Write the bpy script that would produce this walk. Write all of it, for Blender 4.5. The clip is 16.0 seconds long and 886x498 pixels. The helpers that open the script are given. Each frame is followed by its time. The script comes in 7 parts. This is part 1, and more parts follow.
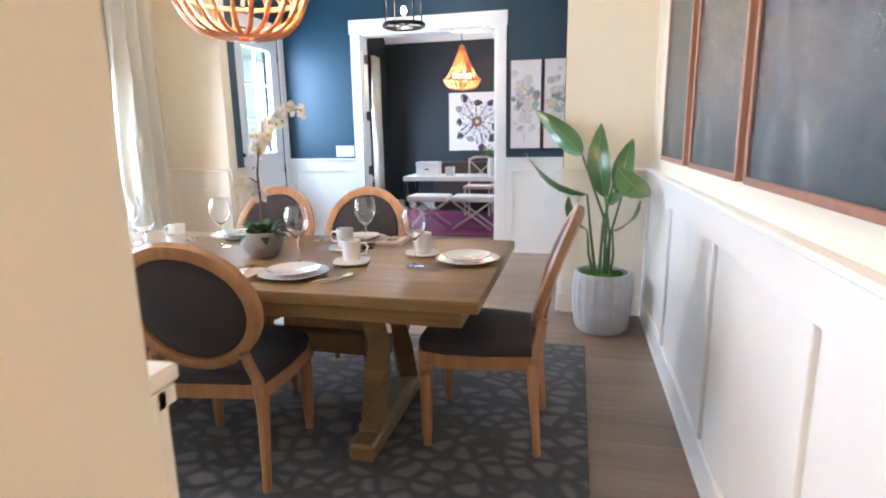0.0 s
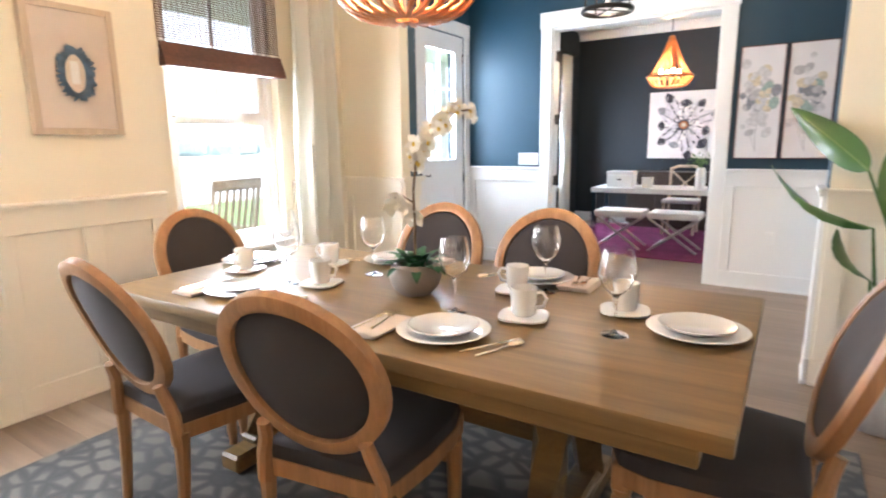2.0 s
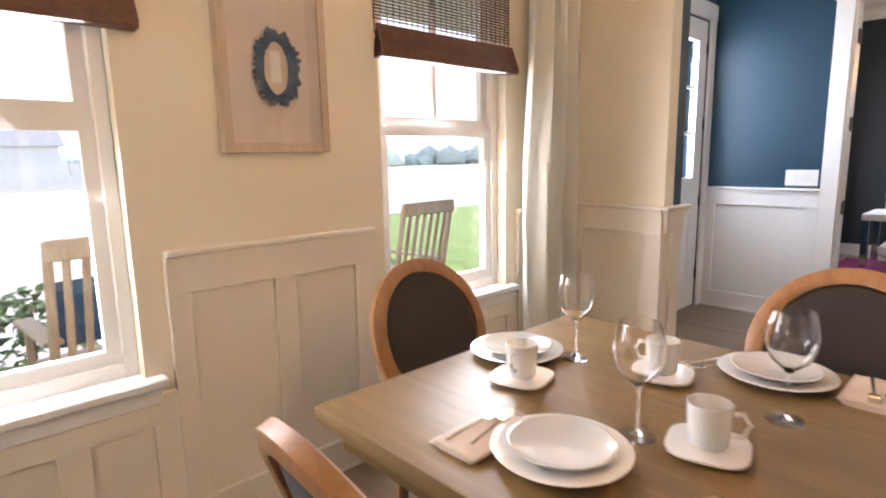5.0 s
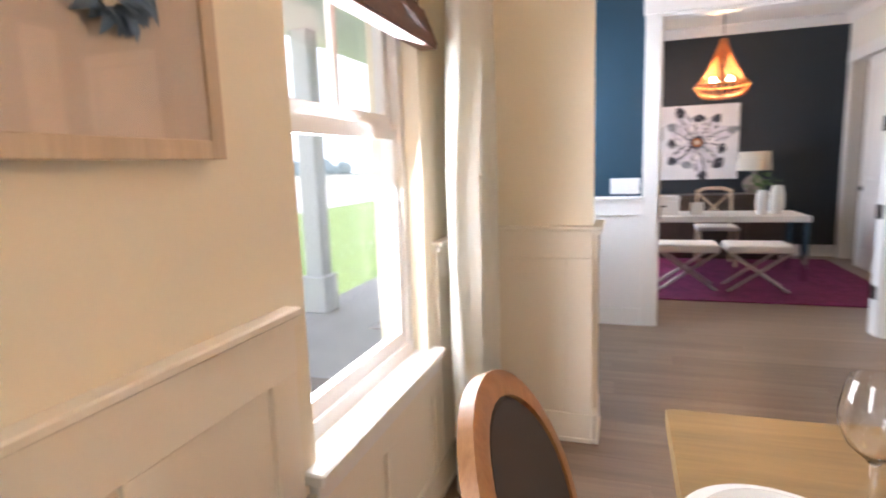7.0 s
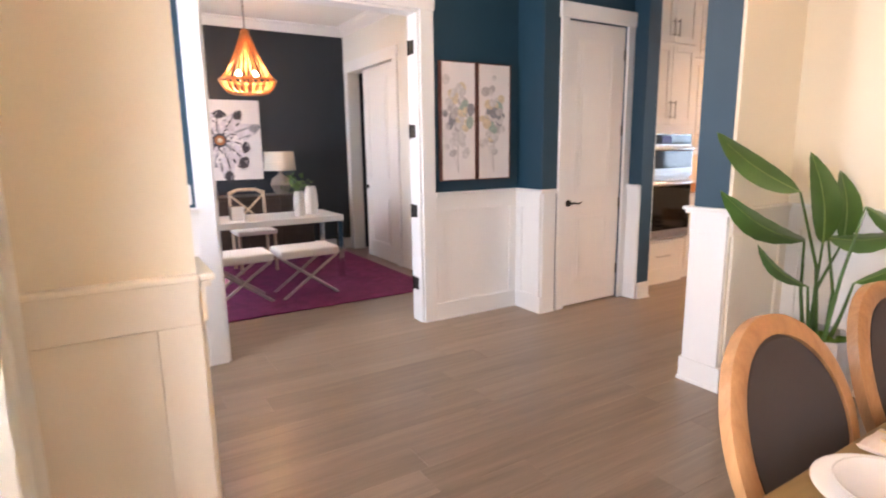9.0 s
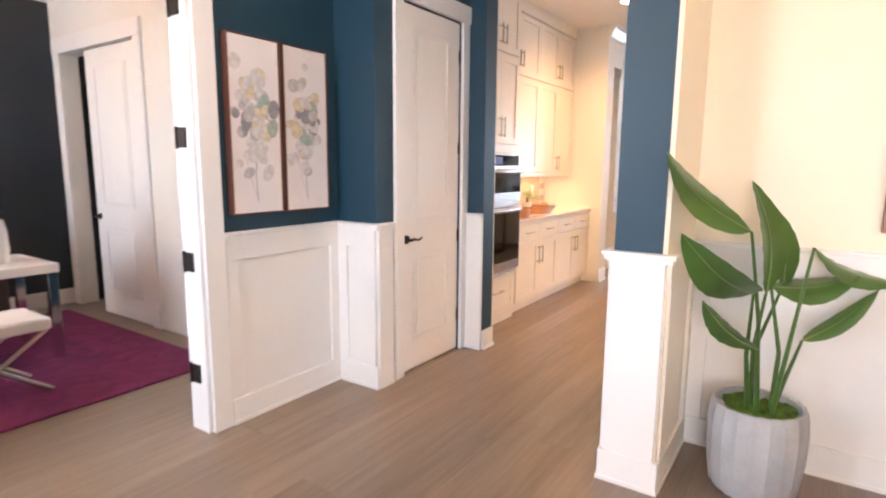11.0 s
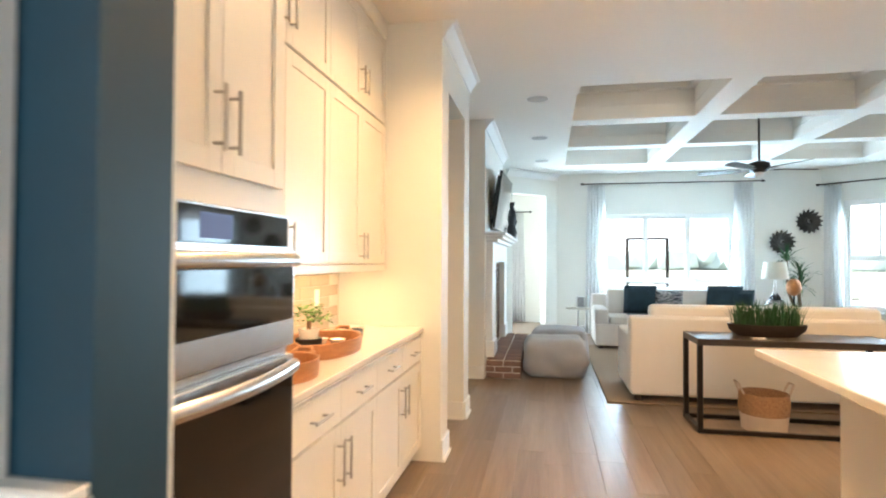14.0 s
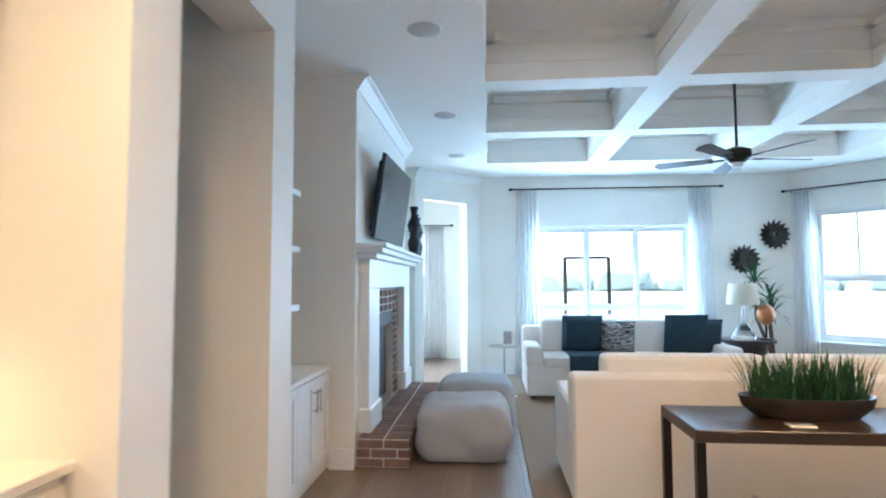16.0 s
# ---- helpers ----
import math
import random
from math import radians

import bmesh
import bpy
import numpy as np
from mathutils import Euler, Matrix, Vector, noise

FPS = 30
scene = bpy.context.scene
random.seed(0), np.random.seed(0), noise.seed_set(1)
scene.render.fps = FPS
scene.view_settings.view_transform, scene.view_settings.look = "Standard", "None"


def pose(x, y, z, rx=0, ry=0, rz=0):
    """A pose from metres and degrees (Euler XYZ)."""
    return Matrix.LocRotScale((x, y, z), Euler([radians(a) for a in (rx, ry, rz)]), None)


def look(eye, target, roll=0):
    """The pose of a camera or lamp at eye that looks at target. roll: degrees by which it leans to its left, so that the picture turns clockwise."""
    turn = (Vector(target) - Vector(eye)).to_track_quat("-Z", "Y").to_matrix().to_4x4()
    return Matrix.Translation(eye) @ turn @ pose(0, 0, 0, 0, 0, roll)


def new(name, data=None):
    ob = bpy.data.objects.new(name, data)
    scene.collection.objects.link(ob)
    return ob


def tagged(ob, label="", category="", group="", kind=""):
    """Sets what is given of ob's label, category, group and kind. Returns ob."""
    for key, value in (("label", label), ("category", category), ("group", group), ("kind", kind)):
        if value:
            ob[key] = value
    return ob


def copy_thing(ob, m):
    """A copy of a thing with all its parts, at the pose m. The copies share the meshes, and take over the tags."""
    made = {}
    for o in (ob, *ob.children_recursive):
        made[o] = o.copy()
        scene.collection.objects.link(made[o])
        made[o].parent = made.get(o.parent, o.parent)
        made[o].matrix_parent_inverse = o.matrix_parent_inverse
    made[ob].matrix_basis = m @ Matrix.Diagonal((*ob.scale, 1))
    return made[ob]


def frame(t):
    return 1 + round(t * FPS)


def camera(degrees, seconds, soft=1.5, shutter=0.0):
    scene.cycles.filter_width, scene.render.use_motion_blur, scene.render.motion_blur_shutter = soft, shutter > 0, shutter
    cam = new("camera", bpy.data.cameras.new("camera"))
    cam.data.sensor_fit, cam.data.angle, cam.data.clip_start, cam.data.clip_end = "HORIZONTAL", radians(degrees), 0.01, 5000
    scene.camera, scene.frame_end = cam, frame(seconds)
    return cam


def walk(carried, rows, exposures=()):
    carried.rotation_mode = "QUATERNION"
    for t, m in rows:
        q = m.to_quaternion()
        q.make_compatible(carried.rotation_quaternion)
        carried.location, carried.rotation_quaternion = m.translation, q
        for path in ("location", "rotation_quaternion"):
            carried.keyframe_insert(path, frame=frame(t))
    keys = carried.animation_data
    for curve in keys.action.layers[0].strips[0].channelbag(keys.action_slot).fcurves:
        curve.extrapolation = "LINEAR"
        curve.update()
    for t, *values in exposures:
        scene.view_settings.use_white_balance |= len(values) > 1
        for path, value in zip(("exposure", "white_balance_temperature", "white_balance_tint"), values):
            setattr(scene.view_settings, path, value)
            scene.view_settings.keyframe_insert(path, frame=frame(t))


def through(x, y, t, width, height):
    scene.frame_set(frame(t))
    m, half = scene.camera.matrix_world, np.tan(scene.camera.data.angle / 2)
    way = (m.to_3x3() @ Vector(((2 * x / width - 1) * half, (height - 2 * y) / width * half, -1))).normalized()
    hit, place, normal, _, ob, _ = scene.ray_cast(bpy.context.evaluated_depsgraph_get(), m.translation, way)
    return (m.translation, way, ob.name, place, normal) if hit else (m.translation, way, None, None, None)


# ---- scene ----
cam = camera(77.9, 16.0, soft=2.0, shutter=0.4)
EXPOSURES = [(0.0, 1.15, 5050, 9), (0.6, 1.25, 5450, 10), (1.5, 1.3, 5650, 9), (2.5, 1.15, 5500, 11), (4.2, 0.75, 5650, 12), (6.5, 0.12, 6800, 29), (7.0, 0.6, 5950, 17), (8.0, 0.72, 6200, 17), (9.0, 0.9, 6300, 22), (11.5, 1.15, 6250, 20), (13.0, 1.2, 7000, 16), (13.6, 1.17, 6000, 11), (14.0, 1.15, 6100, 6), (15.0, 0.75, 5250, 5), (16.0, 1.0, 5150, 6)]
PATH = [
    (0, (1.014, 0.767, 1.301), (0.551, 2.67, 0.899), -0.9),
    (0.5, (0.935, 1.017, 1.302), (0.411, 2.905, 0.903), -1.1),
    (1, (0.846, 1.182, 1.3), (0.2, 3.033, 0.904), -0.9),
    (1.5, (0.791, 1.293, 1.312), (-0.04, 3.071, 0.928), -1.0),
    (2, (0.76, 1.393, 1.315), (-0.295, 3.05, 0.939), -0.8),
    (2.5, (0.739, 1.462, 1.318), (-0.524, 2.968, 0.947), -0.9),
    (3, (0.655, 1.542, 1.319), (-0.763, 2.906, 0.955), -0.9),
    (3.5, (0.432, 1.622, 1.343), (-1.085, 2.875, 0.984), -0.8),
    (4, (0.218, 1.741, 1.356), (-1.369, 2.904, 1.001), -0.6),
    (5.25, (-0.6, 1.87, 1.356), (-2.0, 3.27, 1.036), -1.2),
    (6.5, (-1.364, 2.086, 1.353), (-2.513, 3.698, 1.067), -1.8),
    (7, (-1.66, 2.223, 1.364), (-2.282, 4.1, 1.062), -2.0),
    (7.5, (-1.914, 2.35, 1.404), (-1.97, 4.32, 1.066), -0.9),
    (8, (-1.978, 2.596, 1.41), (-1.571, 4.523, 1.065), -1.0),
    (8.5, (-1.988, 2.823, 1.418), (-1.232, 4.64, 1.061), -0.8),
    (9, (-1.99, 3.096, 1.416), (-0.966, 4.776, 1.054), -0.8),
    (11.5, (-1.093, 4.659, 1.423), (0.636, 5.635, 1.185), 0.4),
    (12, (-0.63, 4.962, 1.392), (1.174, 5.81, 1.233), 0.1),
    (12.5, (-0.136, 5.25, 1.406), (1.725, 5.976, 1.304), 0.3),
    (13, (0.371, 5.471, 1.397), (2.277, 6.074, 1.349), 0.2),
    (13.5, (0.917, 5.645, 1.383), (2.857, 6.134, 1.38), 0.3),
    (14, (1.466, 5.776, 1.382), (3.429, 6.154, 1.423), 0.3),
    (14.5, (2.016, 5.812, 1.403), (3.994, 6.102, 1.472), 0.3),
    (15, (2.6, 5.746, 1.401), (4.585, 5.972, 1.496), 0.1),
    (15.5, (3.166, 5.63, 1.395), (5.154, 5.817, 1.506), -0.1),
    (16, (3.713, 5.479, 1.401), (5.702, 5.647, 1.525), -0.2),
]
walk(cam, [(t, look(eye, aim, roll)) for t, eye, aim, roll in PATH], EXPOSURES)

# ---- light ----
world = bpy.data.worlds.new("sky")
scene.world = world
world.use_nodes = True
wn = world.node_tree
sky = wn.nodes.new("ShaderNodeTexSky")
sky.sky_type = "NISHITA"
sky.sun_disc = False
sky.sun_elevation = radians(58)
sky.sun_rotation = radians(10)
wn.nodes["Background"].inputs[1].default_value = 0.15
wn.links.new(sky.outputs[0], wn.nodes["Background"].inputs[0])


def lamp(name, kind, m, energy, color, **more):
    data = bpy.data.lights.new(name, kind)
    data.energy, data.color = energy, color
    for k, v in more.items():
        if k == "size":
            data.size = v
        elif k == "size_y":
            data.shape, data.size_y = "RECTANGLE", v
        elif k == "radius":
            data.shadow_soft_size = v
        elif k == "angle":
            data.angle = v
        elif k == "cone":
            data.spot_size, data.spot_blend = v, 0.9
    ob = new(name, data)
    ob.matrix_world = m
    return ob


lamp("sun", "SUN", look((0, 40, 60), (0, 5, 0)), 5.0, (1.0, 0.95, 0.88), angle=radians(0.5))
DAY = (0.86, 0.94, 1.0)
WARM = (1.0, 0.60, 0.26)
# daylight in the window openings
for yc in (1.885, 3.75):
    lamp("window_daylight", "AREA", look((-2.53, yc, 1.35), (0, yc - 0.7, 0.75)), 38, (1.0, 0.97, 0.93), size=0.80, size_y=1.1)
lamp("window_daylight", "AREA", look((-2.50, 6.33, 1.75), (0, 6.3, 1.3)), 34, DAY, size=0.5, size_y=1.1)
lamp("window_daylight", "AREA", look((-2.53, 9.1, 1.5), (0, 9.1, 1.2)), 60, DAY, size=0.9, size_y=1.6)
lamp("window_daylight", "AREA", look((12.36, 3.6, 1.55), (6, 3.6, 1.3)), 95, (0.60, 0.82, 1.0), size=2.2, size_y=1.4)
lamp("window_daylight", "AREA", look((11.85, 0.40, 1.4), (8, 3.6, 1.3)), 30, (0.60, 0.82, 1.0), size=1.0, size_y=1.6)
# added lamp inside the bay, well short of its window, to brighten it
lamp("window_daylight", "AREA", look((12.6, 7.2, 1.6), (11.6, 6.0, 1.4)), 60, DAY, size=0.9, size_y=1.6)
# lit lamps
lamp("chandelier_light", "POINT", pose(-0.41, 3.02, 1.98), 32, WARM, radius=0.10)
lamp("chandelier_light", "POINT", pose(-0.66, 9.0, 2.16), 34, WARM, radius=0.10)
lamp("lantern_light", "POINT", pose(-0.525, 5.75, 2.47), 14, (1.0, 0.78, 0.55), radius=0.05)
lamp("hall_light", "SPOT", look((-0.1, -0.3, 2.95), (0.0, -0.1, 0)), 150, (1.0, 0.60, 0.28), radius=0.08, cone=radians(150))
CANS = [(4.33, 6.05), (3.0, 4.9), (3.4, 3.2), (5.6, 3.2)]
for cx, cy in CANS:
    lamp("downlight_light", "SPOT", look((cx, cy, 3.02), (cx, cy + 0.001, 0)), 94, (1.0, 0.57, 0.24), radius=0.07, cone=radians(150))
for cx, cy in ((7.5, 4.8), (7.5, 1.6), (10.6, 1.6)):
    lamp("downlight_light", "SPOT", look((cx, cy, 3.30), (cx, cy + 0.001, 0)), 20, (1.0, 0.70, 0.42), radius=0.07, cone=radians(140))
lamp("undercabinet_light", "AREA", look((4.2, 7.05, 1.31), (4.2, 7.10, 0)), 4, (1.0, 0.62, 0.30), size=1.6, size_y=0.05)


# ---- materials ----
def shader(name):
    m = bpy.data.materials.new(name)
    m.use_nodes = True
    return m, m.node_tree.nodes, m.node_tree.links, m.node_tree.nodes["Principled BSDF"]


def mat(name, color, rough=0.5, metal=0.0, vary=0.06, scale=3.0, fine=120.0, bump=0.02, dist=0.002, coat=0.0, rand=0.0, sheen=0.0, stretch=(1, 1, 1)):
    """Plain coated surface: broad colour drift, fine grain in relief."""
    m, n, l, p = shader(name)
    tc = n.new("ShaderNodeTexCoord")
    mp = n.new("ShaderNodeMapping")
    mp.inputs["Scale"].default_value = stretch
    l.new(tc.outputs["Object"], mp.inputs[0])
    big, small = n.new("ShaderNodeTexNoise"), n.new("ShaderNodeTexNoise")
    big.inputs["Scale"].default_value, small.inputs["Scale"].default_value = scale, fine
    big.inputs["Detail"].default_value = 4
    l.new(mp.outputs[0], big.inputs[0])
    l.new(mp.outputs[0], small.inputs[0])
    ad = n.new("ShaderNodeMath")
    ad.operation = "MULTIPLY_ADD"
    ad.inputs[1].default_value, ad.inputs[2].default_value = 0.35, 0.0
    l.new(small.outputs[0], ad.inputs[0])
    sm = n.new("ShaderNodeMath")
    l.new(big.outputs[0], sm.inputs[0])
    l.new(ad.outputs[0], sm.inputs[1])
    last = sm.outputs[0]
    if rand:
        oi = n.new("ShaderNodeObjectInfo")
        rm = n.new("ShaderNodeMath")
        rm.operation = "MULTIPLY_ADD"
        rm.inputs[1].default_value = rand
        l.new(oi.outputs["Random"], rm.inputs[0])
        l.new(last, rm.inputs[2])
        last = rm.outputs[0]
    mr = n.new("ShaderNodeMapRange")
    mr.inputs["From Min"].default_value, mr.inputs["From Max"].default_value = 0.35, 1.0 + rand
    mr.inputs["To Min"].default_value, mr.inputs["To Max"].default_value = 1 - vary, 1 + vary
    l.new(last, mr.inputs[0])
    mx = n.new("ShaderNodeVectorMath")
    mx.operation = "SCALE"
    mx.inputs[0].default_value = color
    l.new(mr.outputs[0], mx.inputs["Scale"])
    l.new(mx.outputs[0], p.inputs["Base Color"])
    p.inputs["Roughness"].default_value, p.inputs["Metallic"].default_value = rough, metal
    p.inputs["Coat Weight"].default_value = coat
    p.inputs["Sheen Weight"].default_value = sheen
    if bump:
        b = n.new("ShaderNodeBump")
        b.inputs["Strength"].default_value, b.inputs["Distance"].default_value = bump * 10, dist
        l.new(small.outputs[0], b.inputs["Height"])
        l.new(b.outputs[0], p.inputs["Normal"])
    return m


def wood(name, a, b, rough=0.4, axis="x", scale=1.0, rand=0.5, coat=0.1):
    """Grain drawn out along one axis between two tones, with a tone for each piece."""
    m, n, l, p = shader(name)
    tc, mp = n.new("ShaderNodeTexCoord"), n.new("ShaderNodeMapping")
    s = {"x": (0.7, 12, 12), "y": (12, 0.7, 12), "z": (12, 12, 0.7)}[axis]
    mp.inputs["Scale"].default_value = [v * scale for v in s]
    l.new(tc.outputs["Object"], mp.inputs[0])
    oi = n.new("ShaderNodeObjectInfo")
    off = n.new("ShaderNodeVectorMath")
    off.operation = "SCALE"
    off.inputs[0].default_value = (31, 17, 23)
    l.new(oi.outputs["Random"], off.inputs["Scale"])
    l.new(off.outputs[0], mp.inputs["Location"])
    t1, t2 = n.new("ShaderNodeTexNoise"), n.new("ShaderNodeTexNoise")
    t1.inputs["Scale"].default_value, t1.inputs["Detail"].default_value, t1.inputs["Distortion"].default_value = 1.5, 6, 0.8
    t2.inputs["Scale"].default_value, t2.inputs["Detail"].default_value = 9.0, 8
    l.new(mp.outputs[0], t1.inputs[0])
    l.new(mp.outputs[0], t2.inputs[0])
    s1 = n.new("ShaderNodeMath")
    s1.operation = "MULTIPLY_ADD"
    s1.inputs[1].default_value = 0.45
    l.new(t2.outputs[0], s1.inputs[0])
    l.new(t1.outputs[0], s1.inputs[2])
    s2 = n.new("ShaderNodeMath")
    s2.operation = "MULTIPLY_ADD"
    s2.inputs[1].default_value = rand
    l.new(oi.outputs["Random"], s2.inputs[0])
    l.new(s1.outputs[0], s2.inputs[2])
    cr = n.new("ShaderNodeMapRange")
    cr.inputs["From Min"].default_value, cr.inputs["From Max"].default_value = 0.45, 1.05 + rand
    l.new(s2.outputs[0], cr.inputs[0])
    mix = n.new("ShaderNodeMix")
    mix.data_type = "RGBA"
    mix.inputs[6].default_value, mix.inputs[7].default_value = (*a, 1), (*b, 1)
    l.new(cr.outputs[0], mix.inputs[0])
    l.new(mix.outputs[2], p.inputs["Base Color"])
    p.inputs["Roughness"].default_value = rough
    p.inputs["Coat Weight"].default_value = coat
    p.inputs["Coat Roughness"].default_value = 0.25
    bm = n.new("ShaderNodeBump")
    bm.inputs["Strength"].default_value, bm.inputs["Distance"].default_value = 0.25, 0.001
    l.new(t2.outputs[0], bm.inputs["Height"])
    l.new(bm.outputs[0], p.inputs["Normal"])
    return m


def clear_glass(name, color=(1, 1, 1), rough=0.0, ior=1.45):
    m, n, l, p = shader(name)
    p.inputs["Base Color"].default_value = (*color, 1)
    p.inputs["Transmission Weight"].default_value = 1
    p.inputs["Roughness"].default_value, p.inputs["IOR"].default_value = rough, ior
    return m


def pane_glass(name):
    m, n, l, p = shader(name)
    tr, gl, mix = n.new("ShaderNodeBsdfTransparent"), n.new("ShaderNodeBsdfGlossy"), n.new("ShaderNodeMixShader")
    gl.inputs["Roughness"].default_value = 0.02
    mix.inputs[0].default_value = 0.06
    l.new(tr.outputs[0], mix.inputs[1])
    l.new(gl.outputs[0], mix.inputs[2])
    l.new(mix.outputs[0], n["Material Output"].inputs[0])
    return m


def sheer(name, color, through=0.35, open_weave=0.0):
    """Thin cloth: light scatters through it, and part passes straight between the threads."""
    m, n, l, p = shader(name)
    df, tl, mix = n.new("ShaderNodeBsdfDiffuse"), n.new("ShaderNodeBsdfTranslucent"), n.new("ShaderNodeMixShader")
    df.inputs[0].default_value, tl.inputs[0].default_value = (*color, 1), (*color, 1)
    mix.inputs[0].default_value = through
    l.new(df.outputs[0], mix.inputs[1])
    l.new(tl.outputs[0], mix.inputs[2])
    last = mix
    if open_weave:
        tr, gap = n.new("ShaderNodeBsdfTransparent"), n.new("ShaderNodeMixShader")
        gap.inputs[0].default_value = open_weave
        l.new(mix.outputs[0], gap.inputs[1])
        l.new(tr.outputs[0], gap.inputs[2])
        last = gap
    l.new(last.outputs[0], n["Material Output"].inputs[0])
    return m


def glow(name, color, strength):
    m, n, l, p = shader(name)
    p.inputs["Base Color"].default_value = (0.02, 0.02, 0.02, 1)
    p.inputs["Emission Color"].default_value = (*color, 1)
    p.inputs["Emission Strength"].default_value = strength
    return m


def blotch(name, stops, scale=2.0, rough=0.6, stretch=(1, 1, 1), distortion=1.5, voronoi=False):
    """Several tones through a noise or cell pattern, for paintings, rugs and ground."""
    m, n, l, p = shader(name)
    tc, mp = n.new("ShaderNodeTexCoord"), n.new("ShaderNodeMapping")
    mp.inputs["Scale"].default_value = stretch
    l.new(tc.outputs["Object"], mp.inputs[0])
    if voronoi:
        t = n.new("ShaderNodeTexVoronoi")
        t.feature = "DISTANCE_TO_EDGE"
        t.inputs["Scale"].default_value = scale
    else:
        t = n.new("ShaderNodeTexNoise")
        t.inputs["Scale"].default_value, t.inputs["Detail"].default_value, t.inputs["Distortion"].default_value = scale, 7, distortion
    l.new(mp.outputs[0], t.inputs[0])
    r = n.new("ShaderNodeValToRGB")
    while len(r.color_ramp.elements) < len(stops):
        r.color_ramp.elements.new(0.5)
    for e, (at, c) in zip(r.color_ramp.elements, stops):
        e.position, e.color = at, (*c, 1)
    l.new(t.outputs[0], r.inputs[0])
    f = n.new("ShaderNodeTexNoise")
    f.inputs["Scale"].default_value = 260
    l.new(tc.outputs["Object"], f.inputs[0])
    mx = n.new("ShaderNodeMix")
    mx.data_type, mx.blend_type = "RGBA", "OVERLAY"
    mx.inputs[0].default_value = 0.35
    l.new(r.outputs[0], mx.inputs[6])
    l.new(f.outputs[0], mx.inputs[7])
    l.new(mx.outputs[2], p.inputs["Base Color"])
    p.inputs["Roughness"].default_value = rough
    b = n.new("ShaderNodeBump")
    b.inputs["Strength"].default_value, b.inputs["Distance"].default_value = 0.4, 0.004
    l.new(f.outputs[0], b.inputs["Height"])
    l.new(b.outputs[0], p.inputs["Normal"])
    return m


CREAM = mat("cream_wall_paint", (0.80, 0.74, 0.60), 0.6, fine=90, bump=0.012, vary=0.03, scale=1.2)
# white wainscot tinted cream, with the chandelier's warm light in the colour
WARMTRIM = mat("warm_lit_trim", (0.82, 0.77, 0.67), 0.4, fine=40, bump=0.006, vary=0.03, scale=1.5)
WHITE = mat("white_trim_paint", (0.80, 0.80, 0.79), 0.35, fine=40, bump=0.005, vary=0.03, scale=1.5)
BLUE = mat("navy_wall_paint", (0.010, 0.044, 0.075), 0.5, fine=90, bump=0.012, vary=0.06, scale=1.2)
DARK = mat("dark_office_paint_lobby_shade", (0.014, 0.022, 0.032), 0.55, fine=90, bump=0.012, vary=0.05, scale=1.2)
LIGHTWALL = mat("pale_wall_paint", (0.78, 0.77, 0.72), 0.6, fine=90, bump=0.01, vary=0.03, scale=1.2)
CEIL = mat("ceiling_paint", (0.80, 0.79, 0.75), 0.7, fine=60, bump=0.01, vary=0.02, scale=1.0)
CABINET = mat("cabinet_paint", (0.80, 0.76, 0.68), 0.35, fine=30, bump=0.004, vary=0.03, scale=1.5)
PLANK = wood("floor_plank", (0.135, 0.092, 0.060), (0.285, 0.208, 0.145), 0.36, "x", 0.8, 0.35, 0.2)
CHAIRWOOD = wood("chair_oak", (0.24, 0.115, 0.045), (0.46, 0.25, 0.11), 0.42, "z", 1.6, 0.2)
TABLEWOOD = wood("table_wood", (0.118, 0.068, 0.020), (0.235, 0.146, 0.048), 0.46, "x", 1.3, 0.1, 0.12)
DARKWOOD = wood("dark_wood", (0.020, 0.013, 0.010), (0.055, 0.036, 0.026), 0.4, "y", 1.5, 0.2)
GREYWOOD = wood("weathered_wood", (0.25, 0.22, 0.20), (0.52, 0.48, 0.44), 0.6, "x", 1.2, 0.4, 0.0)
TRAYWOOD = wood("tray_wood", (0.30, 0.12, 0.04), (0.50, 0.23, 0.09), 0.4, "x", 2.0, 0.2)
FRAMEWOOD = wood("frame_wood", (0.42, 0.32, 0.22), (0.62, 0.50, 0.37), 0.5, "z", 1.5, 0.2, 0.0)
REDWOOD = wood("walnut_frame", (0.22, 0.10, 0.055), (0.38, 0.19, 0.11), 0.45, "z", 1.5, 0.2)
MAHOGANY = wood("mahogany_edge", (0.075, 0.026, 0.018), (0.15, 0.055, 0.036), 0.4, "z", 1.5, 0.2)
BAMBOO = wood("bamboo", (0.060, 0.026, 0.018), (0.17, 0.075, 0.045), 0.55, "y", 2.0, 0.3, 0.0)
UPHOL = mat("charcoal_linen", (0.034, 0.028, 0.029), 0.85, fine=700, bump=0.06, vary=0.18, scale=4, sheen=0.05, dist=0.001)
SOFACLOTH = mat("white_slipcover", (0.76, 0.73, 0.69), 0.85, fine=500, bump=0.04, vary=0.05, scale=3, sheen=0.15, dist=0.001)
GREYCLOTH = mat("grey_canvas", (0.36, 0.36, 0.37), 0.9, fine=500, bump=0.06, vary=0.10, scale=4, dist=0.001)
NAVYCLOTH = mat("navy_cushion", (0.022, 0.05, 0.075), 0.9, fine=300, bump=0.08, vary=0.25, scale=8, dist=0.002)
NAPKIN = mat("linen_napkin", (0.62, 0.52, 0.44), 0.85, fine=600, bump=0.05, vary=0.10, scale=10, dist=0.001)
CHINA = mat("white_china", (0.80, 0.79, 0.77), 0.12, fine=20, bump=0.0, vary=0.02, coat=0.6)
PLATEGREY = mat("grey_glazed_plate", (0.62, 0.62, 0.61), 0.10, fine=20, bump=0.0, vary=0.06, coat=0.6)
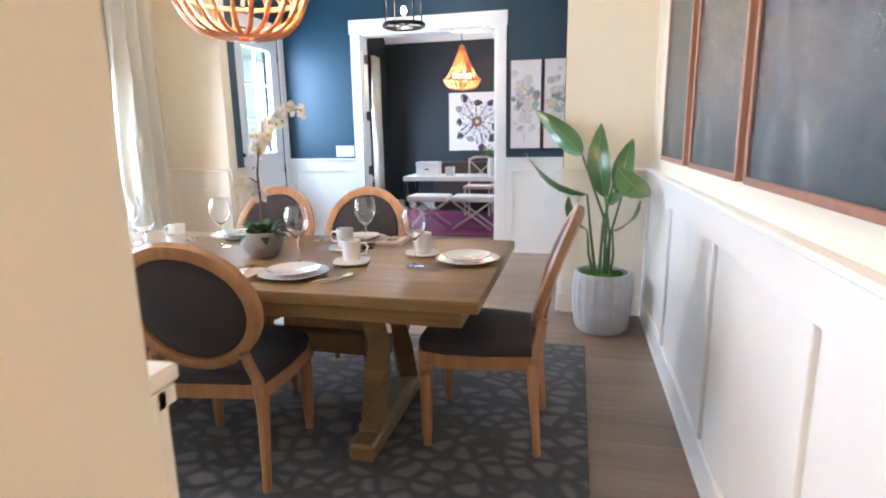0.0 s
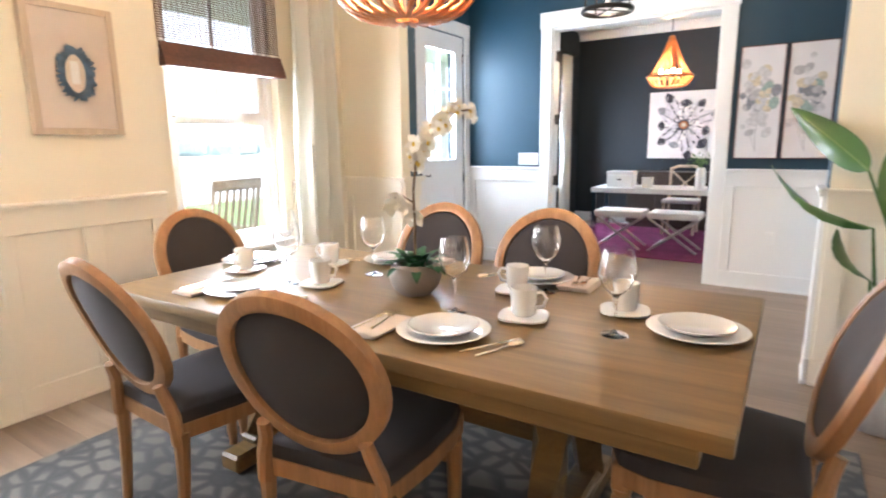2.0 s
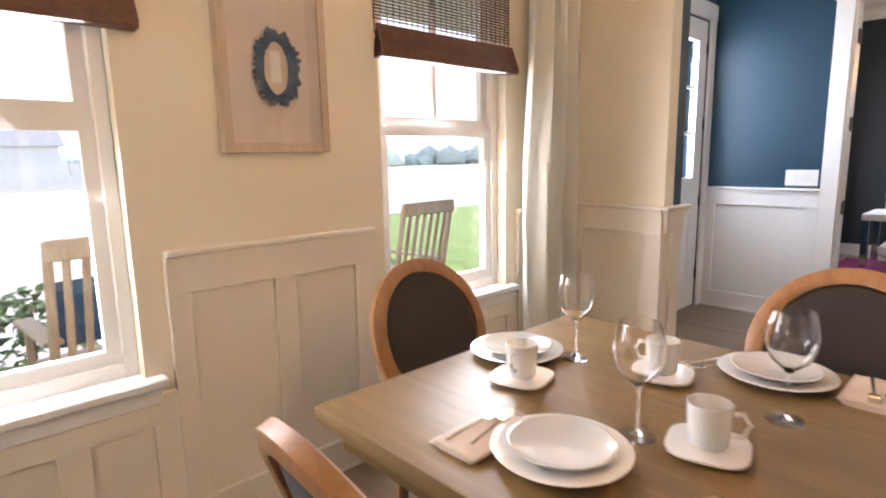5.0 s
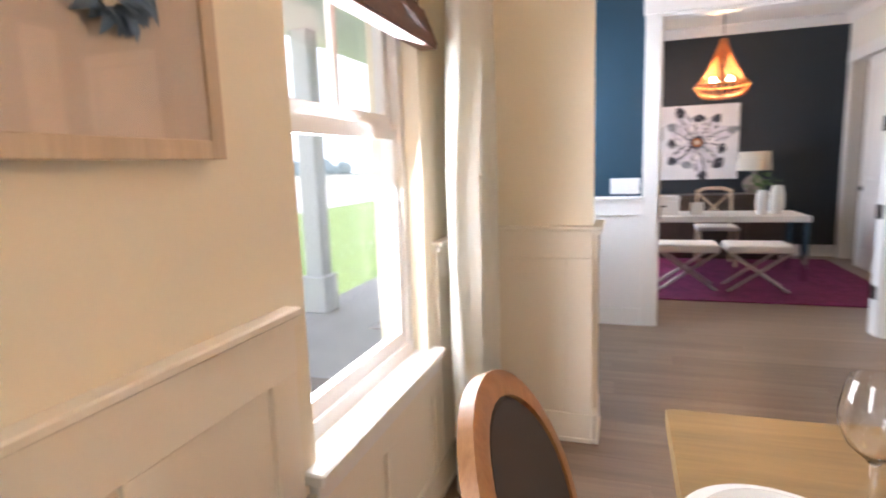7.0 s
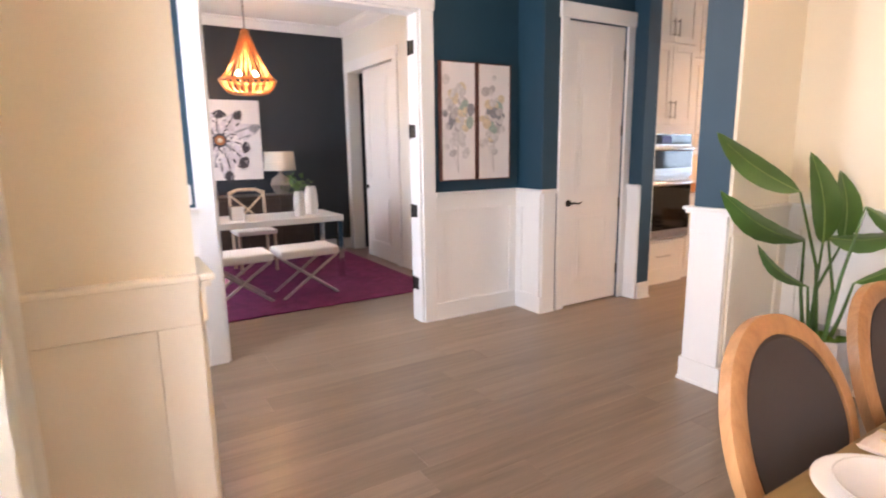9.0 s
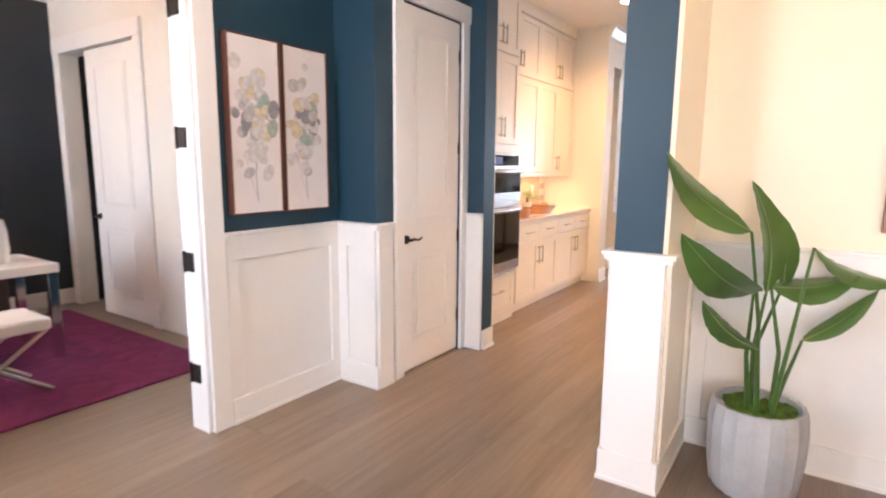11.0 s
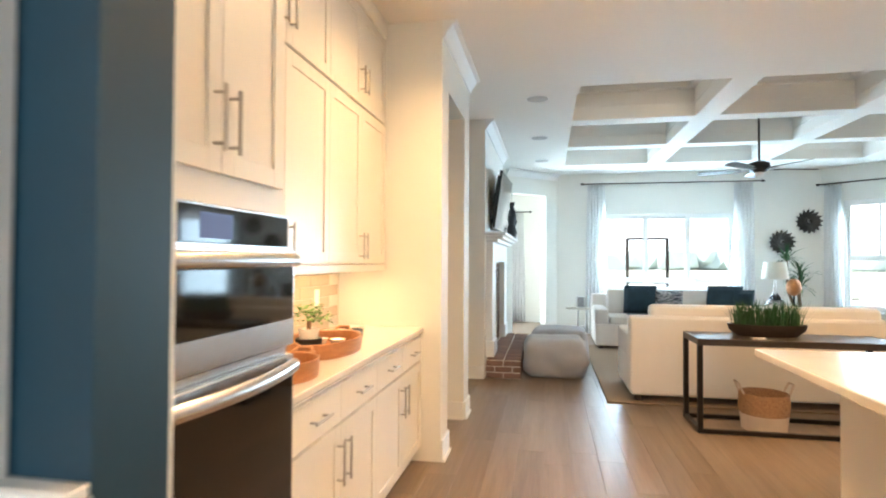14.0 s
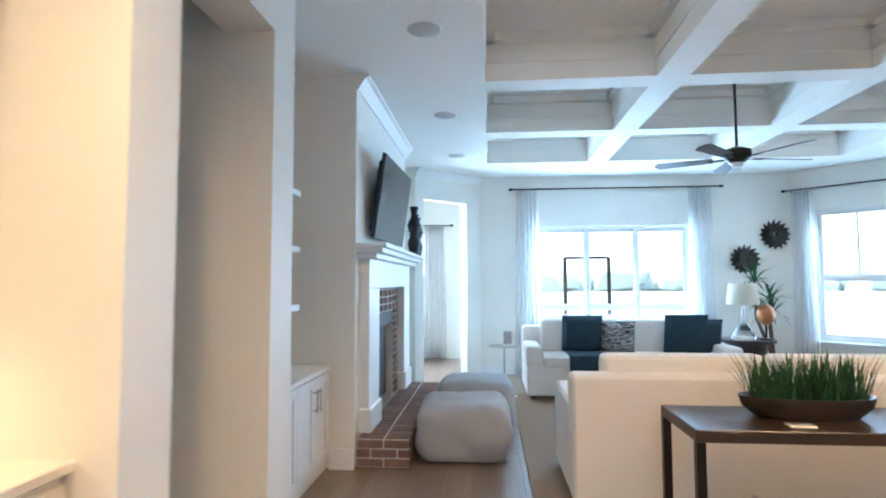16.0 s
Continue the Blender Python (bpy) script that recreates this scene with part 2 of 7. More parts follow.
GOLD = mat("champagne_cutlery", (0.80, 0.66, 0.45), 0.18, 1.0, bump=0.0)
STEEL = mat("stainless_steel", (0.62, 0.61, 0.60), 0.26, 1.0, fine=30, bump=0.003, stretch=(1, 1, 30))
CHROME = mat("chrome", (0.75, 0.75, 0.76), 0.08, 1.0, bump=0.0)
NICKEL = mat("brushed_nickel", (0.52, 0.48, 0.42), 0.28, 1.0, bump=0.0)
BLACKMETAL = mat("oil_rubbed_bronze", (0.022, 0.018, 0.016), 0.38, 0.7, vary=0.2, bump=0.01)
OVENGLASS = mat("black_oven_glass", (0.012, 0.011, 0.010), 0.06, 0.0, bump=0.0, coat=0.0)
STONEPOT = mat("ribbed_grey_pot", (0.40, 0.41, 0.42), 0.8, fine=60, bump=0.08, vary=0.15, scale=10)
CLAY = mat("taupe_stoneware", (0.26, 0.22, 0.19), 0.6, fine=90, bump=0.04, vary=0.15, scale=10)
LEAF = mat("broad_leaf", (0.050, 0.120, 0.022), 0.32, fine=14, bump=0.04, vary=0.35, scale=5, coat=0.3, rand=0.3)
RIB = mat("leaf_midrib", (0.16, 0.24, 0.07), 0.4, vary=0.2, scale=8)
MOSS = mat("moss", (0.10, 0.20, 0.02), 0.95, fine=150, bump=0.2, vary=0.5, scale=30, dist=0.01)
GRASSLEAF = mat("faux_grass", (0.030, 0.10, 0.035), 0.6, fine=50, bump=0.02, vary=0.5, scale=20)
PETAL = mat("orchid_petal", (0.82, 0.78, 0.70), 0.5, fine=40, bump=0.03, vary=0.06, scale=30)
POLLEN = mat("orchid_yellow", (0.62, 0.42, 0.04), 0.6, bump=0.0)
STEM = mat("stem", (0.13, 0.075, 0.03), 0.7, bump=0.03)
ROPE = mat("beaded_copper", (0.48, 0.20, 0.075), 0.35, 0.55, fine=160, bump=0.12, vary=0.3, scale=30, dist=0.003)
GLASS = clear_glass("drinking_glass", ior=1.45)
PANE = pane_glass("window_pane")
SHEER = sheer("sheer_curtain", (0.88, 0.88, 0.84), 0.5)
WHITESHEER = sheer("white_sheer_curtain", (0.92, 0.92, 0.92), 0.6, 0.32)
SHADE = sheer("lamp_shade_linen", (0.84, 0.80, 0.72), 0.45)
BULB = glow("lit_bulb", (1.0, 0.62, 0.28), 30.0)
CANGLOW = glow("downlight_lens", (1.0, 0.80, 0.55), 12.0)
RUG = blotch("patterned_rug", [(0.0, (0.055, 0.055, 0.054)), (0.12, (0.07, 0.07, 0.068)), (0.22, (0.135, 0.125, 0.112)), (1.0, (0.165, 0.152, 0.135))], 9.0, 0.95, (1, 1.3, 1), voronoi=True)
JUTE = blotch("jute_rug", [(0.3, (0.20, 0.14, 0.09)), (0.7, (0.33, 0.25, 0.17))], 40, 0.95, (1, 6, 1))
PLUM = blotch("plum_rug", [(0.3, (0.11, 0.010, 0.055)), (0.7, (0.20, 0.022, 0.10))], 5, 0.95)
CANVAS = mat("canvas_white", (0.74, 0.72, 0.73), 0.8, fine=400, bump=0.04, vary=0.05, scale=5, dist=0.001)
ABSTRACT = blotch("dark_abstract", [(0.34, (0.010, 0.016, 0.022)), (0.50, (0.030, 0.045, 0.055)), (0.62, (0.085, 0.095, 0.10)), (0.78, (0.26, 0.25, 0.26))], 1.6, 0.22, (1, 3.0, 0.9), 2.5)
QUARTZ = mat("quartz_top", (0.78, 0.74, 0.68), 0.15, fine=60, bump=0.0, vary=0.05, scale=5, coat=0.3)
TILE = mat("glazed_tile", (0.50, 0.42, 0.33), 0.15, fine=20, bump=0.003, vary=0.08, scale=6, rand=0.6, coat=0.4)
GROUT = mat("grout", (0.62, 0.58, 0.52), 0.9)
BRICK = mat("tumbled_brick", (0.19, 0.115, 0.088), 0.9, fine=60, bump=0.15, vary=0.4, scale=14, rand=0.9, dist=0.006)
MORTAR = mat("mortar", (0.62, 0.58, 0.52), 0.95, fine=80, bump=0.1)
BLACK = mat("soot_black", (0.012, 0.012, 0.013), 0.6)
SCREEN = mat("tv_screen", (0.012, 0.013, 0.015), 0.12, bump=0.0)
WICKER = blotch("wicker", [(0.35, (0.20, 0.10, 0.05)), (0.65, (0.46, 0.28, 0.16))], 60, 0.8, (1, 1, 2.5))
GALVWHITE = mat("whitewashed_wood", (0.66, 0.63, 0.58), 0.7, fine=50, bump=0.1, vary=0.3, scale=14, stretch=(3, 3, 0.6), dist=0.003)
LAWN = blotch("lawn", [(0.3, (0.12, 0.20, 0.05)), (0.7, (0.24, 0.32, 0.10))], 3.0, 0.95)
# ground beyond the lawn, its colour paled to stand in for sun glare
GLAREGROUND = blotch("glare_pale_ground", [(0.3, (0.40, 0.40, 0.31)), (0.7, (0.52, 0.51, 0.42))], 0.4, 0.95)
CONCRETE = mat("concrete", (0.52, 0.50, 0.47), 0.9, fine=80, bump=0.08, vary=0.12, scale=2)
PORCHWHITE = mat("porch_paint", (0.74, 0.74, 0.72), 0.5, vary=0.05)
PORCHCHAIR = wood("porch_chair_wood", (0.36, 0.25, 0.16), (0.56, 0.44, 0.31), 0.5, "z", 1.5, 0.2, 0.0)
SHRUB = mat("shrub_leaf", (0.07, 0.14, 0.035), 0.6, vary=0.5, scale=9, rand=0.4)
HOUSEWALL = mat("far_siding", (0.66, 0.68, 0.70), 0.8, vary=0.1)
# the air's haze is put into the woods' pale blue-green colour
HAZE = mat("haze_tinted_woods", (0.50, 0.58, 0.56), 0.95, vary=0.15, scale=0.2, fine=2.0)
HAZESKY = glow("hazy_sky_glow", (0.93, 0.97, 1.0), 1.5)
HOUSEROOF = mat("far_shingle", (0.30, 0.31, 0.33), 0.9, vary=0.2)
INKS = [mat("ink_" + nm, c, 0.8, vary=0.3, scale=25, fine=200, bump=0.02) for nm, c in
        (("grey", (0.45, 0.44, 0.46)), ("pale", (0.58, 0.57, 0.58)), ("slate", (0.25, 0.26, 0.29)), ("green", (0.32, 0.41, 0.38)), ("sand", (0.60, 0.53, 0.40)))]


# ---- building blocks ----
class Build:
    """A mesh put together from simple solids."""

    def __init__(self):
        self.bm = bmesh.new()

    def add(self, other_verts, m):
        bmesh.ops.transform(self.bm, matrix=m, verts=other_verts)
        return self

    def box(self, x0, x1, y0, y1, z0, z1, bevel=0.0, seg=1, m=None):
        r = bmesh.ops.create_cube(self.bm, size=1.0)["verts"]
        t = Matrix.Translation(((x0 + x1) / 2, (y0 + y1) / 2, (z0 + z1) / 2)) @ Matrix.Diagonal((abs(x1 - x0), abs(y1 - y0), abs(z1 - z0), 1))
        bmesh.ops.transform(self.bm, matrix=t, verts=r)
        if bevel:
            es = list({e for v in r for e in v.link_edges})
            out = bmesh.ops.bevel(self.bm, geom=es, offset=bevel, segments=seg, affect="EDGES", profile=0.6)
            r = list({v for v in out["verts"]} | {v for v in r if v.is_valid})
        if m is not None:
            bmesh.ops.transform(self.bm, matrix=m, verts=[v for v in r if v.is_valid])
        return self

    def rod(self, a, b, r0, r1=None, n=12):
        a, b = Vector(a), Vector(b)
        d = b - a
        vs = bmesh.ops.create_cone(self.bm, cap_ends=True, segments=n, radius1=r0, radius2=r0 if r1 is None else r1, depth=d.length)["verts"]
        bmesh.ops.transform(self.bm, matrix=Matrix.Translation((a + b) / 2) @ d.to_track_quat("Z", "Y").to_matrix().to_4x4(), verts=vs)
        return self

    def lathe(self, prof, at=(0, 0, 0), n=24, sx=1.0, sy=1.0, wave=0.0, waves=0):
        rings = []
        for r, z in prof:
            rings.append([self.bm.verts.new((at[0] + sx * (r + wave * math.cos(waves * 2 * math.pi * k / n)) * math.cos(2 * math.pi * k / n),
                                             at[1] + sy * (r + wave * math.cos(waves * 2 * math.pi * k / n)) * math.sin(2 * math.pi * k / n), at[2] + z)) for k in range(n)])
        for a, b in zip(rings, rings[1:]):
            for k in range(n):
                self.bm.faces.new((a[k], a[(k + 1) % n], b[(k + 1) % n], b[k]))
        if prof[0][0] > 1e-4:
            self.bm.faces.new(rings[0][::-1])
        if prof[-1][0] > 1e-4:
            self.bm.faces.new(rings[-1])
        return self

    def ball(self, c, r, s=(1, 1, 1), sub=2, rough=0.0, seed=0):
        vs = bmesh.ops.create_icosphere(self.bm, subdivisions=sub, radius=r)["verts"]
        for v in vs:
            k = 1 + rough * noise.noise(v.co * (2.2 / r) + Vector((seed, seed * 2, 0)))
            v.co = Vector((c[0] + v.co.x * s[0] * k, c[1] + v.co.y * s[1] * k, c[2] + v.co.z * s[2] * k))
        return self

    def tube(self, pts, r, n=8, taper=1.0, closed=False, flat=1.0):
        pts = [Vector(p) for p in pts]
        rings, up = [], Vector((0.12, 0.31, 0.94)).normalized()
        for i, p in enumerate(pts):
            if closed:
                d = pts[(i + 1) % len(pts)] - pts[i - 1]
            else:
                d = pts[min(i + 1, len(pts) - 1)] - pts[max(i - 1, 0)]
            d.normalize()
            s = d.cross(up)
            s = s.normalized() if s.length > 1e-4 else Vector((1, 0, 0))
            u = s.cross(d)
            k = r * (1 + (taper - 1) * i / max(1, len(pts) - 1))
            rings.append([self.bm.verts.new(p + s * k * math.cos(2 * math.pi * j / n) + u * k * flat * math.sin(2 * math.pi * j / n)) for j in range(n)])
        pairs = list(zip(rings, rings[1:])) + ([(rings[-1], rings[0])] if closed else [])
        for a, b in pairs:
            for j in range(n):
                self.bm.faces.new((a[j], a[(j + 1) % n], b[(j + 1) % n], b[j]))
        if not closed:
            self.bm.faces.new(rings[0][::-1])
            self.bm.faces.new(rings[-1])
        return self

    def prism(self, outline, z0, z1, m=None):
        """An outline in the plane, given thickness."""
        lo = [self.bm.verts.new((x, y, z0)) for x, y in outline]
        hi = [self.bm.verts.new((x, y, z1)) for x, y in outline]
        self.bm.faces.new(lo[::-1])
        self.bm.faces.new(hi)
        k = len(lo)
        for i in range(k):
            self.bm.faces.new((lo[i], lo[(i + 1) % k], hi[(i + 1) % k], hi[i]))
        if m is not None:
            bmesh.ops.transform(self.bm, matrix=m, verts=lo + hi)
        return self

    def blade(self, base, tip, width, droop=0.1, fold=0.15, seg=10, side=None, thick=0.003):
        """A leaf from base to tip, bowed and folded along its midrib."""
        base, tip = Vector(base), Vector(tip)
        d = tip - base
        s = side.normalized() if side is not None else d.cross(Vector((0, 0, 1))).normalized()
        u = s.cross(d).normalized()
        rows = []
        for i in range(seg + 1):
            t = i / seg
            w = width * (math.sin(math.pi * min(1, t ** 0.8)) ** 0.75 if 0 < t < 1 else 0.02)
            c = base + d * t + u * (droop * d.length * math.sin(math.pi * t))
            e = u * fold * w
            rip = 0.03 * width * math.sin(i * 2.4)
            rows.append([self.bm.verts.new(c - s * w + e + u * rip), self.bm.verts.new(c - s * w * 0.5 + e * 0.4), self.bm.verts.new(c),
                         self.bm.verts.new(c + s * w * 0.5 + e * 0.4), self.bm.verts.new(c + s * w + e - u * rip)])
        for a, b in zip(rows, rows[1:]):
            for k in range(4):
                self.bm.faces.new((a[k], a[k + 1], b[k + 1], b[k]))
        return self


def part(name, b, material, parent=None, label="", smooth=True):
    me = bpy.data.meshes.new(name)
    bm = b.bm if isinstance(b, Build) else b
    bmesh.ops.recalc_face_normals(bm, faces=bm.faces)
    if smooth:
        for f in bm.faces:
            f.smooth = True
        for e in bm.edges:
            if len(e.link_faces) == 2 and e.calc_face_angle(0) > 0.6:
                e.smooth = False
    bm.to_mesh(me)
    bm.free()
    me.materials.append(material)
    ob = new(name, me)
    if parent is not None:
        ob.parent = parent
    if label:
        ob["label"] = label
    return ob


def thing(name, m, label, category, group=""):
    ob = new(name)
    ob.matrix_world = m
    return tagged(ob, label, category, group)


def struct(name, b, material, label="", category="wall"):
    return tagged(part(name, b, material), label, category, kind="structure")


def holed(x0, x1, y0, y1, z0, z1, axis, holes):
    """Boxes that make a wall along an axis, with openings (a0, a1, zlow, zhigh) through it."""
    b = Build()
    lo, hi = (x0, x1) if axis == "x" else (y0, y1)

    def put(a, c, za, zc):
        if c - a > 1e-4 and zc - za > 1e-4:
            if axis == "x":
                b.box(a, c, y0, y1, za, zc)
            else:
                b.box(x0, x1, a, c, za, zc)

    at = lo
    for a, c, za, zc in sorted(holes):
        put(at, a, z0, z1)
        put(a, c, z0, za)
        put(a, c, zc, z1)
        at = c
    put(at, hi, z0, z1)
    return b


H = 3.05
XW, XE = -2.38, 1.52
YS0, YS1 = 4.83, 5.05
YB = 6.90
YC = 6.57
XK = 2.14
WIN = [(1.46, 2.31), (3.33, 4.17)]
ZW0, ZW1 = 0.64, 2.45

# ---- walls ----
struct("wall_dining_west", holed(XW - 0.20, XW, -2.0, YS0, 0, H, "y", [(a, c, ZW0, ZW1) for a, c in WIN]), CREAM, "cream painted dining room wall with two windows")
struct("wall_foyer_west", holed(XW - 0.20, XW, YS0, YB + 0.15, 0, H, "y", [(5.87, 6.79, 0, 2.44)]), BLUE, "navy painted foyer wall around the entry door")
struct("wall_office_west", holed(XW - 0.20, XW, YB + 0.15, 10.75, 0, H, "y", [(8.6, 9.6, ZW0, ZW1)]), DARK, "dark painted office wall with a window")
struct("wall_stub_west", Build().box(XW, -1.79, YS0, YS0 + 0.11, 0, H), CREAM, "short cream wall beside the dining opening")
struct("wall_stub_west_foyer", Build().box(XW, -1.795, YS0 + 0.11, YS1, 0, H), BLUE, "navy foyer side of the short wall")
struct("wall_stub_east", Build().box(0.925, XE, YS0, YS0 + 0.02, 0, H), CREAM, "short cream wall behind the potted plant")
struct("wall_foyer_south", Build().box(0.92, XK, YS0 + 0.02, YS1, 0, H), BLUE, "navy wall with square end beside the foyer")
struct("wall_dining_east", Build().box(XE, XE + 0.15, -2.0, YS0 + 0.02, 0, H), CREAM, "cream dining room wall with large paintings")
struct("wall_dining_south", Build().box(XW, 0.60, 0.98, 1.20, 0, H), CREAM, "cream wall ending at the dining room entrance")
struct("wall_hall_south", Build().box(XW, XE, -2.15, -2.0, 0, H), CREAM, "plain cream hall wall")
struct("wall_foyer_north", holed(XW, 1.10, YB, YB + 0.15, 0, H, "x", [(-1.40, 0.14, 0, 2.44)]), BLUE, "navy wall around the wide office doorway")
struct("wall_foyer_jog", Build().box(1.10, 1.25, YC + 0.15, YB + 0.15, 0, H).box(1.10, 1.35, YC, YC + 0.15, 0, H).box(2.05, XK, YC, YC + 0.15, 0, H).box(1.35, 2.05, YC, YC + 0.15, 2.44, H), BLUE, "navy wall around the closet door")
struct("wall_kitchen_west", holed(XK, XK + 0.16, -0.1, 7.40, 0, H, "y", [(5.225, 6.41, 0, 2.80)]), BLUE, "navy wall with the cased opening to the kitchen")
struct("wall_kitchen_west_inner", holed(XK + 0.16, XK + 0.17, -0.1, 7.25, 0, H, "y", [(5.225, 6.41, 0, 2.80)]), LIGHTWALL, "pale kitchen side of the opening wall")
struct("wall_closet_back", Build().box(1.25, XK, 7.25, 7.40, 0, H), LIGHTWALL, "closet back wall")
struct("wall_office_north", Build().box(XW, 1.15, 10.60, 10.75, 0, H), DARK, "dark painted office end wall")
struct("wall_office_east", holed(1.0, 1.15, YB + 0.15, 10.60, 0, H, "y", [(9.05, 10.42, 0, 2.44)]), LIGHTWALL, "pale office side wall with an open doorway")
# lobby walls take the dark paint to stand in for an unlit room
struct("wall_office_lobby", Build().box(1.15, 2.3, 8.7, 8.8, 0, H).box(1.15, 2.3, 10.5, 10.6, 0, H).box(2.2, 2.3, 8.8, 10.5, 0, H), DARK, "lobby walls behind the office side door, painted dark for shade")
struct("wall_kitchen_north", Build().box(XK + 0.17, 5.17, 7.25, 7.40, 0, H).box(5.17, 5.42, 6.50, 7.40, 0, H), LIGHTWALL, "pale kitchen wall with a square end")
struct("wall_passage", Build().box(5.42, 6.21, 6.50, 6.75, 2.62, H).box(6.21, 6.48, 6.50, 7.40, 0, H).box(5.3, 5.45, 7.40, 9.0, 0, H).box(6.2, 6.35, 7.40, 9.0, 0, H).box(5.3, 6.35, 9.0, 9.1, 0, H), LIGHTWALL, "pale walls around the side passage")
struct("wall_living_north", Build().box(6.48, 11.6, 7.05, 7.20, 0, H).box(7.88, 8.42, 6.51, 7.05, 0, H).box(9.80, 10.36, 6.51, 7.05, 0, H).box(8.42, 9.80, 6.51, 7.05, 1.36, H).box(8.42, 9.80, 6.95, 7.05, 0, 1.36).box(8.42, 8.62, 6.53, 6.95, 0, 1.36).box(9.60, 9.80, 6.53, 6.95, 0, 1.36), LIGHTWALL, "pale living room wall with the chimney breast")
struct("wall_living_east", holed(12.30, 12.45, 0.95, 5.65, 0, H, "y", [(2.43, 4.76, 0.80, 2.27)]), LIGHTWALL, "pale living room wall with a triple window")
struct("wall_living_south", Build().box(XK + 0.17, 11.2, -0.25, -0.10, 0, H), LIGHTWALL, "plain pale wall closing the kitchen")


def slanted(name, a, c, hole, label):
    """A wall between two plan points, with one opening."""
    a, c = Vector((*a, 0)), Vector((*c, 0))
    d = c - a
    b = holed(0, d.length, -0.15, 0, 0, H, "x", [hole])
    ob = struct(name, b, LIGHTWALL, label)
    ob.matrix_world = Matrix.Translation(a) @ Matrix.Rotation(math.atan2(d.y, d.x), 4, "Z")
    return ob


slant1 = slanted("wall_living_northeast", (12.30, 5.62), (11.44, 6.53), (0.28, 1.10, 0, 2.62), "slanted pale wall with an opening to a bay")
slant2 = slanted("wall_living_southeast", (11.15, -0.15), (12.32, 1.02), (0.30, 1.32, 0.55, 2.45), "slanted pale wall with a tall window")
struct("wall_bay", Build().box(11.44, 11.60, 6.53, 8.6, 0, H).box(11.60, 14.0, 8.45, 8.6, 0, H).box(12.45, 14.2, 5.0, 5.15, 0, H), LIGHTWALL, "pale bay room walls")
struct("wall_bay_east", holed(14.0, 14.15, 5.15, 8.6, 0, H, "y", [(6.62, 7.62, 0.6, 2.4)]), LIGHTWALL, "pale bay room wall with a window")

# ---- ceilings ----
struct("ceiling", Build().box(XW - 0.2, XK + 0.16, -2.15, 10.75, H, H + 0.15), CEIL, "smooth white ceiling", "ceiling")
CX = [(6.82, 8.13), (8.38, 9.69), (9.94, 11.25)]
CY = [(4.13, 5.50), (2.50, 3.87), (0.87, 2.24)]
cb = Build().box(XK + 0.16, 14.2, 5.50, 9.1, H, H + 0.15).box(XK + 0.16, 14.2, -0.25, 0.87, H, H + 0.15).box(XK + 0.16, 6.82, 0.87, 5.50, H, H + 0.15).box(11.25, 12.45, 0.87, 5.50, H, H + 0.15)
for a, c in ((8.13, 8.38), (9.69, 9.94)):
    cb.box(a, c, 0.87, 5.50, H, H + 0.15)
for a, c in CX:
    for e, g in ((3.87, 4.13), (2.24, 2.50)):
        cb.box(a, c, e, g, H, H + 0.15)
for a, c in CX:
    for e, g in CY:
        cb.box(a, c, e, e + 0.01, H + 0.15, H + 0.38).box(a, c, g - 0.01, g, H + 0.15, H + 0.38).box(a, a + 0.01, e, g, H + 0.15, H + 0.38).box(c - 0.01, c, e, g, H + 0.15, H + 0.38)
        for o, z0, z1, w in ((0.01, H + 0.31, H + 0.38, 0.07),):
            cb.box(a + o, c - o, e + o, e + o + w, z0, z1).box(a + o, c - o, g - o - w, g - o, z0, z1).box(a + o, a + o + w, e + o, g - o, z0, z1).box(c - o - w, c - o, e + o, g - o, z0, z1)
cb.box(6.7, 11.4, 0.8, 5.6, H + 0.38, H + 0.5)
struct("ceiling_coffered", cb, CEIL, "white coffered ceiling with crossing beams", "ceiling")
struct("roof_slab", Build().box(-2.6, 14.3, -2.2, 10.8, H + 0.55, H + 0.7), CEIL, "roof deck over the house", "roof")


# ---- trim ----
def crown(name, a, c, inward, material=WHITE, drop=0.12):
    """Stepped crown moulding under the ceiling between two plan points."""
    a, c, w = Vector((*a, 0)), Vector((*c, 0)), Vector((*inward, 0))
    d = (c - a).normalized()
    L = (c - a).length
    b = Build()
    b.prism([(0, H), (0, H - drop), (0.015, H - drop), (0.025, H - drop * 0.75), (0.07, H - drop * 0.25), (0.10, H - 0.02), (0.10, H)], 0, L)
    m = Matrix(((w.x, 0, d.x, a.x), (w.y, 0, d.y, a.y), (0, 1, 0, 0), (0, 0, 0, 1)))
    bmesh.ops.transform(b.bm, matrix=m, verts=b.bm.verts)
    return tagged(part(name, b, material), "stepped white crown moulding", "moulding", kind="structure")


crown("trim_crown", (5.42, 6.50), (6.48, 6.50), (0, -1))
crown("trim_crown", (5.17, 6.50), (5.42, 6.50), (0, -1))
crown("trim_crown", (7.88, 6.51), (10.36, 6.51), (0, -1))
crown("trim_crown", (6.52, 7.05), (7.88, 7.05), (0, -1))
crown("trim_crown", (12.30, 5.62), (11.44, 6.53), (-0.70, -0.71))
crown("trim_crown", (XW, 10.60), (1.0, 10.60), (0, -1))
crown("trim_crown", (1.0, YB + 0.15), (1.0, 10.60), (-1, 0))


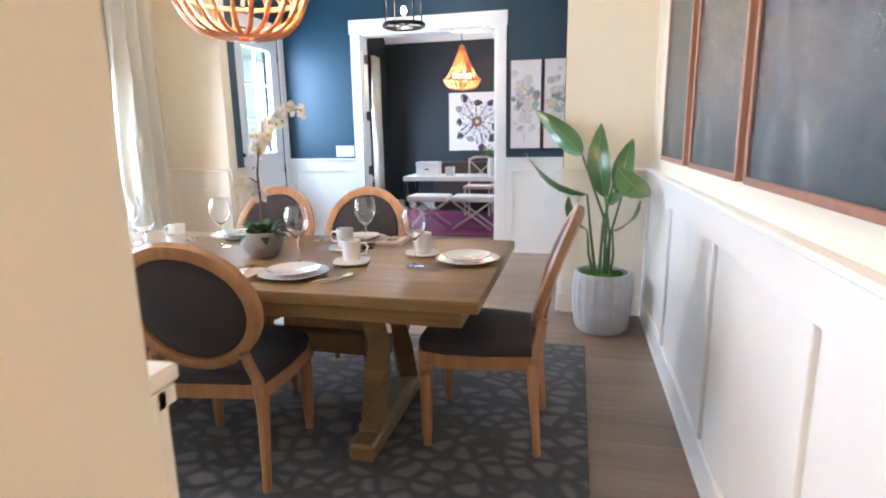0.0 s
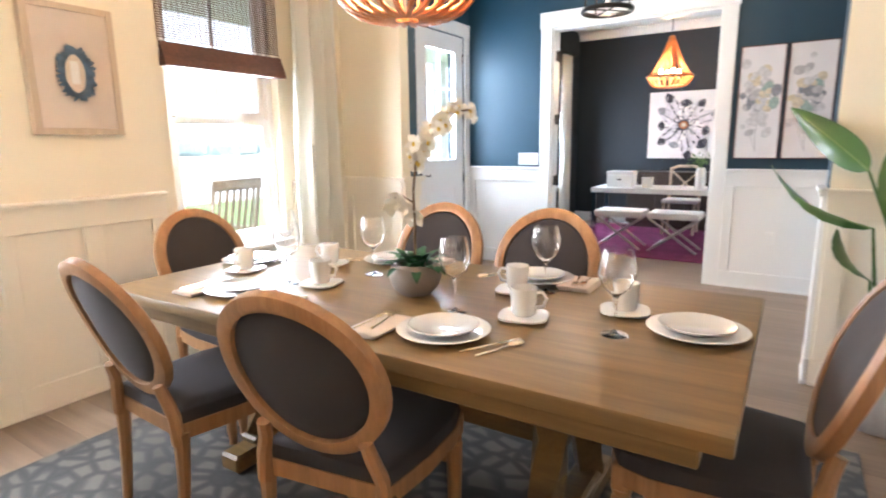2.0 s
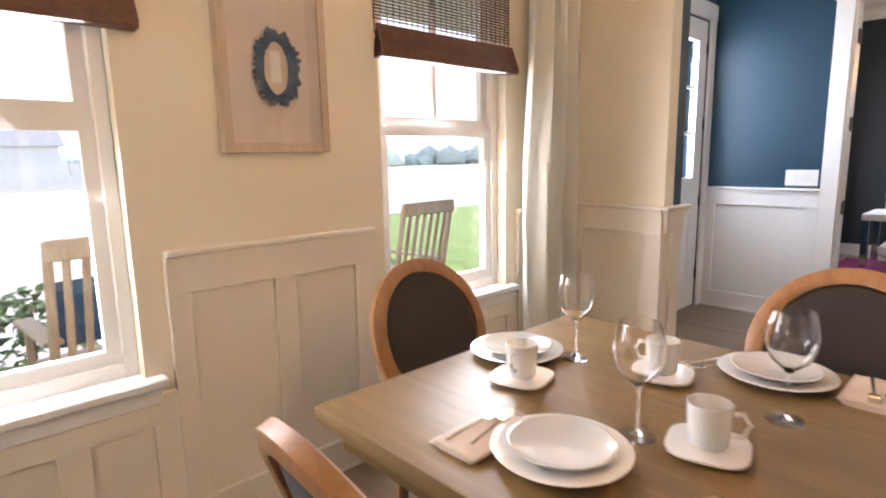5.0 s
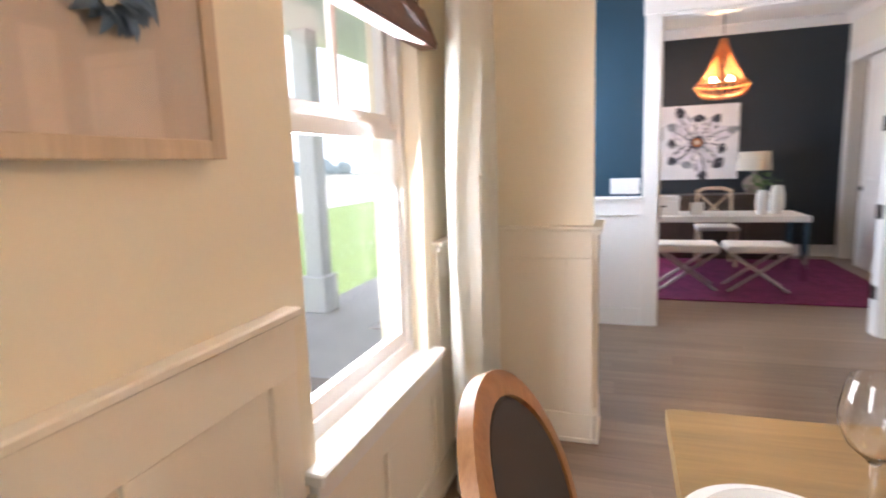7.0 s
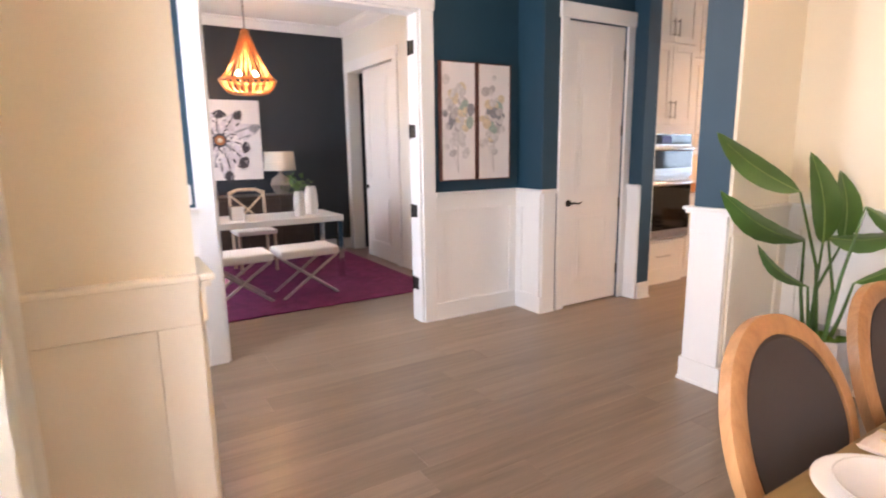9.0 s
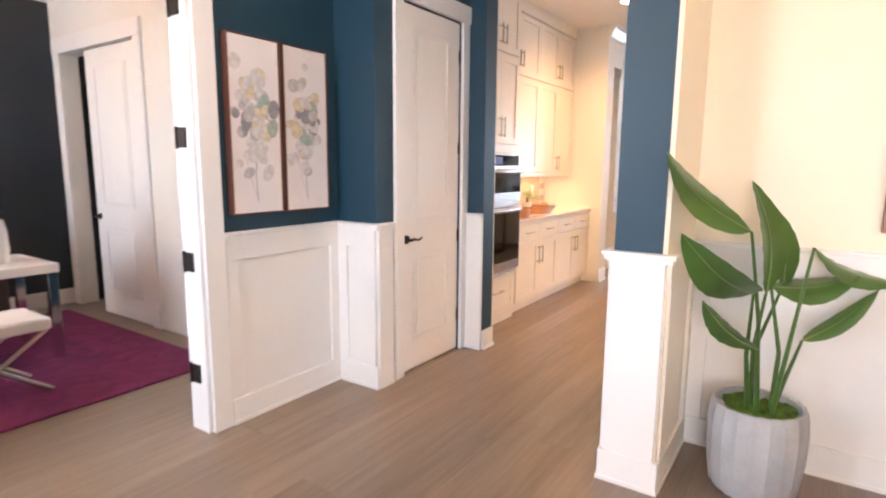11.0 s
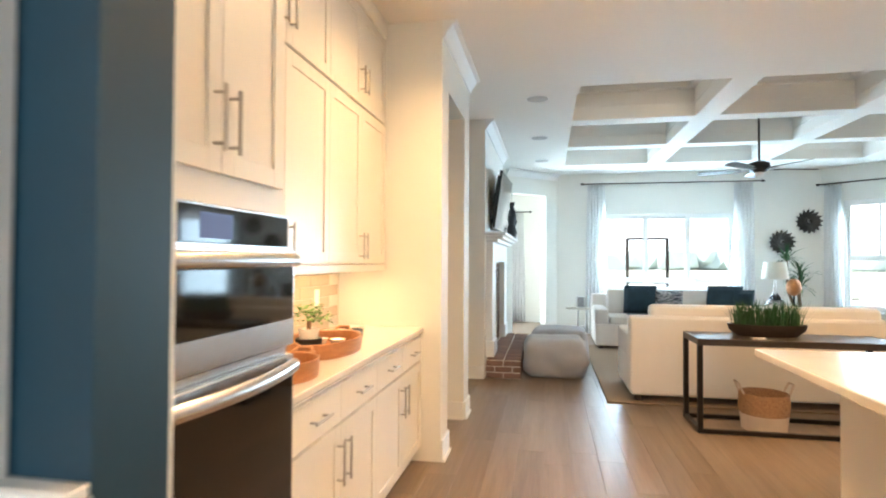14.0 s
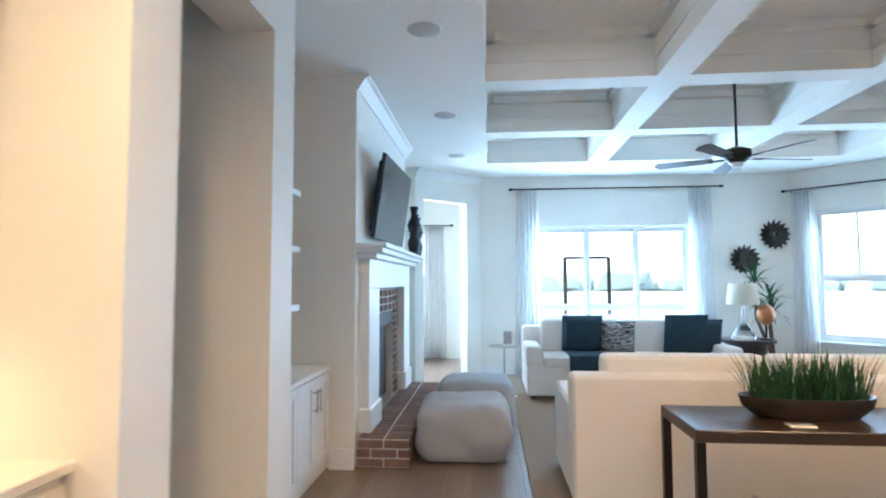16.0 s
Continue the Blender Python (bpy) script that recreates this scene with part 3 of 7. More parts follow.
def wainscot(name, a, c, inward, stiles, material, z_cap=1.065, batten=0.09, top=True, z_rail=0.912, label="", ext=(0, 0)):
    """Recessed panelling between two plan points: backing, baseboard, rail, stiles, cap."""
    a, c, w = Vector((*a, 0)), Vector((*c, 0)), Vector((*inward, 0))
    L = (c - a).length
    d = (c - a) / L
    m = Matrix(((d.x, w.x, 0, a.x), (d.y, w.y, 0, a.y), (0, 0, 1, 0), (0, 0, 0, 1)))
    root = new(name)
    root.matrix_world = m
    tagged(root, label or "painted wainscot panelling with flat recessed panels", "wainscot", kind="structure")
    part("panel", Build().box(0, L, 0.0, 0.006, 0, z_cap - 0.02), material, root)
    part("baseboard", Build().box(-0.5 * ext[0], L + 0.5 * ext[1], 0.006, 0.024, 0, 0.145, 0.003).box(-0.6 * ext[0], L + 0.6 * ext[1], 0.006, 0.03, 0, 0.02), material, root)
    part("rail", Build().box(0, L, 0.006, 0.022, z_rail, z_cap - 0.02, 0.002), material, root)
    for s in stiles:
        part("stile", Build().box(max(0, s - batten / 2), min(L, s + batten / 2), 0.006, 0.0215, 0.145, z_rail, 0.002), material, root)
    if top:
        part("cap", Build().box(-ext[0], L + ext[1], 0.0, 0.045, z_cap - 0.02, z_cap, 0.004).box(-0.7 * ext[0], L + 0.7 * ext[1], 0.006, 0.034, z_cap - 0.04, z_cap - 0.02), material, root)
    return root


wainscot("wainscot", (XW, 1.2), (XW, 1.46), (1, 0), [0.22], WARMTRIM)
wainscot("wainscot", (XW, 1.46), (XW, 2.40), (1, 0), [0.10, 0.62, 0.90], WARMTRIM, 0.60, top=False, z_rail=0.47)
wainscot("wainscot", (XW, 2.40), (XW, 3.25), (1, 0), [0.03, 0.43, 0.80], WARMTRIM)
wainscot("wainscot", (XW, 3.25), (XW, 4.25), (1, 0), [0.04, 0.50, 0.96], WARMTRIM, 0.60, top=False, z_rail=0.47)
wainscot("wainscot", (XW, 4.25), (XW, YS0), (1, 0), [0.05, 0.53], WARMTRIM)
wainscot("wainscot", (XW, YS0), (-1.79, YS0), (0, -1), [0.03, 0.53], WARMTRIM, batten=0.12)
wainscot("wainscot", (XE, YS0), (XE, 1.0), (-1, 0), [0.05, 0.95, 1.93, 2.80, 3.7], WHITE)
wainscot("wainscot", (XE, YS0), (0.92, YS0), (0, -1), [0.05, 0.54], WARMTRIM)
wainscot("wainscot", (-1.79, YS0), (-1.79, YS1), (1, 0), [0.11], WARMTRIM, ext=(0.045, 0.045))
wainscot("wainscot", (0.60, 0.98), (-1.6, 0.98), (0, -1), [0.05, 0.75, 1.5, 2.15], WARMTRIM)
wainscot("wainscot", (-0.5, 1.2), (0.60, 1.2), (0, 1), [0.05, 0.55, 1.05], WARMTRIM)
W2 = "white painted wainscot with flat recessed panels below navy wall"
wainscot("wainscot", (0.92, YS1), (0.92, YS0), (-1, 0), [0.11], WHITE, batten=0.22, label=W2, ext=(0.045, 0.045))
wainscot("wainscot", (XK, YS1), (0.92, YS1), (0, 1), [0.05, 0.60, 1.17], WHITE, label=W2)
wainscot("wainscot", (XW, YB), (-1.515, YB), (0, -1), [0.05, 0.82], WHITE, label=W2)
wainscot("wainscot", (0.255, YB), (1.10, YB), (0, -1), [0.03, 0.80], WHITE, label=W2)
wainscot("wainscot", (1.10, YB), (1.10, YC), (-1, 0), [0.05, 0.29], WHITE, label=W2, ext=(0, 0.045))
wainscot("wainscot", (1.10, YC), (1.24, YC), (0, -1), [0.07], WHITE, batten=0.14, label=W2)
wainscot("wainscot", (XK, 6.41), (XK, YC), (-1, 0), [0.08], WHITE, batten=0.16, label=W2)
wainscot("wainscot", (XK, YS1), (XK, 5.225), (-1, 0), [0.08], WHITE, batten=0.16, label=W2)
wainscot("wainscot", (XW, YS1), (XW, 5.76), (1, 0), [0.05, 0.65], WHITE, label=W2)


def skirting(pts, material=WHITE, h=0.15):
    """Baseboard along a run of plan points; the room lies to the left of the run."""
    for p, q in zip(pts, pts[1:]):
        p, q = Vector(p), Vector(q)
        d = q - p
        n_ = Vector((-d.y, d.x)).normalized()
        b = Build().box(0, d.length, 0, 0.018, 0, h, 0.004).box(0, d.length, 0.018, 0.03, 0, 0.02)
        ob = part("baseboard", b, material)
        ob.matrix_world = Matrix(((d.x / d.length, n_.x, 0, p.x), (d.y / d.length, n_.y, 0, p.y), (0, 0, 1, 0), (0, 0, 0, 1)))
        tagged(ob, "white painted baseboard", "baseboard", kind="structure")


skirting([(5.42, 6.50), (5.17, 6.50)])
skirting([(5.42, 7.4), (5.42, 6.50)])
skirting([(6.48, 6.50), (6.21, 6.50), (6.21, 7.4)])
skirting([(6.48, 6.70), (6.48, 6.50)])
skirting([(7.88, 6.51), (7.88, 6.70)])
skirting([(12.30, 0.95), (12.30, 5.62)])
skirting([(1.0, 10.60), (XW, 10.60)])
skirting([(2.30, 6.41), (2.14, 6.41)])


def casing(name, x0, x1, z, y, w=0.13, side=-1, head=0.15):
    """Flat door casing with a taller head on a wall that faces along y."""
    f0, f1 = (y - 0.025, y) if side < 0 else (y, y + 0.025)
    b = Build().box(x0 - w, x0, f0, f1, 0, z, 0.003).box(x1, x1 + w, f0, f1, 0, z, 0.003)
    b.box(x0 - w - 0.012, x1 + w + 0.012, f0 - 0.006 if side < 0 else f0, f1 if side < 0 else f1 + 0.006, z, z + head, 0.003)
    return struct(name, b, WHITE, "flat white door casing with a taller head board", "trim")


casing("trim_office_doorway", -1.40, 0.14, 2.44, YB, 0.115)
struct("trim_office_jamb", Build().box(-1.40, -1.382, YB, YB + 0.15, 0, 2.44).box(0.122, 0.14, YB, YB + 0.15, 0, 2.44).box(-1.382, 0.122, YB, YB + 0.15, 2.42, 2.44), WHITE, "white door jamb lining", "trim")
casing("trim_closet", 1.35, 2.05, 2.44, YC, 0.085, head=0.12)
for hx, dr in ((-1.382, 1), (0.122, -1)):
    for hz in (0.32, 0.92, 1.55, 2.18):
        hb = Build().box(hx, hx + dr * 0.008, YB + 0.05, YB + 0.12, hz - 0.05, hz + 0.05).rod((hx + dr * 0.008, YB + 0.125, hz - 0.055), (hx + dr * 0.008, YB + 0.125, hz + 0.055), 0.008)
        tagged(part("door_hinge", hb, BLACKMETAL), "dark bronze butt hinge on a white jamb", "hinge", "doorway hinges")

# ---- windows and doors ----
def arch_pts(n, rx, rz):
    return [(rx * math.cos(math.pi * k / n), rz * math.sin(math.pi * k / n)) for k in range(n + 1)]


def window_unit(name, w, z0, z1, meet, muntin, m, label, sashes=1):
    """A double-hung window in an opening w wide; the room lies towards +y."""
    root = new(name)
    root.matrix_world = m
    tagged(root, label, "window", kind="structure")
    f = Build().box(0, 0.045, -0.14, -0.06, z0, z1, 0.003).box(w - 0.045, w, -0.14, -0.06, z0, z1, 0.003).box(0.045, w - 0.045, -0.14, -0.06, z1 - 0.045, z1).box(0.045, w - 0.045, -0.14, -0.06, z0, z0 + 0.05)
    part("window_frame", f, WHITE, root)
    part("window_sill", Build().box(-0.06, w + 0.06, -0.06, 0.055, z0 - 0.03, z0 + 0.004, 0.006).box(-0.04, w + 0.04, 0.0, 0.028, z0 - 0.09, z0 - 0.03, 0.003), WHITE, root)
    step = (w - 0.09) / sashes
    for s in range(sashes):
        a = 0.045 + s * step
        if s:
            part("mullion", Build().box(a - 0.035, a + 0.035, -0.135, -0.05, z0, z1), WHITE, root)
        for lo, hi, y in ((z0 + 0.05, meet, -0.09), (meet, z1 - 0.045, -0.115)):
            sash = Build().box(a, a + 0.045, y - 0.018, y + 0.018, lo, hi).box(a + step - 0.045, a + step, y - 0.018, y + 0.018, lo, hi)
            sash.box(a + 0.045, a + step - 0.045, y - 0.0175, y + 0.0175, lo, lo + 0.05).box(a + 0.045, a + step - 0.045, y - 0.0175, y + 0.0175, hi - 0.04, hi + 0.008)
            if muntin and lo == meet:
                sash.box(a + step / 2 - 0.011, a + step / 2 + 0.011, y - 0.012, y + 0.012, lo, hi)
            so = part("sash", sash, WHITE, root)
            g = part("pane", Build().box(a + 0.03, a + step - 0.03, y - 0.002, y + 0.002, lo + 0.03, hi - 0.03), PANE, so)
            g.visible_shadow = False
    return root


def facing_east(x, y, z=0.0):
    """A local frame with +y to the east and +x to the south."""
    return Matrix(((0, 1, 0, x), (-1, 0, 0, y), (0, 0, 1, z), (0, 0, 0, 1)))


for k, (a, c) in enumerate(WIN):
    window_unit("window_%d" % (k + 1), c - a, ZW0, ZW1, 1.50, True, facing_east(XW, c), "white double-hung window with a two-pane upper sash")
window_unit("window_3", 1.0, ZW0, ZW1, 1.50, True, facing_east(XW, 9.6), "white double-hung office window")
window_unit("window_4", 2.33, 0.80, 2.27, 1.02, False, pose(12.30, 2.43, 0, 0, 0, 90), "wide white triple window to the porch", 3)
window_unit("window_5", 1.02, 0.55, 2.45, 1.45, True, slant2.matrix_world @ pose(0.30, 0.0, 0), "tall white double-hung window")
window_unit("window_6", 1.0, 0.6, 2.4, 1.45, False, pose(14.0, 6.62, 0, 0, 0, 90), "white double-hung window in the bay")


def woven_blind(m, w, top, bottom, label):
    root = thing("woven_blind", m, label, "blind", "woven window blinds")
    slats = Build()
    z = bottom + 0.16
    while z < top:
        slats.box(0, w, -0.004, 0.0, z, z + 0.0065)
        z += 0.0135
    part("slats", slats, BAMBOO, root, "thin dark bamboo slats with gaps")
    for i in range(int(w / 0.035) + 1):
        part("cord", Build().box(i * 0.035, i * 0.035 + 0.004, 0.0, 0.003, bottom + 0.1, top), BAMBOO, root)
    for k in range(4):
        fold = Build()
        for j in range(6):
            zz = bottom + 0.030 * k + j * 0.008
            fold.box(-0.004, w + 0.004, 0.002 + 0.006 * k, 0.028 + 0.012 * (3 - k) + 0.004 * math.sin(j), zz, zz + 0.0085)
        part("fold", fold, BAMBOO, root)
    part("headrail", Build().box(0, w, -0.01, 0.04, top, top + 0.06, 0.005), BAMBOO, root)
    return root


BL = "dark woven bamboo blind, half raised"
woven_blind(facing_east(XW + 0.005, 2.34 + 0.04), 0.92, 2.42, 1.76, BL)
woven_blind(facing_east(XW + 0.005, 4.19), 0.88, 2.42, 1.78, BL)
woven_blind(facing_east(XW + 0.005, 9.6), 1.0, 2.42, 1.78, BL)


def curtain(m, w, z0, z1, folds, label, group, material=SHEER, deep=0.028):
    root = thing("curtain", m, label, "curtain", group)
    b = Build()
    n = folds * 8
    rows = []
    for j in range(9):
        z = z1 + (z0 - z1) * j / 8
        fl = 0.85 + 0.25 * j / 8
        rows.append([b.bm.verts.new((w / 2 + (i / n - 0.5) * w * fl, 0.05 + deep * math.sin(2 * math.pi * folds * i / n + 0.5 * math.sin(j)) + 0.006 * math.sin(i * 1.7 + j), z)) for i in range(n + 1)])
    for r0, r1 in zip(rows, rows[1:]):
        for i in range(n):
            b.bm.faces.new((r0[i], r0[i + 1], r1[i + 1], r1[i]))
    cloth = part("cloth", b, material, root)
    md = cloth.modifiers.new("thickness", "SOLIDIFY")
    md.thickness = 0.003
    for i in range(folds):
        x = w * (i + 0.5) / folds
        ring = [(x, 0.05 + 0.02 * math.cos(a), z1 + 0.022 + 0.02 * math.sin(a)) for a in [2 * math.pi * k / 10 for k in range(10)]]
        part("ring", Build().tube(ring, 0.003, 5, closed=True), BLACKMETAL, root)
    return root


def curtain_rod(m, w, z, label="black metal curtain rod with finials"):
    root = thing("curtain_rod", m, label, "curtain rod")
    part("rod", Build().rod((0, 0.05, z), (w, 0.05, z), 0.011), BLACKMETAL, root)
    for x, s in ((0, -1), (w, 1)):
        part("finial", Build().rod((x, 0.05, z), (x + s * 0.05, 0.05, z), 0.024, 0.017), BLACKMETAL, root)
    for x in (0.08, w / 2, w - 0.08):
        part("bracket", Build().box(x - 0.008, x + 0.008, 0.0, 0.05, z - 0.01, z + 0.01), BLACKMETAL, root)
    return root


SC = "sheer cream curtain panel hanging in soft folds"
curtain(facing_east(XW + 0.09, 4.60), 0.40, 0.02, 2.62, 3, SC, "dining curtains", deep=0.06)
curtain(facing_east(XW + 0.03, 1.52), 0.26, 0.02, 2.62, 4, SC, "dining curtains")
curtain_rod(facing_east(XW + 0.03, 4.75), 3.5, 2.65)
curtain(facing_east(XW + 0.03, 10.0), 0.38, 0.02, 2.62, 5, "pale patterned office curtain panel", "office curtains")
curtain_rod(facing_east(XW + 0.03, 10.1), 1.8, 2.65)
LV = "sheer white curtain panel hanging from black rings"
curtain(pose(12.27, 4.70, 0, 0, 0, 90), 0.38, 0.02, 2.82, 6, LV, "living curtains", WHITESHEER)
curtain(pose(12.27, 2.12, 0, 0, 0, 90), 0.38, 0.02, 2.82, 6, LV, "living curtains", WHITESHEER)
curtain_rod(pose(12.29, 2.0, 0, 0, 0, 90), 3.12, 2.85)
curtain(slant2.matrix_world @ pose(1.28, 0.02, 0), 0.30, 0.02, 2.72, 5, LV, "living curtains", WHITESHEER)
curtain(slant2.matrix_world @ pose(0.02, 0.02, 0), 0.34, 0.02, 2.72, 5, LV, "living curtains", WHITESHEER)
curtain_rod(slant2.matrix_world @ pose(0.0, 0.0, 0), 1.65, 2.76)
curtain(pose(13.97, 6.30, 0, 0, 0, 90), 0.40, 0.02, 2.45, 7, "white curtain panel in the bay", "bay curtains", WHITESHEER)
curtain_rod(pose(13.99, 6.2, 0, 0, 0, 90), 1.7, 2.48)


def panel_door(name, w, h, m, label, panels, glass=None):
    """A door leaf with moulded panels, hung at x = 0, room towards +y."""
    root = new(name)
    root.matrix_world = m
    tagged(root, label, "door", kind="structure")
    holes = [glass] if glass else []
    if glass:
        leaf = holed(0.003, w - 0.003, -0.042, 0.0, 0.01, h - 0.004, "x", [glass])
    else:
        leaf = Build().box(0.003, w - 0.003, -0.042, 0.0, 0.01, h - 0.004, 0.002)
    part("leaf", leaf, WHITE, root)
    for x0, x1, z0, z1 in panels:
        p = Build()
        for s in (0.0, 0.012):
            o = 0.02 * (s > 0)
            p.box(x0 + o, x1 - o, 0.0, 0.007 + s * 0.25, z0 + o, z0 + 0.016 + o, 0.002).box(x0 + o, x1 - o, 0.0, 0.004 + s * 0.25, z1 - 0.016 - o, z1 - o, 0.002)
            p.box(x0 + o, x0 + 0.016 + o, 0.0, 0.004 + s * 0.25, z0 + 0.016 + o, z1 - 0.016 - o).box(x1 - 0.016 - o, x1 - o, 0.0, 0.004 + s * 0.25, z0 + 0.016 + o, z1 - 0.016 - o)
        p.box(x0 + 0.055, x1 - 0.055, 0.0, 0.006, z0 + 0.055, z1 - 0.055, 0.005)
        part("moulded_panel", p, WHITE, root)
    if glass:
        g0, g1, z0, z1 = glass
        g = part("pane", Build().box(g0, g1, -0.024, -0.018, z0, z1), PANE, root)
        g.visible_shadow = False
        b = Build().box((g0 + g1) / 2 - 0.009, (g0 + g1) / 2 + 0.009, -0.032, -0.006, z0, z1)
        for k in (1, 2):
            zz = z0 + (z1 - z0) * k / 3
            b.box(g0, g1, -0.0315, -0.0065, zz - 0.009, zz + 0.009)
        part("muntins", b, WHITE, root)
        part("bead", Build().box(g0 - 0.02, g0, 0, 0.01, z0 - 0.02, z1 + 0.02).box(g1, g1 + 0.02, 0, 0.01, z0 - 0.02, z1 + 0.02).box(g0, g1, 0, 0.0095, z0 - 0.02, z0).box(g0, g1, 0, 0.0095, z1, z1 + 0.02), WHITE, root)
    return root


def lever(root, x, z, way):
    h = part("door_handle", Build().rod((x, 0, z), (x, 0.012, z), 0.030, 0.028, 20).rod((x, 0.01, z), (x, 0.05, z), 0.011)
             .tube([(x, 0.045, z), (x + way * 0.03, 0.05, z + 0.004), (x + way * 0.075, 0.05, z - 0.006), (x + way * 0.115, 0.05, z + 0.008)], 0.010, 8, 0.6), BLACKMETAL, root, "dark bronze lever handle")
    return h


def hinges(root, x, zs):
    for z in zs:
        part("hinge", Build().rod((x, 0.006, z - 0.05), (x, 0.006, z + 0.05), 0.008).box(x - 0.02, x + 0.015, -0.002, 0.003, z - 0.045, z + 0.045), BLACKMETAL, root)


south = pose(2.05, YC + 0.012, 0, 0, 0, 180)
d1 = panel_door("door_1", 0.70, 2.435, south, "tall white two-panel closet door, closed", [(0.13, 0.57, 1.02, 2.30), (0.13, 0.57, 0.20, 0.84)])
lever(d1, 0.64, 0.93, -1)
hinges(d1, 0.0, (0.28, 0.90, 1.55, 2.20))
ent = facing_east(XW - 0.01, 6.79)
d2 = panel_door("door_2", 0.92, 2.435, ent, "white entry door with a tall divided glass pane, closed", [(0.16, 0.76, 0.22, 0.88)], (0.18, 0.72, 1.15, 2.26))
lever(d2, 0.85, 1.00, -1)
part("deadbolt", Build().rod((0.85, 0, 1.14), (0.85, 0.018, 1.14), 0.026, 0.024, 18).box(0.845, 0.855, 0.018, 0.035, 1.125, 1.155), BLACKMETAL, d2, "dark bronze deadbolt")
hinges(d2, 0.0, (0.30, 0.95, 1.60, 2.22))
struct("trim_entry", Build().box(XW, XW + 0.024, 5.76, 5.87, 0, 2.44, 0.003).box(XW, XW + 0.024, 6.79, 6.885, 0, 2.44, 0.003).box(XW, XW + 0.028, 5.75, 6.89, 2.44, 2.57, 0.003), WHITE, "flat white casing around the entry door", "trim")
d3 = panel_door("door_3", 0.86, 2.42, pose(0.985, 9.06, 0, 0, 0, 90), "white panel door standing open in the office", [(0.14, 0.72, 1.02, 2.28), (0.14, 0.72, 0.2, 0.84)])
lever(d3, 0.80, 0.93, -1)
struct("trim_office_side", Build().box(0.975, 1.0, 10.42, 10.53, 0, 2.44, 0.003).box(0.975, 1.0, 8.94, 9.05, 0, 2.44, 0.003).box(0.97, 1.0, 8.93, 10.54, 2.44, 2.58, 0.003), WHITE, "flat white casing around the office side door", "trim")


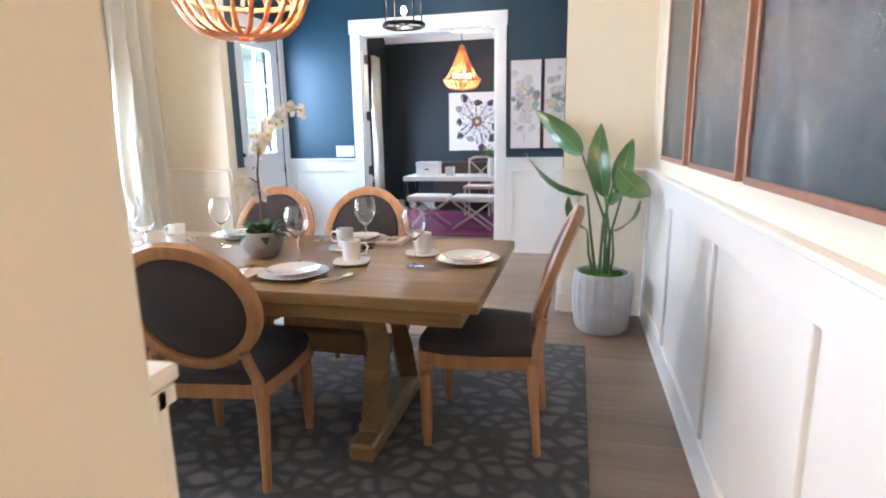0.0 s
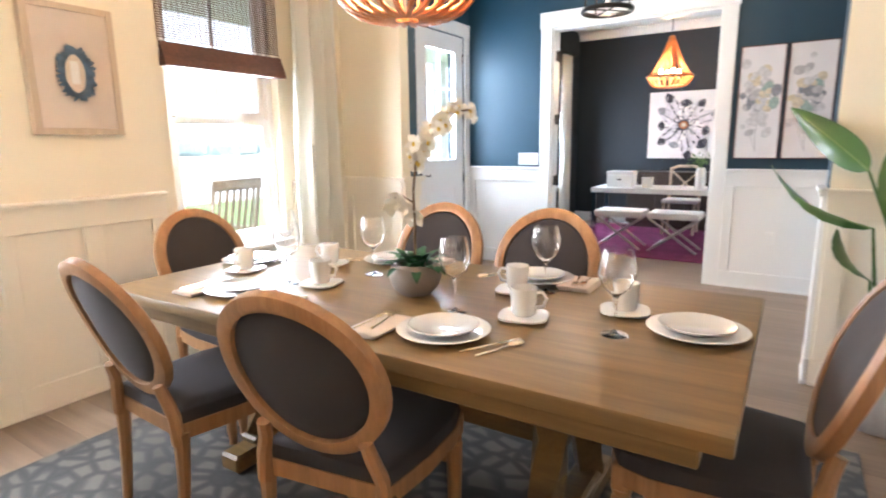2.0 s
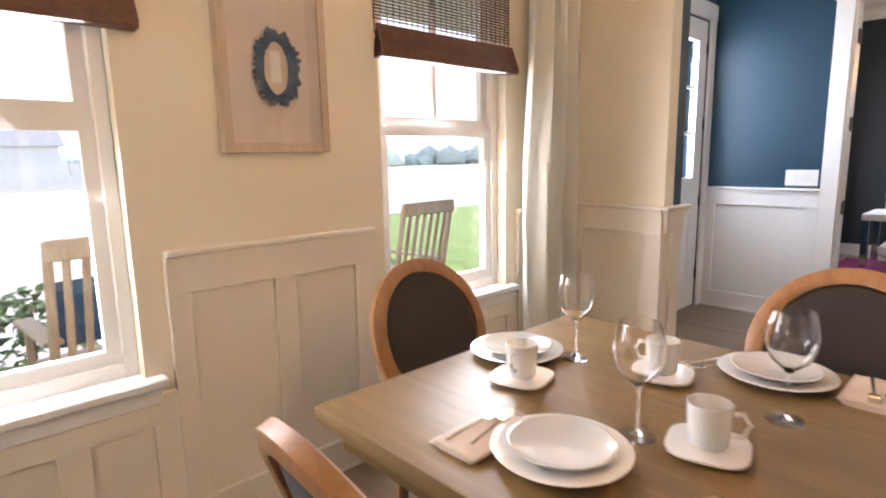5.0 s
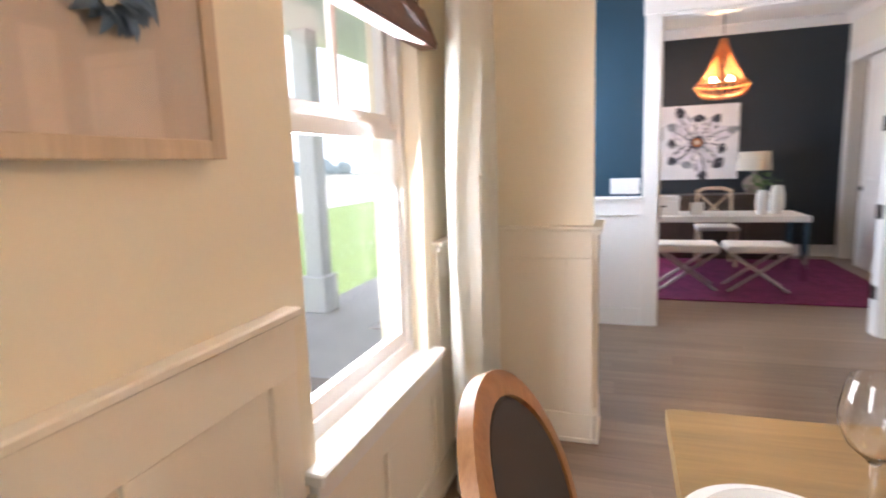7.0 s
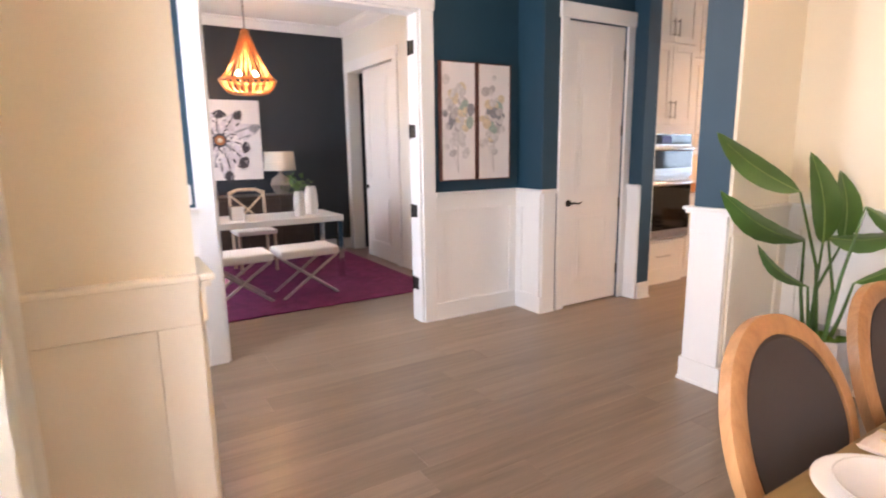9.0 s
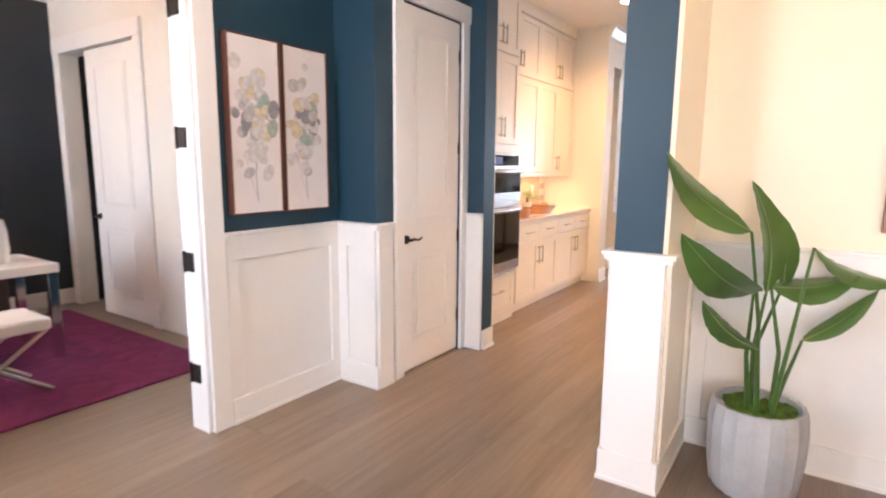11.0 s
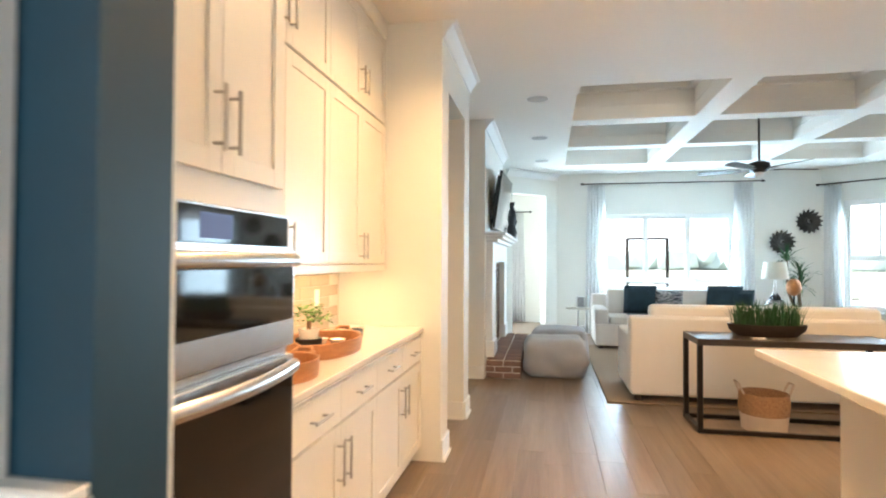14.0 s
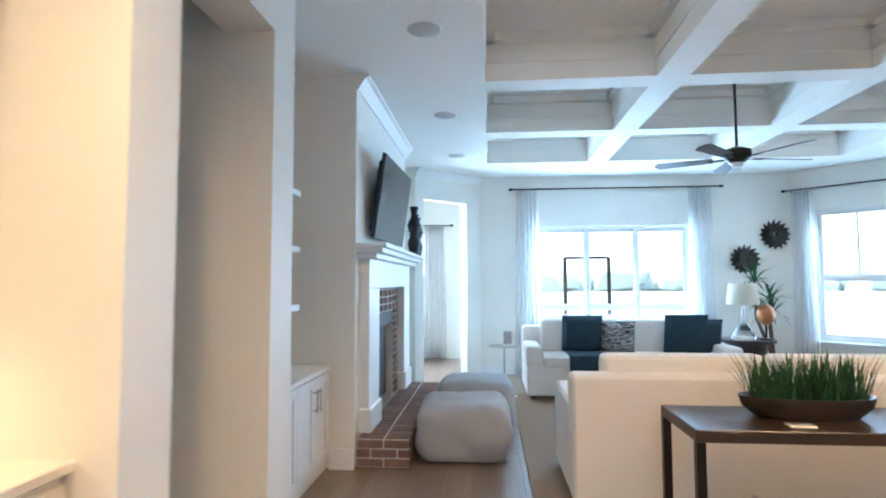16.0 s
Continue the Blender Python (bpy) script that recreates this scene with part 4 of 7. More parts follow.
# ---- dining room ----
def make_chair():
    c = thing("dining_chair", pose(0, 0, 0), "oval-back dining chair in honey oak with charcoal upholstery", "chair", "chairs round the table")
    outline = [(-0.21, -0.23), (0.21, -0.23), (0.245, -0.05), (0.255, 0.13), (0.235, 0.22), (0.16, 0.255), (-0.16, 0.255), (-0.235, 0.22), (-0.255, 0.13), (-0.245, -0.05)]
    part("seat_frame", Build().prism(outline, 0.375, 0.43), CHAIRWOOD, c)
    s = Build()
    rings = [[s.bm.verts.new((x * sc, y * sc + 0.002, z)) for x, y in outline] for sc, z in ((0.985, 0.43), (0.99, 0.448), (0.96, 0.470), (0.88, 0.484), (0.70, 0.493), (0.35, 0.497))]
    for lo, hi in zip(rings, rings[1:]):
        for k in range(len(lo)):
            s.bm.faces.new((lo[k], lo[(k + 1) % len(lo)], hi[(k + 1) % len(lo)], hi[k]))
    s.bm.faces.new(rings[0][::-1])
    s.bm.faces.new(rings[-1])
    part("seat", s, UPHOL, c, "charcoal linen seat pad")
    tilt = Matrix.Translation((0, -0.222, 0.512)) @ Matrix.Rotation(radians(19), 4, "X")
    ring = Build()
    rw, rh, n = 0.225, 0.245, 40
    loops = []
    for k in range(n):
        a = 2 * math.pi * k / n
        sec = []
        for dr, dy in ((-0.022, -0.020), (0.0, -0.024), (0.024, -0.016), (0.026, 0.012), (0.0, 0.022), (-0.022, 0.018)):
            sec.append(ring.bm.verts.new(((rw + dr) * math.cos(a), dy - 0.03 * math.cos(a) ** 2 * -1 * 0.6, 0.255 + (rh + dr) * math.sin(a))))
        loops.append(sec)
    for k in range(n):
        for j in range(6):
            ring.bm.faces.new((loops[k][j], loops[k][(j + 1) % 6], loops[(k + 1) % n][(j + 1) % 6], loops[(k + 1) % n][j]))
    bmesh.ops.transform(ring.bm, matrix=tilt, verts=ring.bm.verts)
    part("back_frame", ring, CHAIRWOOD, c, "oval oak back frame")
    pad = Build()
    rings = []
    for q, dy in ((1.0, 0.0), (0.93, 0.017), (0.7, 0.026), (0.35, 0.030)):
        for sgn in (1,):
            rings.append((q, dy))
    for sgn in (1, -1):
        prev = None
        for q, dy in rings:
            cur = [pad.bm.verts.new((0.208 * q * math.cos(2 * math.pi * k / n), sgn * (dy if sgn > 0 else dy * 0.55) + 0.018 * (q * math.cos(2 * math.pi * k / n)) ** 2, 0.255 + 0.228 * q * math.sin(2 * math.pi * k / n))) for k in range(n)]
            if prev:
                for k in range(n):
                    pad.bm.faces.new((prev[k], prev[(k + 1) % n], cur[(k + 1) % n], cur[k]))
            prev = cur
        pad.bm.faces.new(prev)
    bmesh.ops.transform(pad.bm, matrix=tilt, verts=pad.bm.verts)
    part("backrest", pad, UPHOL, c, "charcoal linen oval back pad")
    for sx in (-1, 1):
        post = Build().tube([(sx * 0.20, -0.235, 0.36), (sx * 0.195, -0.24, 0.46), (sx * 0.175, -0.25, 0.52), (sx * 0.165, -0.265, 0.575)], 0.023, 8, 0.85)
        part("back_post", post, CHAIRWOOD, c)
        leg = Build().tube([(sx * 0.20, -0.225, 0.40), (sx * 0.20, -0.232, 0.24), (sx * 0.20, -0.25, 0.0)], 0.026, 8, 0.62)
        part("leg", leg, CHAIRWOOD, c)
        f = Build().box(sx * 0.212 - 0.026, sx * 0.212 + 0.026, 0.185, 0.237, 0.355, 0.432, 0.004)
        f.lathe([(0.018, 0.0), (0.016, 0.02), (0.022, 0.06), (0.027, 0.28), (0.029, 0.325), (0.022, 0.335), (0.028, 0.345), (0.028, 0.356)], (sx * 0.212, 0.211, 0), 14)
        part("leg", f, CHAIRWOOD, c)
    return c


chair = make_chair()
SPOTS = [(-0.305, 2.60, 9, 0.962), (-1.05, 2.56, -3, 0.965), (-0.715, 3.37, 180, 1), (-0.15, 3.365, 178, 1), (0.645, 3.03, 90, 1), (-1.50, 3.08, -90, 0.98)]
for x, y, r, tall in SPOTS[1:]:
    copy_thing(chair, pose(x, y, 0.012, 0, 0, r) @ Matrix.Diagonal((1, 1, tall, 1)))
chair.matrix_world = pose(SPOTS[0][0], SPOTS[0][1], 0.012, 0, 0, SPOTS[0][2]) @ Matrix.Diagonal((1, 1, SPOTS[0][3], 1))

TZ = 0.765
tb = thing("dining_table", pose(-0.435, 3.03, 0.012), "brown wooden trestle dining table set for six", "table")
part("tabletop", Build().box(-1.12, 1.15, -0.555, 0.55, TZ - 0.058, TZ - 0.012, 0.008, 2), TABLEWOOD, tb)
part("apron", Build().box(-1.07, 1.085, -0.51, 0.505, TZ - 0.125, TZ - 0.058, 0.005), TABLEWOOD, tb)
for sx in (-0.64, 0.64):
    part("foot", Build().box(sx - 0.055, sx + 0.055, -0.40, 0.40, 0.0, 0.075, 0.012).box(sx - 0.05, sx + 0.05, -0.30, 0.30, 0.075, 0.11, 0.01), TABLEWOOD, tb)
    for sy in (-1, 1):
        part("post", Build().tube([(sx, sy * 0.24, 0.10), (sx, sy * 0.17, 0.30), (sx, sy * 0.17, 0.45), (sx, sy * 0.26, 0.645)], 0.062, 4, 1.0), TABLEWOOD, tb)
    part("crosspiece", Build().box(sx - 0.05, sx + 0.05, -0.36, 0.36, 0.58, 0.64, 0.008), TABLEWOOD, tb)
part("stretcher", Build().box(-0.64, 0.64, -0.035, 0.035, 0.30, 0.40, 0.006), TABLEWOOD, tb)
tagged(part("area_rug", Build().box(-1.86, 1.10, 2.0, 4.10, 0.0, 0.012, 0.004), RUG), "grey rug with a woven lattice pattern under the table", "rug")

TT = TZ + 0.0005


def make_plate():
    r = thing("dinner_plates", pose(0, 0, 0), "grey salad plate stacked on a white dinner plate", "plates", "place settings")
    prof = [(0.0, 0.0), (0.085, 0.0), (0.10, 0.006), (0.137, 0.017), (0.140, 0.020), (0.136, 0.021), (0.10, 0.011), (0.0, 0.008)]
    part("dinner_plate", Build().lathe(prof, (0, 0, 0), 40), CHINA, r)
    part("salad_plate", Build().lathe([(a * 0.76, b + 0.0125) for a, b in prof], (0, 0, 0), 40), PLATEGREY, r, "pale grey glazed salad plate")
    return r


def make_cup():
    r = thing("coffee_cup", pose(0, 0, 0), "white coffee cup on a square saucer", "cup", "place settings")
    sq = [(0.078 * abs(math.cos(a)) ** 0.6 * math.copysign(1, math.cos(a)), 0.078 * abs(math.sin(a)) ** 0.6 * math.copysign(1, math.sin(a))) for a in [2 * math.pi * k / 32 for k in range(32)]]
    s = Build()
    for sc, z0, z1 in ((0.62, 0.0, 0.006), (0.85, 0.005, 0.010), (1.0, 0.009, 0.014)):
        s.prism([(x * sc, y * sc) for x, y in sq], z0, z1)
    part("saucer", s, CHINA, r)
    cup = part("cup", Build().lathe([(0.0, 0.0145), (0.032, 0.0145), (0.038, 0.022), (0.041, 0.06), (0.043, 0.103), (0.041, 0.104), (0.038, 0.06), (0.034, 0.026), (0.0, 0.022)], (0, 0, 0), 28), CHINA, r)
    part("handle", Build().tube([(0.040, 0, 0.088), (0.060, 0, 0.090), (0.072, 0, 0.070), (0.062, 0, 0.045), (0.039, 0, 0.040)], 0.0055, 8), CHINA, cup)
    return r


def make_glass():
    r = thing("wine_glass", pose(0, 0, 0), "clear balloon wine glass, empty", "glass", "place settings")
    part("bowl", Build().lathe([(0.0, 0.105), (0.012, 0.107), (0.038, 0.130), (0.050, 0.160), (0.0505, 0.180), (0.044, 0.212), (0.0388, 0.228), (0.0378, 0.228), (0.0430, 0.212), (0.0492, 0.180), (0.0487, 0.160), (0.037, 0.1315), (0.012, 0.1095), (0.0, 0.108)], (0, 0, 0), 28), GLASS, r)
    part("stem", Build().lathe([(0.0, 0.0), (0.037, 0.0), (0.037, 0.002), (0.012, 0.005), (0.0045, 0.014), (0.0038, 0.06), (0.005, 0.10), (0.010, 0.1045), (0.0, 0.1045)], (0, 0, 0), 24), GLASS, r)
    for o in r.children:
        o.data.transform(Matrix.Diagonal((1.04, 1.04, 1.10, 1)))
    return r


def spoon_mesh(kind):
    b = Build().tube([(0, -0.09, 0.004), (0, -0.02, 0.004), (0, 0.03, 0.006)], 0.0045, 6, 0.6, flat=0.5)
    if kind == "spoon":
        b.ball((0, 0.058, 0.007), 0.03, (0.60, 1.0, 0.20), 2)
    elif kind == "fork":
        b.box(-0.011, 0.011, 0.03, 0.055, 0.005, 0.0075, 0.001)
        for k in range(4):
            b.box(-0.011 + k * 0.0065, -0.0085 + k * 0.0065, 0.055, 0.09, 0.005, 0.007)
    else:
        b.box(-0.008, 0.008, 0.03, 0.11, 0.004, 0.0055, 0.001)
    return b


def make_cutlery(kinds, label, z=0.0):
    r = thing("cutlery", pose(0, 0, 0), label, "cutlery", "place settings")
    for i, k in enumerate(kinds):
        o = part(k, spoon_mesh(k), GOLD, r)
        o.matrix_world = pose((i - (len(kinds) - 1) / 2) * 0.035, (i % 2) * 0.015, z, 0, 0, -6 + 9 * i)
    return r


def make_napkin():
    b = Build()
    nx, ny = 10, 12
    for layer in range(3):
        g = [[b.bm.verts.new((-0.06 + 0.12 * i / nx + 0.006 * layer, -0.10 + 0.20 * j / ny, 0.003 + 0.005 * layer + 0.003 * noise.noise(Vector((i * 0.4, j * 0.4, layer * 3))))) for j in range(ny + 1)] for i in range(nx + 1)]
        for i in range(nx):
            for j in range(ny):
                b.bm.faces.new((g[i][j], g[i + 1][j], g[i + 1][j + 1], g[i][j + 1]))
    o = part("napkin", b, NAPKIN)
    md = o.modifiers.new("thickness", "SOLIDIFY")
    md.thickness = 0.003
    return tagged(o, "folded beige linen napkin", "napkin", "place settings")


plate, cup, wglass, nap = make_plate(), make_cup(), make_glass(), make_napkin()
sp = make_cutlery(("knife", "spoon"), "champagne gold knife and spoon")
fk = make_cutlery(("fork", "fork"), "two champagne gold forks on a napkin", 0.018)
# plate place, turn, then cup, glass, napkin and spoons in the room
SETS = [((-0.069, 2.692, 0), (0.075, 2.94), (-0.15, 2.89), (-0.276, 2.642), (0.11, 2.655)),
        ((-0.998, 2.709, 0), (-0.80, 2.93), (-0.93, 2.885), (-1.16, 2.655), (-0.76, 2.675)),
        ((-1.43, 3.10, -90), (-1.29, 2.95), (-1.28, 3.187), (-1.44, 3.36), (-1.42, 2.86)),
        ((-0.82, 3.43, 180), (-1.035, 3.228), (-0.73, 3.18), (-0.60, 3.46), (-0.98, 3.40)),
        ((-0.075, 3.43, 180), (-0.076, 3.22), (0.015, 3.27), (0.105, 3.43), (-0.26, 3.44)),
        ((0.565, 3.06, 90), (0.336, 3.157), (0.364, 2.933), (0.58, 2.80), (0.56, 3.30))]
made = False
for (px, py, r), cp, gp, np_, spp in SETS:
    for proto, (x, y), rr in [q for q in ((plate, (px, py), r), (cup, cp, r + 15), (wglass, gp, 0), (nap, np_, r), (sp, spp, r - 25), (fk, np_, r + 8)) if not (r in (90, -90) and q[0] in (nap, fk, sp))]:
        if not made:
            proto.matrix_world = pose(x, y, TT, 0, 0, rr)
        else:
            copy_thing(proto, pose(x, y, TT, 0, 0, rr))
    made = True

# orchid in a clay bowl
pot = thing("orchid", pose(-0.40, 3.02, TT), "white orchid spray in a taupe stoneware bowl", "plant")
part("bowl", Build().lathe([(0.0, 0.0), (0.055, 0.0), (0.085, 0.03), (0.098, 0.065), (0.092, 0.10), (0.078, 0.118), (0.070, 0.116), (0.084, 0.09), (0.0, 0.085)], (0, 0, 0), 28), CLAY, pot)
rg = random.Random(3)
for k in range(34):
    a, q = rg.random() * 6.28, rg.random()
    x, y = 0.07 * q * math.cos(a), 0.07 * q * math.sin(a)
    part("leaf", Build().blade((x, y, 0.095), (x + 0.07 * math.cos(a), y + 0.07 * math.sin(a), 0.115 + 0.05 * rg.random() - 0.05 * (q > 0.8)), 0.018, 0.25, 0.2, 5), GRASSLEAF, pot)
path = [(0, 0, 0.10), (0.003, 0.0, 0.25), (-0.004, 0.005, 0.38), (0.005, 0.01, 0.48), (0.05, 0.02, 0.56), (0.11, 0.03, 0.63), (0.165, 0.05, 0.66), (0.20, 0.06, 0.665)]
part("stem", Build().tube(path, 0.0055, 7, 0.6).tube([(0.0, 0.0, 0.34), (-0.05, -0.01, 0.37), (-0.085, -0.02, 0.35)], 0.004, 6, 0.6), STEM, pot)


def flower_mesh(s, turn):
    b = Build()
    for k in range(5):
        a = 2 * math.pi * k / 5 + turn
        w = 0.022 if k % 2 else 0.016
        b.blade((0, 0, 0), (s * math.cos(a), -0.014, s * math.sin(a)), w * s / 0.04, 0.14, 0.2, 6, side=Vector((-math.sin(a), 0.2, math.cos(a))))
    return b


for i in range(17):
    t = 0.42 + 0.56 * i / 16
    q = t * (len(path) - 1)
    a, b_ = Vector(path[int(q)]), Vector(path[min(int(q) + 1, len(path) - 1)])
    p = a.lerp(b_, q - int(q)) + Vector((rg.uniform(-0.03, 0.03), rg.uniform(-0.035, 0.03), rg.uniform(-0.035, 0.015)))
    fl = part("blossom", flower_mesh(0.042 - 0.012 * t, rg.random()), PETAL, pot)
    fl.matrix_world = pot.matrix_world @ Matrix.Translation(p) @ pose(0, 0, 0, rg.uniform(-20, 30), 0, rg.uniform(-50, 60))
    ce = part("centre", Build().ball((0, -0.006, -0.002), 0.007, (1, 1, 1.3), 1), POLLEN, fl)
for i in range(5):
    p = Vector((-0.085 + 0.02 * i, -0.02 + 0.008 * i, 0.35 - 0.022 * abs(i - 1)))
    fl = part("blossom", flower_mesh(0.04, rg.random()), PETAL, pot)
    fl.matrix_world = pot.matrix_world @ Matrix.Translation(p) @ pose(0, 0, 0, rg.uniform(-20, 30), 0, rg.uniform(-40, 60))


def basket_chandelier(name, x, y, top, mid, bottom, r_top, r_mid, r_bot, label, flare):
    """Strands of beads gathered round a hoop, over lit bulbs."""
    c = thing(name, pose(x, y, 0), label, "chandelier")
    part("chain", Build().rod((0, 0, top), (0, 0, H), 0.006), BLACKMETAL, c)
    part("canopy", Build().lathe([(0.0, H - 0.03), (0.05, H - 0.03), (0.06, H), (0.0, H)], (0, 0, 0), 20), BLACKMETAL, c)
    part("hoop", Build().tube([(r_mid * math.cos(2 * math.pi * k / 32), r_mid * math.sin(2 * math.pi * k / 32), mid) for k in range(32)], 0.012, 8, closed=True), ROPE, c)
    n = 22
    for k in range(n):
        a = 2 * math.pi * k / n
        pts = []
        for j in range(9):
            t = j / 8
            if flare:
                r = r_mid * (1 - t) ** 0.5 * 1.0 + r_bot * t
                z = mid + (bottom - mid) * math.sin(t * math.pi / 2)
            else:
                r = r_mid + (r_bot - r_mid) * t ** 1.6 
                z = mid + (bottom - mid) * t
            pts.append((r * math.cos(a), r * math.sin(a), z))
        part("strand", Build().tube(pts, 0.0105, 6), ROPE, c)
        up = []
        for j in range(7):
            t = j / 6
            r = r_mid + (r_top - r_mid) * t ** 0.7 
            up.append((r * math.cos(a), r * math.sin(a), mid + (top - mid) * t))
        part("strand", Build().tube(up, 0.0065, 6), ROPE, c)
    part("cap", Build().lathe([(0.0, top + 0.03), (r_top + 0.01, top + 0.01), (r_top + 0.012, top - 0.02), (0.0, top - 0.02)], (0, 0, 0), 20), ROPE, c)
    part("finial", Build().ball((0, 0, bottom - 0.005), 0.025, (1, 1, 0.8), 1), ROPE, c)
    for k in range(4):
        a = 2 * math.pi * k / 4 + 0.5
        r = r_mid * 0.42
        part("bulb", Build().ball((r * math.cos(a), r * math.sin(a), mid + 0.06), 0.022, (1, 1, 1.5), 2), BULB, c, "lit warm bulb")
        part("socket", Build().rod((r * math.cos(a), r * math.sin(a), mid - 0.02), (r * math.cos(a), r * math.sin(a), mid + 0.03), 0.012), BLACKMETAL, c)
    return c


basket_chandelier("chandelier", -0.41, 3.02, 2.42, 1.905, 1.742, 0.06, 0.277, 0.04, "copper beaded basket chandelier, lit", True)
basket_chandelier("chandelier", -0.66, 9.0, 2.58, 2.11, 1.98, 0.03, 0.27, 0.05, "small copper beaded basket chandelier, lit", True)

# foyer lantern
ln = thing("pendant_lantern", pose(-0.525, 5.75, 0), "round bronze lantern pendant, lit", "lamp")
for z, r in ((2.28, 0.18), (2.75, 0.18)):
    part("ring", Build().tube([(r * math.cos(2 * math.pi * k / 36), r * math.sin(2 * math.pi * k / 36), z) for k in range(36)], 0.013, 8, closed=True, flat=1.5), BLACKMETAL, ln)
for k in range(4):
    a = math.pi / 4 + math.pi / 2 * k
    part("upright", Build().rod((0.18 * math.cos(a), 0.18 * math.sin(a), 2.28), (0.18 * math.cos(a), 0.18 * math.sin(a), 2.75), 0.007), BLACKMETAL, ln)
    part("arm", Build().rod((0.18 * math.cos(a), 0.18 * math.sin(a), 2.28), (0, 0, 2.285), 0.006), BLACKMETAL, ln)
part("candle", Build().rod((0, 0, 2.285), (0, 0, 2.37), 0.016), WHITE, ln)
part("bulb", Build().ball((0, 0, 2.405), 0.024, (1, 1, 1.5), 2), BULB, ln, "lit warm bulb")
part("stem", Build().rod((0, 0, 2.75), (0, 0, H), 0.008).rod((-0.18, 0, 2.75), (0.18, 0, 2.75), 0.006), BLACKMETAL, ln)

# potted bird-of-paradise
pl = thing("potted_plant", pose(1.21, 4.47, 0), "broad-leaved potted plant in a ribbed grey pot", "plant")
part("pot", Build().lathe([(0.0, 0.0), (0.145, 0.0), (0.172, 0.03), (0.190, 0.16), (0.194, 0.30), (0.186, 0.385), (0.180, 0.405), (0.165, 0.405), (0.168, 0.36), (0.0, 0.355)], (0, 0, 0), 60, wave=0.004, waves=20), STONEPOT, pl)
mo = Build()
for k in range(60):
    a, q = rg.random() * 6.28, math.sqrt(rg.random()) * 0.145
    mo.ball((q * math.cos(a), q * math.sin(a), 0.365), 0.022 + 0.018 * rg.random(), (1, 1, 0.9), 1, 0.4, k)
part("moss", mo, MOSS, pl, "bright green moss")
LEAVES = [((-0.16, 0.075, 1.169), (-0.49, 0.346, 1.476), 0.075),
          ((-0.005, 0.013, 0.892), (-0.045, 0.099, 1.37), 0.082),
          ((0.09, -0.039, 0.901), (0.15, 0.037, 1.27), 0.072),
          ((-0.12, 0.051, 0.912), (-0.55, 0.265, 1.185), 0.095),
          ((-0.11, 0.015, 0.674), (-0.24, 0.222, 0.881), 0.075),
          ((0.05, -0.14, 1.098), (0.21, -0.446, 0.954), 0.08),
          ((0.01, -0.003, 0.925), (0.12, -0.306, 0.986), 0.085),
          ((0.04, -0.132, 0.701), (0.17, -0.376, 0.931), 0.045)]
for k, (mid, tip, w) in enumerate(LEAVES):
    a = 2 * math.pi * k / len(LEAVES)
    bx, by = 0.045 * math.cos(a) + 0.12 * mid[0], 0.045 * math.sin(a) + 0.12 * mid[1]
    part("stalk", Build().tube([(bx, by, 0.355), (bx * 1.2 + mid[0] * 0.25, by * 1.2 + mid[1] * 0.25, 0.36 + (mid[2] - 0.36) * 0.5), mid], 0.012, 7, 0.5), LEAF, pl)
    d = Vector(tip) - Vector(mid)
    if k == 0:
        sd = d.cross(Vector((0.15, 1, 0)))
    elif abs(d.z) > 0.75 * d.length:
        sd = Vector((0.85, -0.5, 0))
    else:
        sd = Vector((-d.y, d.x, 0.55 * d.length))
    sd = sd - d * (sd.dot(d) / d.length_squared)
    leaf = part("leaf", Build().blade(mid, tip, w, 0.10, 0.25, 16, side=sd), LEAF, pl)
    part("midrib", Build().tube([Vector(mid) + d * (q / 8) + sd.normalized().cross(d).normalized() * (0.10 * d.length * math.sin(math.pi * q / 8) + 0.002) for q in range(9)], 0.0045, 5, 0.3), RIB, leaf)


# ---- art ----
def framed(m, w, h, label, frame_mat, face_mat, bar=0.02, depth=0.04, name="painting"):
    r = thing(name, m, label, "picture")
    part("frame", Build().box(0, bar, 0, depth, 0, h, 0.002).box(w - bar, w, 0, depth, 0, h, 0.002).box(bar, w - bar, 0, depth - 0.001, 0, bar, 0.002).box(bar, w - bar, 0, depth - 0.001, h - bar, h, 0.002), frame_mat, r)
    part("canvas", Build().box(bar, w - bar, 0.004, depth - 0.008, bar, h - bar), face_mat, r)
    return r


